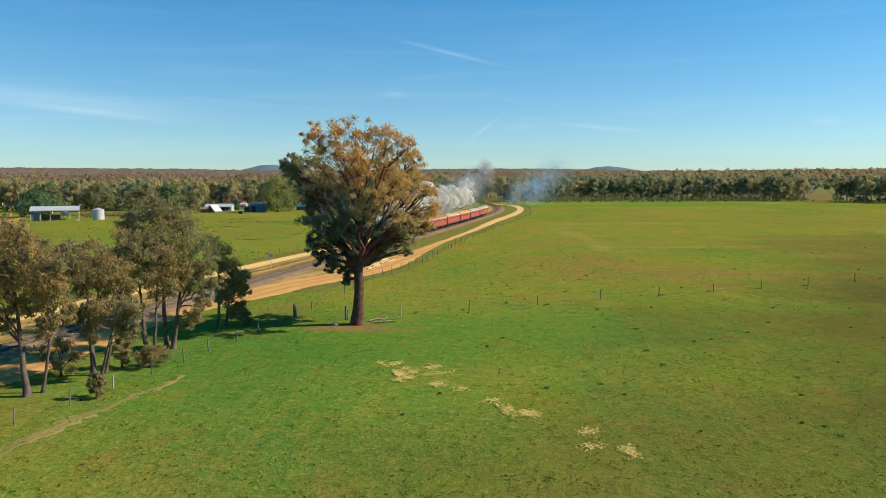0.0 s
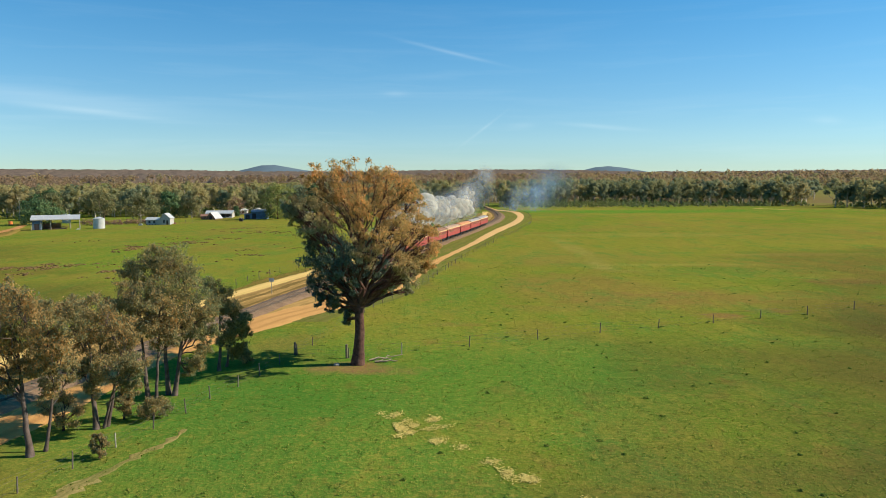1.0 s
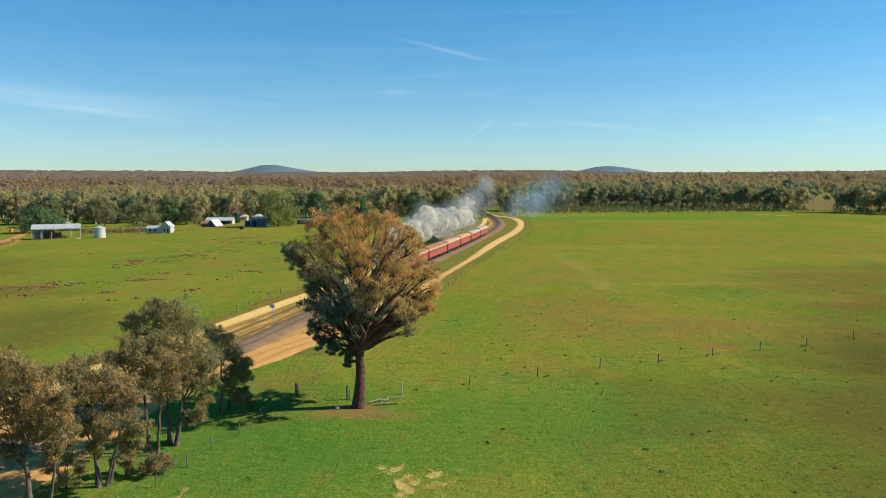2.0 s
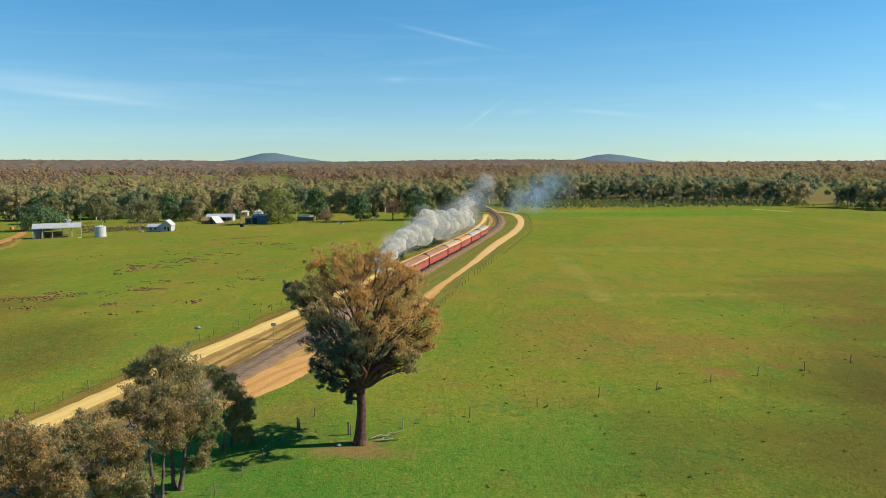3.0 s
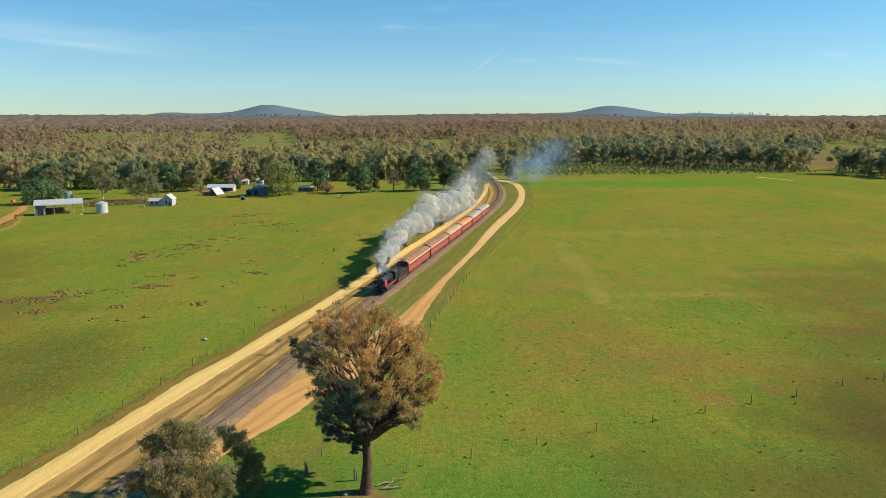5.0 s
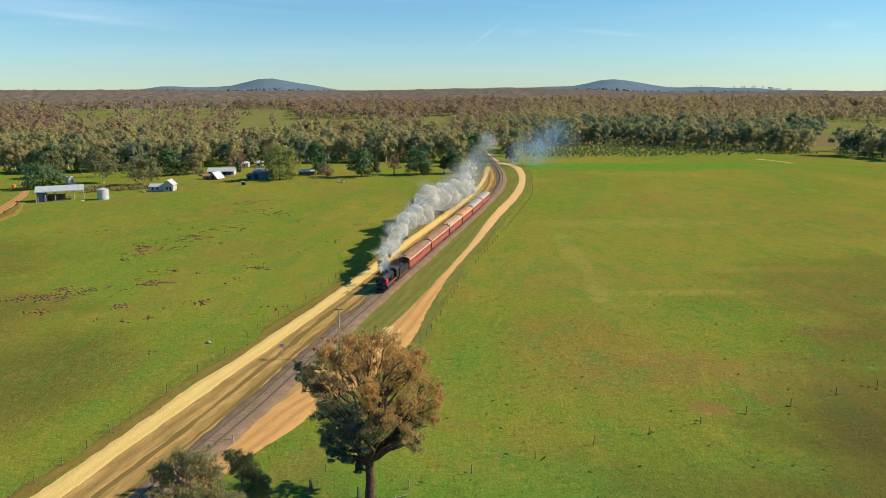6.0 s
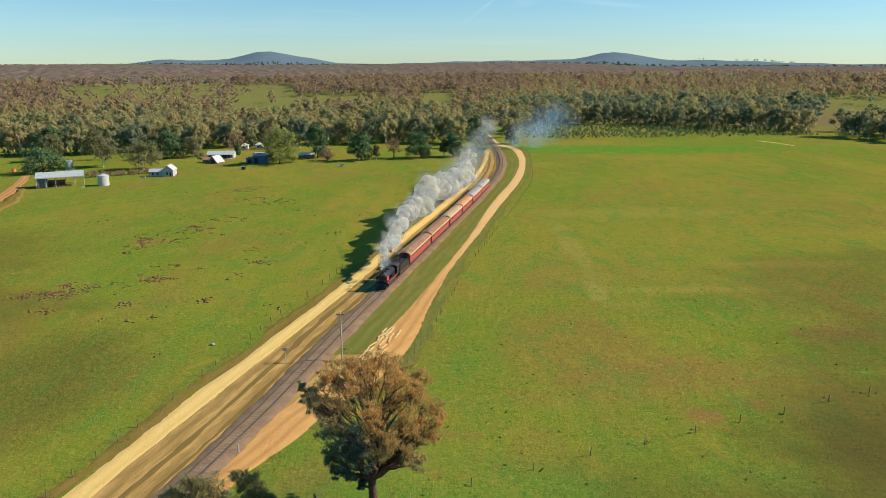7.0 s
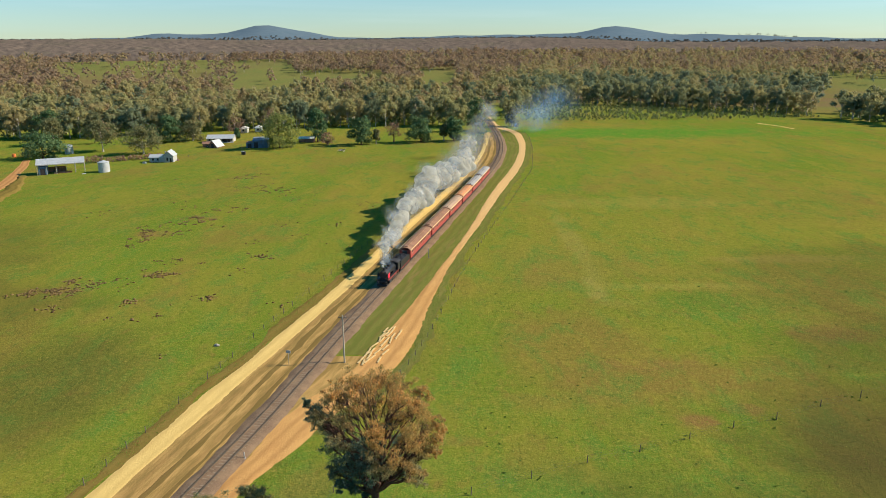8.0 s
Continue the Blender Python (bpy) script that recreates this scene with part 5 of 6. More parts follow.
# ---- trees round the farm ----
FARM_TREES = (  # x, y, height, width, low, leaf, label, size
    (-43.2, 377, 14, 13, 0.12, LEAF_DARK, "dense dark green cypress beside the paddock"),
    (-12.0, 383, 13.5, 13.5, 0.12, LEAF_DARK, "dense dark green cypress beside the paddock"),
    (5.4, 385, 12.5, 10, 0.1, LEAF_DARK, "dense dark green cypress near the railway"),
    (19.2, 428, 19, 13, 0.1, LEAF_DARK, "tall dark pine beside the railway"),
    (-26.6, 386, 11, 8, 0.3, LEAF_BARE, "leafless rusty tree beside the paddock"),
    (-35.5, 379, 8, 4, 0.3, LEAF_FARM, "slim gum beside the cypress"),
    (0.2, 386, 9, 4, 0.3, LEAF_FARM, "slim gum beside the cypress"),
    (-84.5, 370, 18, 19, 0.06, LEAF_WILLOW, "large yellow-green willow by the dark shed"),
    (-68.5, 392, 18, 12, 0.1, LEAF_DARK, "tall dark conifer behind the willow"),
    (-61.5, 380, 7, 8, 0.1, LEAF_BARE, "rusty bare shrub tree by the sheds"),
    (-152, 402, 15, 14, 0.08, LEAF_DARK, "broad dark conifer behind the farmyard"),
    (-160, 398, 10, 8, 0.1, LEAF_DARK, "smaller dark conifer behind the farmyard"),
    (-141, 405, 11, 14, 0.1, LEAF_FARM, "spreading grey-green tree behind the farmyard"),
    (-175.3, 369, 15.5, 15, 0.38, LEAF_FARM, "pale-trunked gum in the farmyard"),
    (-150, 358, 13.5, 18, 0.3, LEAF_FARM, "wide olive gum behind the white cottage"),
    (-196, 350, 12, 18, 0.06, LEAF_DARK, "broad dark tree beside the open shed"),
    (-188, 400, 13, 7, 0.3, LEAF_BARE, "bare pinkish tree behind the farmyard"),
    (-122, 428, 11, 13, 0.15, LEAF_BARE, "rusty leafless tree behind the farmhouse"),
    (-105, 440, 15, 12, 0.2, LEAF_BARE, "rusty leafless tree behind the farmhouse"),
    (-118, 412, 6, 3.5, 0.08, LEAF_DARK, "small dark conifer behind the farmhouse"),
    (-214, 395, 15, 13, 0.35, LEAF_FARM, "open-crowned gum beyond the shed"),
    (-228, 420, 17, 15, 0.3, LEAF_DARK, "dark gum beyond the shed"),
    (-205, 425, 14, 12, 0.35, LEAF_FARM, "open-crowned gum beyond the shed"),
    (42, 446, 13, 9, 0.1, LEAF_FARM, "dense roadside gum where the tracks bend"),
)
for i, (x, y, hgt, wid, low, leaf, label) in enumerate(FARM_TREES):
    dense = leaf in (LEAF_DARK, LEAF_WILLOW)
    tree("farm_tree", (x, y, land1(x, y)), round_lobes(300 + i, hgt, wid, low, 11, 0.27), 0.32, hgt * max(0.1, low * 0.7), leaf, BARK_PALE if leaf is LEAF_FARM else BARK, 300 + i, label, "tree",
         twigs=leaf is LEAF_BARE, spread=0.7, clumps=8, form=True, per=44 if dense else (18 if leaf is LEAF_BARE else 32), size=0.95 if leaf is not LEAF_BARE else 0.6, slim=0.55 if leaf is not LEAF_BARE else 0.26, droop=0.9 if leaf is LEAF_WILLOW else 0.3)


# ---- the steam train ----
def arc_roof(bm, x0, x1, half, z0, rise, n=10, thick=0.06):
    """A curved carriage roof between x0 and x1."""
    rows = []
    for x in (x0, x1):
        rows.append([bm.verts.new((x, half * math.sin(a), z0 + rise * (math.cos(a) - math.cos(1.25)) / (1 - math.cos(1.25)))) for a in np.linspace(-1.25, 1.25, n)])
        rows.append([bm.verts.new((x, half * 0.97 * math.sin(a), z0 - thick + rise * (math.cos(a) - math.cos(1.25)) / (1 - math.cos(1.25)))) for a in np.linspace(-1.25, 1.25, n)])
    o0, i0, o1, i1 = rows
    for k in range(n - 1):
        bm.faces.new((o0[k], o0[k + 1], o1[k + 1], o1[k]))
        bm.faces.new((i0[k], i1[k], i1[k + 1], i0[k + 1]))
        bm.faces.new((o0[k], i0[k], i0[k + 1], o0[k + 1]))
        bm.faces.new((o1[k], o1[k + 1], i1[k + 1], i1[k]))
    for k in (0, n - 1):
        bm.faces.new((o0[k], o1[k], i1[k], i0[k]))
    return bm


def wheel(parent, x, y, r, material=None):
    w = part("wheel", rods(((x, y - 0.06, r), (x, y + 0.06, r), r), n=18), material or SOOT, parent)
    part("hub", rods(((x, y - 0.1, r), (x, y + 0.1, r), r * 0.25), n=10), STEEL, w)
    return w


def bogie(parent, x, name="bogie"):
    b = part(name, boxes((x - 1.3, x + 1.3, -1.05, -0.9, 0.35, 0.75), (x - 1.3, x + 1.3, 0.9, 1.05, 0.35, 0.75), (x - 0.25, x + 0.25, -1.0, 1.0, 0.45, 0.85), bevel=0.03), SOOT, parent)
    for dx in (-0.9, 0.9):
        for y in (-0.8, 0.8):
            part("wheel", rods(((x + dx, y - 0.06, 0.46), (x + dx, y + 0.06, 0.46), 0.46), n=14), SOOT, b)


def carriage(m, length, roof, label, n_win, clerestory=False):
    """A wooden-bodied bogie carriage; its middle stands at the origin, x along it."""
    ob = thing("passenger_carriage", m, label, "railway carriage", "carriages of the train")
    h = length / 2 - 0.35
    hw = 1.42
    bm = bmesh.new()
    box(bm, -h, h, -hw, hw, 1.05, 3.15, bevel=0.04)
    body = part("body", bm, RED, ob)
    part("underframe", boxes((-h + 0.1, h - 0.1, -1.1, 1.1, 0.72, 1.05), (-2.2, 2.0, -0.9, 0.9, 0.35, 0.74), bevel=0.02), SOOT, ob)
    bm = bmesh.new()
    arc_roof(bm, -h - 0.2, h + 0.2, 1.62, 3.22, 0.62)
    rf = part("roof", bm, roof, ob, smooth=False)
    if clerestory:
        part("clerestory", boxes((-h + 0.8, h - 0.8, -0.55, 0.55, 3.6, 4.02), bevel=0.06), roof, rf)
    for k in range(int(length // 3)):
        x = -h + 1.6 + k * 3.0
        part("roof_vent", rods(((x, 0.45, 3.7), (x, 0.45, 3.98), 0.15, 0.11), n=8), ROOF_GREY, rf)
    for s in (-1, 1):
        part("cornice", boxes((-h - 0.1, h + 0.1, s * hw + (0.004 if s > 0 else -0.09), s * hw + (0.09 if s > 0 else -0.004), 3.08, 3.22)), YELLOW_TRIM, body, "cream painted cornice strip")
        part("gutter", boxes((-h - 0.2, h + 0.2, s * 1.56 - 0.07, s * 1.56 + 0.07, 3.2, 3.3), bevel=0.02), YELLOW_TRIM, rf, "cream painted gutter")
        part("waist_rail", boxes((-h, h, s * hw + (0.003 if s > 0 else -0.035), s * hw + (0.035 if s > 0 else -0.003), 1.98, 2.05)), RED, body)
        part("footboard", boxes((-h + 0.4, h - 0.4, s * 1.2 - 0.2, s * 1.2 + 0.2, 0.82, 0.88)), SOOT, ob)
        step = (2 * h - 1.6) / n_win
        for k in range(n_win):
            x = -h + 0.8 + (k + 0.5) * step
            w = 0.3 if k % 3 == 1 else 0.36
            win = part("window", boxes((x - w, x + w, s * hw + (0.002 if s > 0 else -0.028), s * hw + (0.028 if s > 0 else -0.002), 2.12, 2.92)), ROOF_TAN, body, "varnished window frame")
            part("pane", boxes((x - w + 0.07, x + w - 0.07, s * hw + (0.028 if s > 0 else -0.036), s * hw + (0.036 if s > 0 else -0.028), 2.19, 2.85)), GLASS, win)
        for x in (-h + 0.42, h - 0.42):
            part("door", boxes((x - 0.3, x + 0.3, s * hw + (0.002 if s > 0 else -0.04), s * hw + (0.04 if s > 0 else -0.002), 1.12, 2.98), bevel=0.012), RED, body)
    for x in (-h - 0.02, h + 0.02):
        part("gangway", boxes((x - 0.28, x + 0.28, -0.6, 0.6, 1.1, 3.05), bevel=0.03), SOOT, ob, "dark end gangway")
        for y in (-0.85, 0.85):
            part("buffer", rods(((x, y, 1.0), (x + (0.35 if x > 0 else -0.35), y, 1.0), 0.14, 0.18)), SOOT, ob)
    for x in (-h + 2.6, h - 2.6):
        bogie(ob, x)
    return ob


def locomotive(m):
    """A black goods engine; x runs forward, the front beam at x = 10.2."""
    ob = thing("steam_locomotive", m, "black steam locomotive with red side plates and footplate edge", "locomotive")
    part("boiler", rods(((2.6, 0, 2.55), (7.4, 0, 2.5), 0.92, 0.82), n=24), BLACK, ob, smooth=False)
    part("smokebox", rods(((7.4, 0, 2.5), (9.3, 0, 2.5), 0.9), ((9.3, 0, 2.5), (9.42, 0, 2.5), 0.8, 0.62), n=24), SOOT, ob, "sooty grey smokebox")
    part("chimney", rods(((8.6, 0, 3.3), (8.6, 0, 3.75), 0.3, 0.26), ((8.6, 0, 3.75), (8.6, 0, 4.0), 0.32, 0.36), n=14), BLACK, ob)
    part("steam_dome", rods(((5.3, 0, 3.25), (5.3, 0, 3.7), 0.4, 0.36), ((5.3, 0, 3.7), (5.3, 0, 3.86), 0.36, 0.12), n=14), BLACK, ob)
    part("sand_dome", rods(((6.9, 0, 3.2), (6.9, 0, 3.55), 0.34, 0.3), ((6.9, 0, 3.55), (6.9, 0, 3.68), 0.3, 0.1), n=14), BLACK, ob)
    part("frame_plates", boxes((0.2, 9.9, -0.75, -0.68, 0.75, 1.5), (0.2, 9.9, 0.68, 0.75, 0.75, 1.5), (0.2, 9.9, -0.7, 0.7, 1.0, 1.4)), SOOT, ob)
    part("firebox", boxes((2.3, 4.4, -0.85, 0.85, 1.3, 2.3), bevel=0.08), BLACK, ob)
    for s in (-1, 1):
        rb = part("running_board", boxes((2.2, 9.9, min(s * 0.8, s * 1.4), max(s * 0.8, s * 1.4), 1.62, 1.7)), BLACK, ob)
        part("valance", boxes((2.2, 9.9, s * 1.4 - 0.02, s * 1.4 + 0.02, 1.45, 1.69)), RED, rb, "red running board edge")
        part("smoke_deflector", boxes((8.3, 9.5, s * 1.25 - 0.02, s * 1.25 + 0.02, 1.85, 2.85), bevel=0.015), RED_BEAM if s > 0 else SOOT, ob, "bright red side plate" if s > 0 else "sooty side plate")
        part("cylinder", rods(((8.0, s * 1.15, 0.95), (9.3, s * 1.15, 0.95), 0.38), n=14), BLACK, ob)
        part("connecting_rod", boxes((3.4, 8.0, s * 1.0 - 0.03, s * 1.0 + 0.03, 0.64, 0.76)), STEEL, ob)
        for x in (3.2, 4.7, 6.2, 7.4):
            wheel(ob, x, s * 0.8, 0.69)
        wheel(ob, 9.1, s * 0.8, 0.46)
        part("handrail", rods(((3.0, s * 0.98, 2.75), (9.2, s * 0.95, 2.75), 0.025), n=6), STEEL, ob)
    cab = part("cab", boxes((0.6, 2.5, -1.4, -1.34, 1.5, 3.35), (0.6, 2.5, 1.34, 1.4, 1.5, 3.35), (2.44, 2.5, -1.34, 1.34, 1.5, 3.35), (0.6, 2.44, -1.34, 1.34, 1.45, 1.52)), BLACK, ob)
    bm = bmesh.new()
    arc_roof(bm, 0.2, 2.7, 1.55, 3.38, 0.4)
    part("cab_roof", bm, SOOT, cab)
    for s in (-1, 1):
        part("cab_window", boxes((1.2, 1.9, s * 1.4 - 0.02, s * 1.4 + 0.02, 2.35, 2.95)), GLASS, cab)
    part("buffer_beam", boxes((9.9, 10.1, -1.3, 1.3, 0.92, 1.22), bevel=0.02), BLACK, ob)
    for s in (-1, 1):
        part("buffer", rods(((10.1, s * 0.9, 1.1), (10.55, s * 0.9, 1.1), 0.14, 0.22), n=12), SOOT, ob)
    part("headlamp", rods(((9.4, 0, 3.15), (9.7, 0, 3.15), 0.2, 0.24), n=14), STEEL, ob)
    part("cowcatcher", boxes((9.9, 10.3, -1.15, 1.15, 0.25, 0.6), bevel=0.05), BLACK, ob)
    tender = part("tender", boxes((-7.6, -0.1, -1.38, 1.38, 1.15, 2.55), (-6.0, -0.3, -1.38, -1.3, 2.55, 2.95), (-6.0, -0.3, 1.3, 1.38, 2.55, 2.95), bevel=0.03), BLACK, ob)
    bm = bmesh.new()
    bmesh.ops.create_grid(bm, x_segments=16, y_segments=8, size=1, matrix=pose(-3.2, 0, 2.56) @ Matrix.Diagonal((2.7, 1.28, 1, 1)))
    for v in bm.verts:
        v.co.z += 0.5 * max(0, 1 - abs(v.co.y) / 1.4) + 0.18 * noise.noise(v.co * 3)
    part("coal_load", bm, COAL, tender, "heap of black coal")
    part("tender_sill", boxes((-7.7, -0.1, -1.42, 1.42, 1.02, 1.14)), RED, tender, "red tender sill")
    part("tank_filler", rods(((-6.9, 0, 2.55), (-6.9, 0, 2.75), 0.3), n=12), BLACK, tender)
    part("tender_frame", boxes((-7.5, -0.3, -0.95, 0.95, 0.75, 1.02)), SOOT, tender)
    bogie(tender, -5.8, "tender_bogie")
    bogie(tender, -1.9, "tender_bogie")
    return ob


RAIL_TOP = 0.53
LOCO_Y = 161.0
locomotive(along(rail_x, LOCO_Y, RAIL_TOP))
at_y = LOCO_Y + 7.6
for length, roof, label, n_win, cler in ((21.5, ROOF_RED, "red wooden carriage with oxide roof behind the engine", 13, True), (21.5, ROOF_RED, "red wooden carriage with oxide roof", 13, True),
                                         (18.0, ROOF_TAN, "red wooden carriage with pale tan roof", 10, False), (16.5, ROOF_ORANGE, "short red carriage with ochre roof", 9, False),
                                         (18.0, ROOF_GREY, "dark red carriage with grey roof", 10, False), (18.0, ROOF_GREY, "dark red carriage with grey roof", 10, False)):
    slope = float(rail_x(at_y + 10) - rail_x(at_y)) / 10
    dy = (length + 0.5) / math.hypot(1, slope)
    carriage(along(rail_x, at_y + dy / 2, RAIL_TOP), length, roof, label, n_win, cler)
    at_y += dy


# ---- smoke ----
def lumps(centres, radii, seed, sub=2, rough=0.25):
    """Billowing lumps of smoke."""
    rng = np.random.default_rng(seed)
    bm = bmesh.new()
    bmesh.ops.create_icosphere(bm, subdivisions=sub, radius=1)
    base = np.array([v.co[:] for v in bm.verts])
    faces = np.array([[v.index for v in f.verts] for f in bm.faces])
    bm.free()
    bits = []
    for c, r in zip(centres, radii):
        o = rng.uniform(-50, 50, 3)
        d = np.array([1 + rough * (noise.noise(Vector(p * 1.4 + o)) + 0.6 * noise.noise(Vector(p * 3.3 + o))) for p in base])
        bits.append((np.array(c) + base * d[:, None] * r, faces))
    return joined(bits)


def wisps(name, centres, radii, material, seed):
    """Thin leaves of smoke, one at every centre, each turned roughly to face the camera, that fade to nothing at their
    rims.
    """
    rng = np.random.default_rng(seed)
    v, uv = [], []
    for c, r in zip(centres, radii):
        turn = rng.uniform(-0.9, 0.9)
        a = np.array([math.cos(turn), math.sin(turn), rng.normal(0, 0.2)]) * r
        b = np.array([rng.normal(0, 0.2), rng.normal(0, 0.3), 1.0]) * r * rng.uniform(0.75, 1.0)
        v += [c - a - b, c + a - b, c + a + b, c - a + b]
        uv += [(-1, -1), (1, -1), (1, 1), (-1, 1)]
    f = np.arange(len(v)).reshape(-1, 4)
    me = mesh_from(name, np.array(v), f, material)
    me.uv_layers.new(name="UVMap").data.foreach_set("uv", np.array(uv, np.float32).ravel())
    return me


def plume():
    rng = np.random.default_rng(9)
    ob = thing("smoke_plume", pose(0, 0, 0), "billowing grey-white steam and smoke trailing over the train", "smoke", kind="stuff")
    # y, x, z, radius along the plume
    way = np.array([(152.4, -13.8, 5.0, 0.8), (158, -14.0, 5.7, 1.6), (164, -14.2, 6.1, 2.2), (172, -13.6, 6.4, 2.6), (182, -12.4, 6.7, 2.9), (195, -10.8, 7.4, 3.3), (210, -8.4, 8.0, 4.2), (225, -5.2, 8.8, 5.2), (240, -1.2, 8.8, 6.0),
                    (255, 3.6, 8.2, 6.2), (268, 8.1, 8.6, 5.2), (285, 9.0, 12.0, 5.6), (310, 16.1, 14.6, 5.6), (330, 20.2, 20.5, 3.6)])

    def axis(y):
        x, z, r = (float(np.interp(y, way[:, 0], way[:, k])) for k in (1, 2, 3))
        x += r * 0.35 * noise.noise(Vector((y * 0.09, 8.4, 0)))
        z += r * 0.4 * noise.noise(Vector((y * 0.1, 1.7, 5)))
        return np.array([x, y, z]), r * (1.0 + 0.35 * noise.noise(Vector((y * 0.13, 3.1, 0))))

    cs, rs = [], []
    for y in np.arange(152.6, 290, 2.0):
        c, r = axis(y)
        thin = (1 - 0.7 * max(0.0, (y - 248) / 42)) * min(1.0, 0.5 + (y - 152) / 50)
        for _ in range(5):
            d = rng.normal(0, 1, 3)
            d *= rng.uniform(0.1, 0.6) / np.linalg.norm(d)
            cs.append(c + d * r * (1, 1, 0.9))
            rs.append(r * thin * rng.uniform(0.3, 0.52))
    body = part("dense_smoke", mesh_from("dense_smoke", *lumps(cs, np.array(rs), 1), SMOKE, True), SMOKE, ob)
    melt = body.modifiers.new("melt", "REMESH")
    melt.mode, melt.voxel_size, melt.use_smooth_shade = "VOXEL", 0.45, True
    ease = body.modifiers.new("ease", "SMOOTH")
    ease.factor, ease.iterations = 0.5, 14
    for size, force in ((4.2, 1.6), (1.7, 0.35), (0.7, 0.12)):
        tex = bpy.data.textures.new("billow", "CLOUDS")
        tex.noise_scale, tex.noise_depth = size, 2
        lift = body.modifiers.new("billow", "DISPLACE")
        lift.texture, lift.strength, lift.mid_level, lift.texture_coords = tex, force, 0.5, "LOCAL"

    # loose smoke round the billows, the thinning tail, and the haze left at the bend
    def shroud(name, y0, y1, step, wide, out, material, seed, label):
        pts, rad = [], []
        y = y0
        while y < y1:
            c, r = axis(y)
            d = rng.normal(0, 1, 3)
            d *= out / np.linalg.norm(d)
            pts.append(c + d * r)
            rad.append(r * wide * rng.uniform(0.8, 1.2))
            y += max(1.5, r * step)
        part(name, wisps(name, pts, rad, material, seed), material, ob, label)

    shroud("thin_smoke", 153, 264, 0.62, 1.15, 0.55, VEIL, 2, "thin grey smoke at the rim of the plume")
    shroud("tail_smoke", 268, 336, 1.15, 1.5, 0.4, VEIL_TAIL, 3, "dispersing grey tail of the smoke")
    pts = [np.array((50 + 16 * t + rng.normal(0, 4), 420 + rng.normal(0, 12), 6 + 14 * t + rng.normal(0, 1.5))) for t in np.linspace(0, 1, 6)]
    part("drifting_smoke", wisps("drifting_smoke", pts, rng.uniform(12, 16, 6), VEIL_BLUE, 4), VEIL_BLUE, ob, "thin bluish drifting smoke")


plume()

# ---- poles, posts and sleepers beside the line ----
pole = thing("telegraph_pole", pose(-17.5, 113.4, 0), "bare pale timber pole with a short cross arm", "pole")
part("shaft", rods(((0, 0, -0.5), (0, 0, 8.8), 0.16, 0.1), n=12), POST_PALE, pole)
part("cross_arm", boxes((-0.7, 0.7, -0.06, 0.06, 8.25, 8.38), bevel=0.01), POST_WOOD, pole)
for x in (-0.55, 0.55):
    part("insulator", rods(((x, 0, 8.38), (x, 0, 8.56), 0.05, 0.035), n=8), WHITE_PAINT, pole)
for x, y, hgt in ((-4.1, 174.4, 2.6), (-27.0, 84.0, 1.0), (10.5, 262, 1.2)):
    mp = thing("marker_post", pose(x, y, land1(x, y)), "short white railway marker post", "post", "railway marker posts")
    part("shaft", boxes((-0.07, 0.07, -0.07, 0.07, -0.3, hgt), bevel=0.01), WHITE_PAINT, mp)
    part("base_block", boxes((-0.18, 0.18, -0.18, 0.18, -0.2, 0.12), bevel=0.02), STONE, mp)
sign = thing("trackside_sign", pose(-27.0, 112.9, 0, 0, 0, -12), "small grey sign board on a post beside the line", "sign")
part("shaft", rods(((0, 0, -0.3), (0, 0, 2.6), 0.05), n=8), POST_PALE, sign)
part("board", boxes((-0.42, 0.42, -0.05, -0.02, 2.05, 2.6), bevel=0.008), TIN, sign)
rng2 = random.Random(12)
LOOSE = plain("tan_timber", (0.4, 0.28, 0.12), 0.95, 0, 0.3, 3, 0.01)
for row in range(5):
    for k in range(7):
        if rng2.random() < (0.05, 0.1, 0.2, 0.35, 0.45)[row]:
            continue
        f = (k + 0.5) / 7
        x = -15.2 + 4.3 * f + row * 0.66 + rng2.uniform(-0.3, 0.3)
        y = 112.6 + 16.4 * f - row * 0.3 + rng2.uniform(-0.8, 0.8)
        ob = part("loose_sleeper", boxes((-1.25, 1.25, -0.15, 0.15, 0, 0.15), bevel=0.02), LOOSE)
        ob.matrix_world = pose(x, y, land1(x, y) + 0.085, rng2.uniform(-2, 2), rng2.uniform(-1.5, 1.5), 75 + rng2.uniform(-12, 12))
        tagged(ob, "pale timber sleeper lying loose beside the track", "timber", "loose sleepers beside the line")


# ---- farm buildings ----
def gable(bm, x0, x1, y0, y1, z0, z1, over=0.3, thick=0.06):
    """Two roof slopes with the ridge along x."""
    ym = (y0 + y1) / 2
    for s, ye in ((-1, y0), (1, y1)):
        ye2 = ye + s * over
        ze = z0 - over * (z1 - z0) / ((y1 - y0) / 2)
        vs = [bm.verts.new(p) for p in ((x0 - over, ym, z1), (x1 + over, ym, z1), (x1 + over, ye2, ze), (x0 - over, ye2, ze),
                                        (x0 - over, ym, z1 + thick), (x1 + over, ym, z1 + thick), (x1 + over, ye2, ze + thick), (x0 - over, ye2, ze + thick))]
        for q in ((0, 1, 2, 3), (7, 6, 5, 4), (0, 4, 5, 1), (1, 5, 6, 2), (2, 6, 7, 3), (3, 7, 4, 0)):
            bm.faces.new([vs[i] for i in q])
    return bm


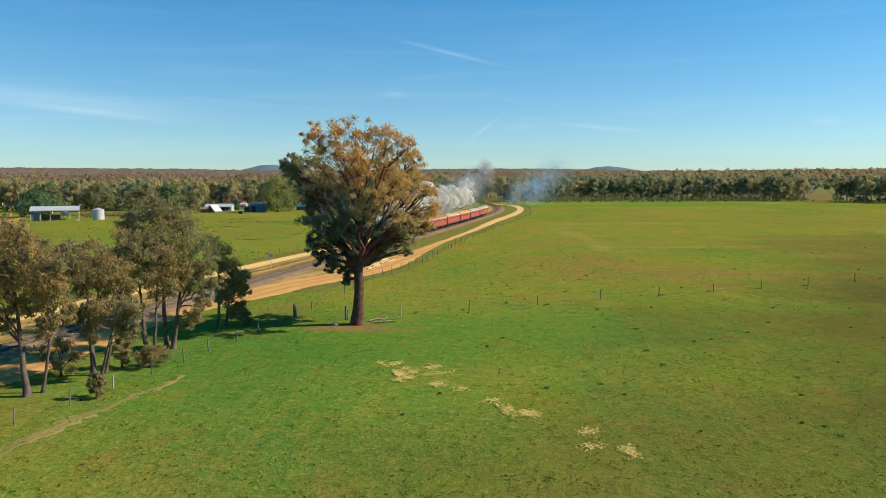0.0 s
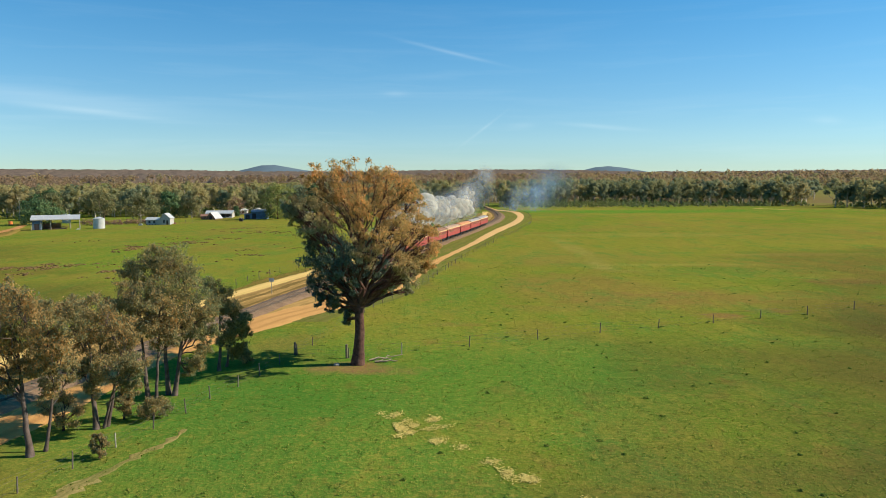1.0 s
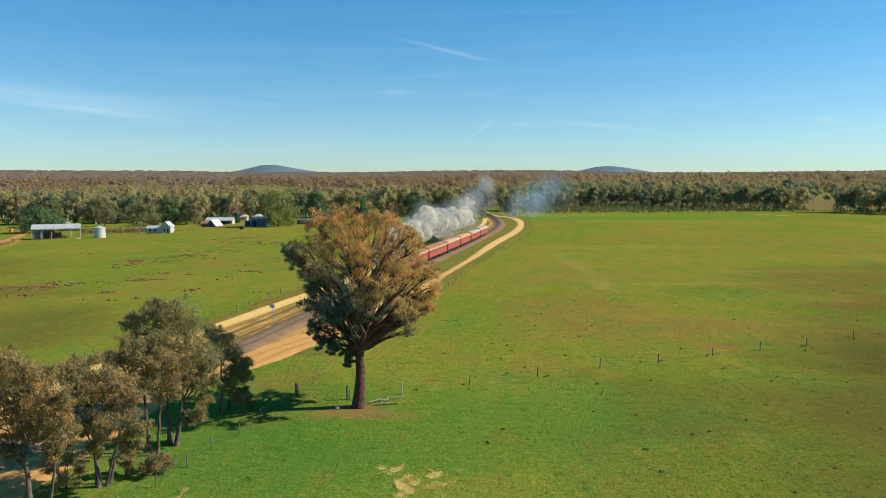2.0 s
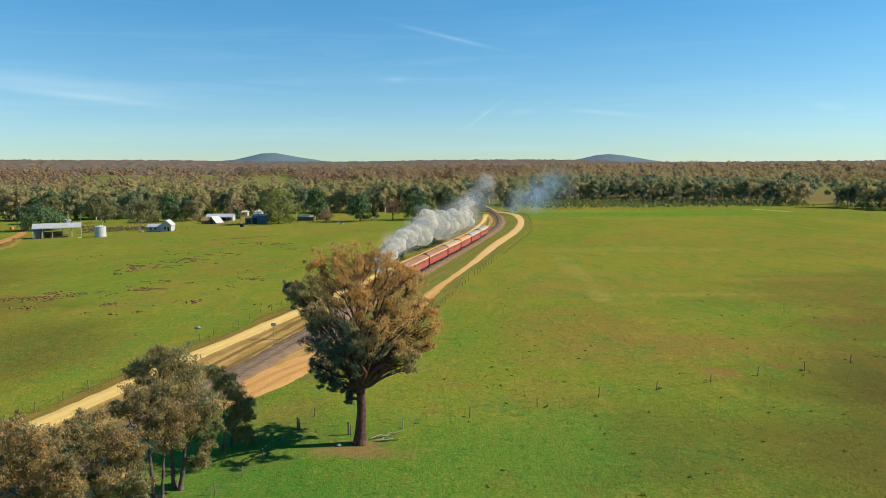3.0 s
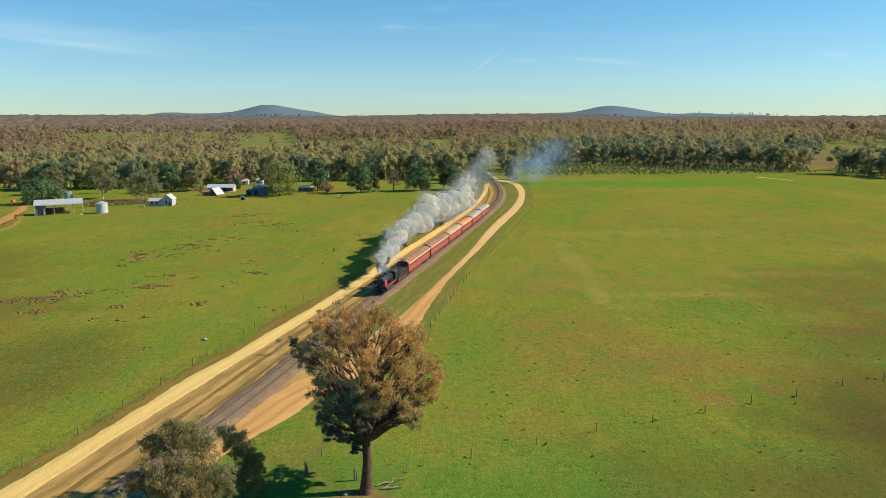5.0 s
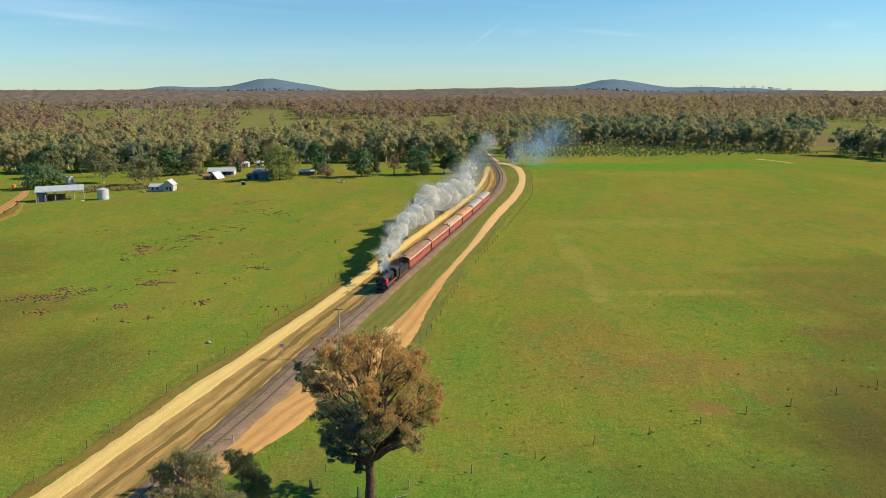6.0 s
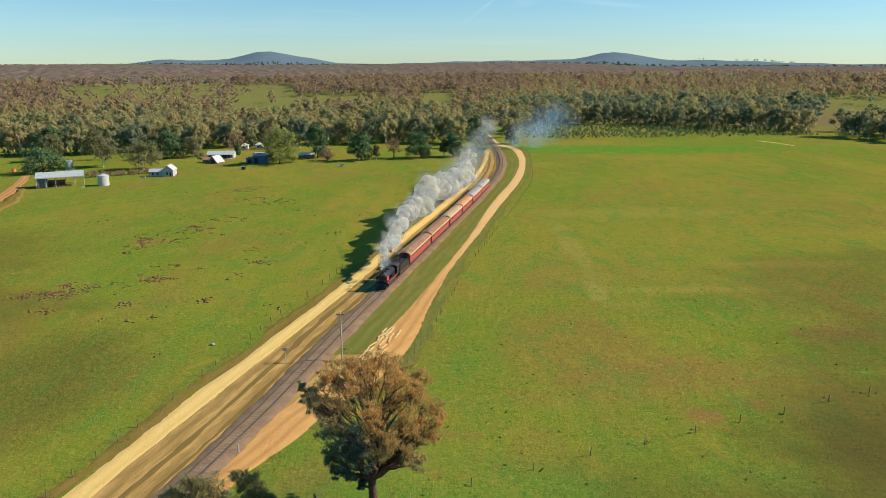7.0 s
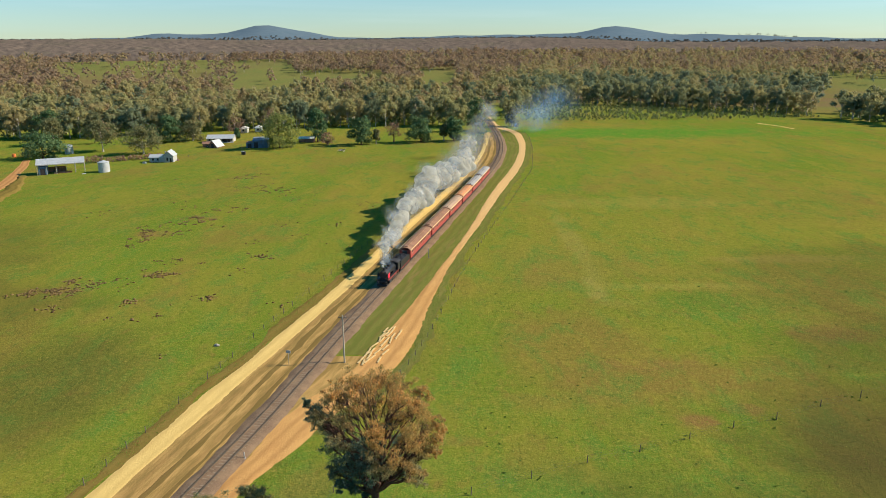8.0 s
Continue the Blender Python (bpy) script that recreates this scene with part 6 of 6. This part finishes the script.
def gable_walls(bm, x0, x1, y0, y1, z1, z2):
    ym = (y0 + y1) / 2
    a = [bm.verts.new((x, y, z)) for x in (x0, x1) for y, z in ((y0, 0), (y1, 0), (y1, z1), (ym, z2), (y0, z1))]
    bm.faces.new(a[:5])
    bm.faces.new(a[5:][::-1])
    for i in range(5):
        j = (i + 1) % 5
        bm.faces.new((a[i], a[j], a[5 + j], a[5 + i]))
    return bm


def opening(parent, name, x0, x1, y, z0, z1, trim=WHITE_PAINT, fill=GLASS):
    w = part(name, boxes((x0 - 0.08, x1 + 0.08, y - 0.05, y + 0.02, z0 - 0.08, z1 + 0.08)), trim, parent)
    part("pane" if fill is GLASS else "panel", boxes((x0, x1, y - 0.07, y - 0.03, z0, z1)), fill, w)
    return w


def at(x, y, turn=0.0):
    return pose(x, y, land1(x, y), 0, 0, turn)


def ribs(bm, x0, x1, y0, y1, z0, z1, n):
    """The standing ribs of roof sheets, from one eave to the other."""
    for k in range(n + 1):
        x = x0 + (x1 - x0) * k / n
        v = [bm.verts.new(p) for p in ((x - 0.04, y0, z0 + 0.01), (x + 0.04, y0, z0 + 0.01), (x + 0.04, y1, z1 + 0.01), (x - 0.04, y1, z1 + 0.01), (x, y0, z0 + 0.06), (x, y1, z1 + 0.06))]
        bm.faces.new((v[0], v[4], v[5], v[3]))
        bm.faces.new((v[4], v[1], v[2], v[5]))
    return bm


shed = thing("open_shed", at(-165.5, 308.0, 25), "long open farm shed with pale tin roof on tall posts", "shed")
bm = bmesh.new()
m_r = [bm.verts.new(p) for p in ((-9.4, -3.4, 4.3), (9.4, -3.4, 4.3), (9.4, 3.6, 5.9), (-9.4, 3.6, 5.9), (-9.4, -3.4, 4.42), (9.4, -3.4, 4.42), (9.4, 3.6, 6.02), (-9.4, 3.6, 6.02))]
for q in ((0, 1, 2, 3), (7, 6, 5, 4), (0, 4, 5, 1), (1, 5, 6, 2), (2, 6, 7, 3), (3, 7, 4, 0)):
    bm.faces.new([m_r[i] for i in q])
sr = part("roof", bm, TIN, shed)
part("roof_ribs", ribs(bmesh.new(), -9.3, 9.3, -3.4, 3.6, 4.42, 6.02, 20), TIN, sr)
part("fascia", boxes((-9.4, 9.4, -3.46, -3.41, 4.1, 4.42)), WHITE_PAINT, sr, "pale front fascia board")
for k in range(6):
    x = -9.1 + k * 3.64
    if k != 3:
        part("post", rods(((x, -2.9, -0.2), (x, -2.9, 4.4), 0.1), n=8), POST_PALE, shed)
    part("post", rods(((x, 3.2, -0.2), (x, 3.2, 5.8), 0.1), n=8), POST_PALE, shed)
part("bay", boxes((-8.7, -5.2, -2.6, 2.5, 0, 3.5), bevel=0.05), TIN_BLUE, shed, "dark enclosed bay")
part("bay_door", boxes((-7.9, -6.1, -2.68, -2.6, 0, 2.6), bevel=0.01), DARK_GAP, shed)
part("rail", boxes((-5.2, 4.5, 2.6, 2.7, 0.9, 1.05), (-5.2, 4.5, 2.6, 2.7, 0.4, 0.55)), TIN_RUST, shed)
part("back_wall", boxes((-5.2, 1.6, 3.3, 3.38, 0, 2.4)), TIN_RUST, shed, "low rusty back wall")
trough = part("feed_trough", boxes((-3.6, 3.4, -0.4, 0.4, 0, 0.7), bevel=0.05), TIN_RUST)
trough.matrix_world = at(-164.4, 307.2, 25)
tagged(trough, "rusty feed trough under the open shed", "trough")


def tank(x, y, r, hgt, label):
    t = thing("water_tank", at(x, y), label, "water tank", "farm water tanks")
    bm = rods(((0, 0, 0), (0, 0, hgt), r), n=28)
    part("shell", bm, TIN, t)
    part("lid", rods(((0, 0, hgt), (0, 0, hgt + r * 0.35), r * 1.04, 0.15), n=28), TIN, t, "conical tin lid")
    for k in range(5):
        part("hoop", rods(((0, 0, 0.3 + k * (hgt - 0.5) / 4), (0, 0, 0.36 + k * (hgt - 0.5) / 4), r * 1.015), n=28), TIN, t)


tank(-147.0, 308.0, 2.3, 4.3, "white corrugated water tank with conical lid")
tank(-190.2, 364, 2.0, 4.2, "grey water tank behind the shed")

cot = thing("cottage", at(-131.0, 333.5, 4) @ Matrix.Diagonal((0.98, 0.92, 0.94, 1)), "white weatherboard cottage with steep gable end", "cottage")
bm = gable_walls(bmesh.new(), -5.6, 1.2, -2.6, 2.6, 2.5, 3.6)
wing = part("wing", bm, WHITE_PAINT, cot)
part("wing_roof", gable(bmesh.new(), -5.6, 1.2, -2.6, 2.6, 2.5, 3.6), TIN, cot)
bm = gable_walls(bmesh.new(), -3.4, 3.4, -2.3, 2.3, 3.4, 5.6)
bmesh.ops.transform(bm, matrix=pose(3.4, -0.2, 0, 0, 0, 90), verts=bm.verts)
front = part("gable_front", bm, WHITE_PAINT, cot)
bm = gable(bmesh.new(), -3.4, 3.4, -2.3, 2.3, 3.4, 5.6, 0.35)
bmesh.ops.transform(bm, matrix=pose(3.4, -0.2, 0, 0, 0, 90), verts=bm.verts)
part("gable_roof", bm, TIN, cot)
part("chimney", boxes((1.0, 1.5, 0.2, 0.7, 3.0, 5.0), bevel=0.04), WHITE_PAINT, cot)
opening(front, "window", 2.6, 3.4, -3.6, 0.9, 2.4)
opening(front, "door", 4.1, 4.9, -3.6, 0.1, 2.2, WHITE_PAINT, DARK_GAP)
opening(wing, "window", -4.4, -3.5, -2.6, 0.9, 2.0)
opening(wing, "window", -2.2, -1.3, -2.6, 0.9, 2.0)
for k in range(9):
    part("stump", boxes((-5.4 + k * 1.3, -5.1 + k * 1.3, -2.66, -2.62, 0.0, 0.35)), DARK_GAP, wing)

house = thing("farmhouse", at(-123.0, 399, 4), "long low farmhouse with pale tin roof and open verandah", "house")
part("walls", gable_walls(bmesh.new(), -7.0, 7.0, -3.2, 3.6, 2.6, 3.9), WHITE_PAINT, house)
part("roof", gable(bmesh.new(), -7.0, 7.0, -3.2, 3.6, 2.6, 3.9, 0.5), TIN, house)
part("shaded_entry", boxes((1.6, 5.4, -3.3, -3.21, 0.2, 2.3)), DARK_GAP, house, "flat dark panel painted as a shaded verandah entry")
part("verandah", boxes((-7.2, 7.2, -5.6, -3.25, 2.25, 2.36), (-7.2, 7.2, -5.4, -3.3, 0.0, 0.2)), TIN, house)
for k in range(6):
    part("post", boxes((-7.0 + k * 2.78, -6.88 + k * 2.78, -5.5, -5.38, 0.2, 2.26)), WHITE_PAINT, house)
    opening(house, "window", -6.2 + k * 2.35, -5.3 + k * 2.35, -3.22, 0.9, 2.0)
tent = thing("tent_shed", at(-119.6, 377.5, 68), "small steep white tin shed beside the farmhouse", "shed")
part("walls", gable_walls(bmesh.new(), -2.8, 2.8, -2.9, 2.9, 0.8, 3.9), TIN_RUST, tent, "rusty brown gable walls")
part("roof", gable(bmesh.new(), -2.8, 2.8, -2.9, 2.9, 0.8, 3.9), TIN, tent, "pale tin roof slopes")
part("door", boxes((-2.88, -2.81, -0.8, 0.8, 0, 2.0)), DARK_GAP, tent)
rust = thing("rusty_shed", at(-124.5, 380, 10), "rusty lean-to shed beside the farmhouse", "shed")
part("walls", gable_walls(bmesh.new(), -2.6, 2.2, -2.0, 2.0, 1.8, 2.7), TIN_RUST, rust)
part("roof", gable(bmesh.new(), -2.6, 2.2, -2.0, 2.0, 1.8, 2.7), TIN_RUST, rust)
dark = thing("dark_shed", at(-97.8, 375.2, 4) @ Matrix.Diagonal((1, 1, 0.86, 1)), "tall blue-grey tin shed with pale roof", "shed")
part("main_walls", gable_walls(bmesh.new(), -1.1, 6.7, -3.2, 3.2, 4.4, 5.6), TIN_BLUE, dark)
part("main_roof", gable(bmesh.new(), -1.1, 6.7, -3.2, 3.2, 4.4, 5.6, 0.2), TIN_BLUE, dark)
part("roof_sheet", boxes((-1.2, 4.0, -0.5, 3.0, 5.72, 5.8)), TIN, dark, "pale tin sheet over part of the roof")
part("lean_to", boxes((-4.7, -1.15, -2.8, 3.0, 0, 3.2), bevel=0.03), TIN_BLUE, dark)
part("lean_to_roof", boxes((-4.9, -1.12, -3.0, 3.2, 3.22, 3.3)), TIN_RUST, dark)
part("doorway", boxes((-0.6, 1.4, -3.28, -3.21, 0, 3.4)), DARK_GAP, dark)
part("doorway", boxes((-4.0, -2.0, -2.88, -2.81, 0, 2.4)), DARK_GAP, dark)
for k in range(9):
    part("seam", boxes((1.8 + k * 0.55, 1.86 + k * 0.55, -3.25, -3.21, 0, 4.3)), TIN_BLUE, dark)
pens = thing("low_shed", at(-74.5, 392, 0), "low rusty shed behind the willow", "shed")
part("walls", gable_walls(bmesh.new(), -4.2, 4.2, -2.2, 2.2, 2.0, 2.9), TIN_RUST, pens)
part("roof", gable(bmesh.new(), -4.2, 4.2, -2.2, 2.2, 2.0, 2.9), CREAM, pens)
for x, y in ((-121.0, 440), (-113.0, 443)):
    p = thing("hipped_house", at(x, y) @ Matrix.Scale(0.78, 4), "pale hipped roof of a house among the trees", "house", "roofs among the trees")
    part("walls", boxes((-2.6, 2.6, -2.4, 2.4, 0, 3.2), bevel=0.04), CREAM, p)
    bm = bmesh.new()
    bmesh.ops.create_cone(bm, cap_ends=True, segments=4, radius1=4.6, radius2=0.8, depth=1.5, matrix=pose(0, 0, 3.95, 0, 0, 45))
    part("roof", bm, CREAM, p)
    opening(p, "window", -1.2, 0.4, -2.4, 1.0, 2.3)
pump = thing("pump_stand", at(-97.8, 350), "small dark pump engine under a pole", "pump")
part("engine", boxes((-0.9, 0.9, -0.7, 0.7, 0, 1.5), bevel=0.1), SOOT, pump)
part("cover", boxes((-1.1, 0.3, -0.8, 0.8, 1.5, 1.65)), TIN, pump)
part("pole", rods(((-0.6, 0, 0), (-0.6, 0, 5.0), 0.07), n=8), POST_WOOD, pump)
# Drum added in place of an orange bush.
drum = thing("drum", at(-212.6, 354), "orange drum standing in for a bush beside the farm track", "drum")
part("shell", rods(((0, 0, 0), (0, 0, 1.5), 0.9), n=18), ORANGE, drum)
part("rim", rods(((0, 0, 1.5), (0, 0, 1.58), 0.95), n=18), ORANGE, drum)
for k, (x, y, l, w, h, mt) in enumerate(((-138.0, 328.6, 1.8, 0.7, 0.8, TIN), (-124.6, 334.8, 1.0, 0.8, 0.9, TIN_RUST), (-153.8, 303.4, 1.6, 0.6, 0.4, TIN))):
    j = part("farm_scrap", boxes((-l / 2, l / 2, -w / 2, w / 2, 0, h * 0.6), (-l / 4, l / 3, -w / 3, w / 3, h * 0.6, h), bevel=0.05), mt)
    j.matrix_world = at(x, y, 20 * k)
    tagged(j, "small pile of farm scrap in the grass", "scrap")
rng = np.random.default_rng(15)
for k in range(9):
    a = rng.uniform(-1, 1, 2) * (1.6, 0.8)
    b = a + rng.normal(0, 1.6, 2)
    lz = 0.2 + 0.12 * k
    v, f = tube_arrays(bent((a[0] - 50.5, a[1] + 354, 0.3 + lz * 0.6), (b[0] - 50.5, b[1] + 354, 0.3 + lz), rng, 0, 5), np.linspace(0.2, 0.1, 5), 6)
    tagged(part("dead_branch", mesh_from("dead_branch", v, f, BARK_PALE, True), BARK_PALE), "dead branch in a heap on the paddock", "branch", "heap of dead branches")
for k in range(24):
    f = k / 23
    x, y = -166 + 31 * f + rng.uniform(-1, 1), 332 + 13 * f + rng.uniform(-1.5, 1.5)
    tree("dry_shrub", (x, y, land1(x, y)), round_lobes(400 + k, 2.2 if f > 0.2 else 3.2, 3.0, 0.15, 4, 0.32), 0.06, 0.3, LEAF_BARE, BARK, 400 + k, "dry rusty shrub along the yard fence", "shrub", "dry shrubs along the yard fence",
         clumps=4, per=18, size=0.45, slim=0.3)
fence([(-186, 330), (-166, 330), (-133, 344), (-121, 348)], 3.0, "farmyard fence of grey posts behind the tank", 0.07, 1.2, 3, seed=8)
fence([(-110, 362), (-70, 366), (-40, 372), (18, 378)], 4.0, "paddock fence of grey posts below the cypresses", 0.07, 1.2, 3, seed=9)


# ---- loose ground cover ----
def straw_patches():
    rng = np.random.default_rng(21)
    cs = []
    for x, y, rx, ry, n in ((-3.6, 52.9, 0.87, 0.34, 145), (-2.9, 50.2, 0.82, 0.62, 712), (-3.0, 48.6, 0.28, 0.39, 74), (-0.8, 52.1, 0.39, 0.55, 214), (0.2, 50.4, 0.38, 0.21, 60), (-1.1, 49.9, 0.25, 0.20, 60),
                            (-0.2, 47.7, 0.33, 0.56, 155), (1.2, 46.3, 0.41, 0.26, 60), (3.0, 43.7, 0.50, 0.23, 81), (3.7, 42.0, 0.34, 0.36, 139), (5.1, 41.0, 0.52, 0.34, 249), (7.8, 38.1, 0.34, 0.30, 112),
                            (7.5, 35.9, 0.45, 0.16, 60), (9.4, 35.1, 0.29, 0.40, 162)):
        n = int(n * 1.3)
        sub = rng.normal(0, 0.7, (7, 2)) * (rx, ry)
        c = sub[np.minimum(rng.integers(0, 7, n), rng.integers(0, 7, n))] + rng.normal(0, 1, (n, 2)) * (0.2, 0.28)
        cs.append(np.stack([x + c[:, 0], y + c[:, 1], 0.02 + rng.uniform(0, 0.04, n)], 1))
    c = np.concatenate(cs)
    up = np.tile([0, 0, 1.0], (len(c), 1))
    ob = new("scattered_hay", mesh_from("scattered_hay", *leaf_arrays(c, up, 0.27, rng, 0.2, 0.0, 0.2), STRAW))
    tagged(ob, "pale hay strewn in patches over the grass", "hay", kind="stuff")


def tufts():
    """Weeds and grass tufts in the near paddock and on the verges."""
    rng = np.random.default_rng(22)
    n = 8000
    y = 24 + 125 * rng.uniform(0, 1, n) ** 1.35
    x = -24 + rng.uniform(0, 1, n) * (29 + y * 0.72)
    y2 = rng.uniform(60, 240, 900)
    x2 = orange_r(y2) + rng.uniform(0.2, 3.2, 900)
    y3 = rng.uniform(60, 240, 2200)
    x3 = pale_l(y3) - rng.uniform(0.2, 4.2, 2200)
    x, y = np.concatenate([x, x2, x3]), np.concatenate([y, y2, y3])
    keep = ((x > orange_r(y) + 0.2) | (x < pale_l(y) - 0.2)) & (np.hypot((x + 8.4) / 5, (y - 67) / 2.4) > 1)
    x, y = x[keep], y[keep]
    per = 5
    s = np.repeat(rng.uniform(0.3, 1.0, len(x)), per)[:, None]
    n = len(s)
    c = np.repeat(np.stack([x, y, land(x, y) + 0.05], 1), per, axis=0) + rng.normal(0, 0.2, (n, 3)) * (1, 1, 0.08) * s
    v, f = leaf_arrays(c, np.tile([0, 0, 1.0], (n, 1)), 0.13, rng, 0.55, -0.4, 0.45)
    ob = new("grass_tufts", mesh_from("grass_tufts", v, f, GRASS_TUFT))
    tagged(ob, "green and yellowish grass tufts and weeds in the paddock", "grass", kind="stuff")


def clods():
    """Lumps of turned soil and dung on the far paddock."""
    rng = np.random.default_rng(23)
    bm = bmesh.new()
    bmesh.ops.create_icosphere(bm, subdivisions=1, radius=1)
    base = np.array([v.co[:] for v in bm.verts])
    faces = np.array([[v.index for v in f.verts] for f in bm.faces])
    bm.free()
    bits = []
    for x, y, rx, ry, n in ((-77, 213, 9, 5, 130), (-72, 231, 7, 3, 60), (-74, 268, 9, 3, 70), (-46, 176, 4, 2, 50), (-84, 200, 6, 5, 170), (-85, 192, 2.5, 2.5, 20), (-84, 186, 2.5, 2, 20), (-69, 162.5, 4.5, 1.6, 80), (-66, 163, 2, 1.2, 30), (-91, 150, 4, 1.8, 120), (-85, 151, 4, 1.8, 110), (-81, 155, 3.5, 1.5, 50),
                            (-86, 158, 4, 1.2, 50), (-67.3, 144, 2.4, 1.1, 50), (-50.5, 146, 1.6, 1.0, 40), (-77.5, 219, 4, 1.0, 70), (-75, 214, 4, 1.4, 30), (-68, 172, 2.5, 2, 18), (-61, 172, 2, 1, 12), (-82, 140, 4, 2, 30),
                            (-80, 288, 10, 3, 90), (-63, 259, 8, 3, 80), (-70, 200, 45, 70, 230), (-60, 130, 25, 40, 60)):
        sub = rng.normal(0, 0.6, (max(3, n // 7), 2)) * (rx, ry * 1.5) + (x, y)
        c = sub[rng.integers(0, len(sub), n)] + rng.normal(0, 0.42, (n, 2)) * ((1.2, 1.5) if n < 200 else (5, 5))
        for cx, cy in c:
            if cx > float(pale_l(cy)) - 4:
                continue
            s = rng.uniform(0.07, 0.26)
            bits.append((base * (1 + rng.normal(0, 0.2, (len(base), 1))) * (s * 1.5, s * 1.5, s * 0.55) + (cx, cy, land1(cx, cy) + s * 0.25), faces))
    SOIL = plain("dark_soil", (0.13, 0.08, 0.026), 0.95, 0, 0.5, 0.4)
    ob = new("soil_clods", mesh_from("soil_clods", *joined(bits), SOIL))
    tagged(ob, "brown soil clods and dung on the paddock", "soil", kind="stuff")


def weeds():
    """Dark rank clumps of grass and thistle, thickest along the cross fence."""
    rng = np.random.default_rng(24)
    n = 90
    y = 34 + 130 * rng.uniform(0, 1, n)
    x = rng.uniform(-2, 1, n) * 6 + rng.uniform(0, 1, n) * (y * 0.66)
    px, py = np.array([2.9, 10.7, 18.4, 26.0, 33.8, 41.0, 48.1, 56.4, 64, 76]), np.array([75.8, 79.2, 82.6, 85.2, 88.4, 91.3, 93.4, 97.2, 100, 104])
    k = rng.integers(0, len(px), 24)
    fx, fy = px[k] + rng.normal(0, 0.9, 24), py[k] + rng.normal(0, 0.4, 24)
    gx, gy = rng.normal(15, 7, 14), rng.normal(93, 7, 14)
    x, y = np.concatenate([x, fx, gx]), np.concatenate([y, fy, gy])
    keep = (x > orange_r(y) + 2) & (np.hypot((x + 8.4) / 6, (y - 67) / 4) > 1)
    x, y = x[keep], y[keep]
    size = rng.uniform(0.1, 0.32, len(x)) ** 1.2
    per = 34
    s = np.repeat(size, per)[:, None]
    d = rng.normal(0, 1, (len(s), 3))
    d /= np.linalg.norm(d, axis=1, keepdims=True)
    d[:, 2] = np.abs(d[:, 2])
    c = np.repeat(np.stack([x, y, land(x, y) + 0.02], 1), per, axis=0) + d * s * rng.uniform(0.4, 1.1, (len(s), 1)) * (1.25, 1, 0.6)
    ob = new("weed_clumps", mesh_from("weed_clumps", *leaf_arrays(c, d, 0.15, rng, 0.45, -0.6, 0.8), WEED))
    tagged(ob, "dark green weed clumps dotted over the paddock", "weeds", kind="stuff")


WEED = leaf_mat("weed_leaf", (0.06, 0.12, 0.022), (0.12, 0.16, 0.03), (0.16, 0.15, 0.035), 0.5, 0.3)
straw_patches()
tufts()
weeds()
clods()
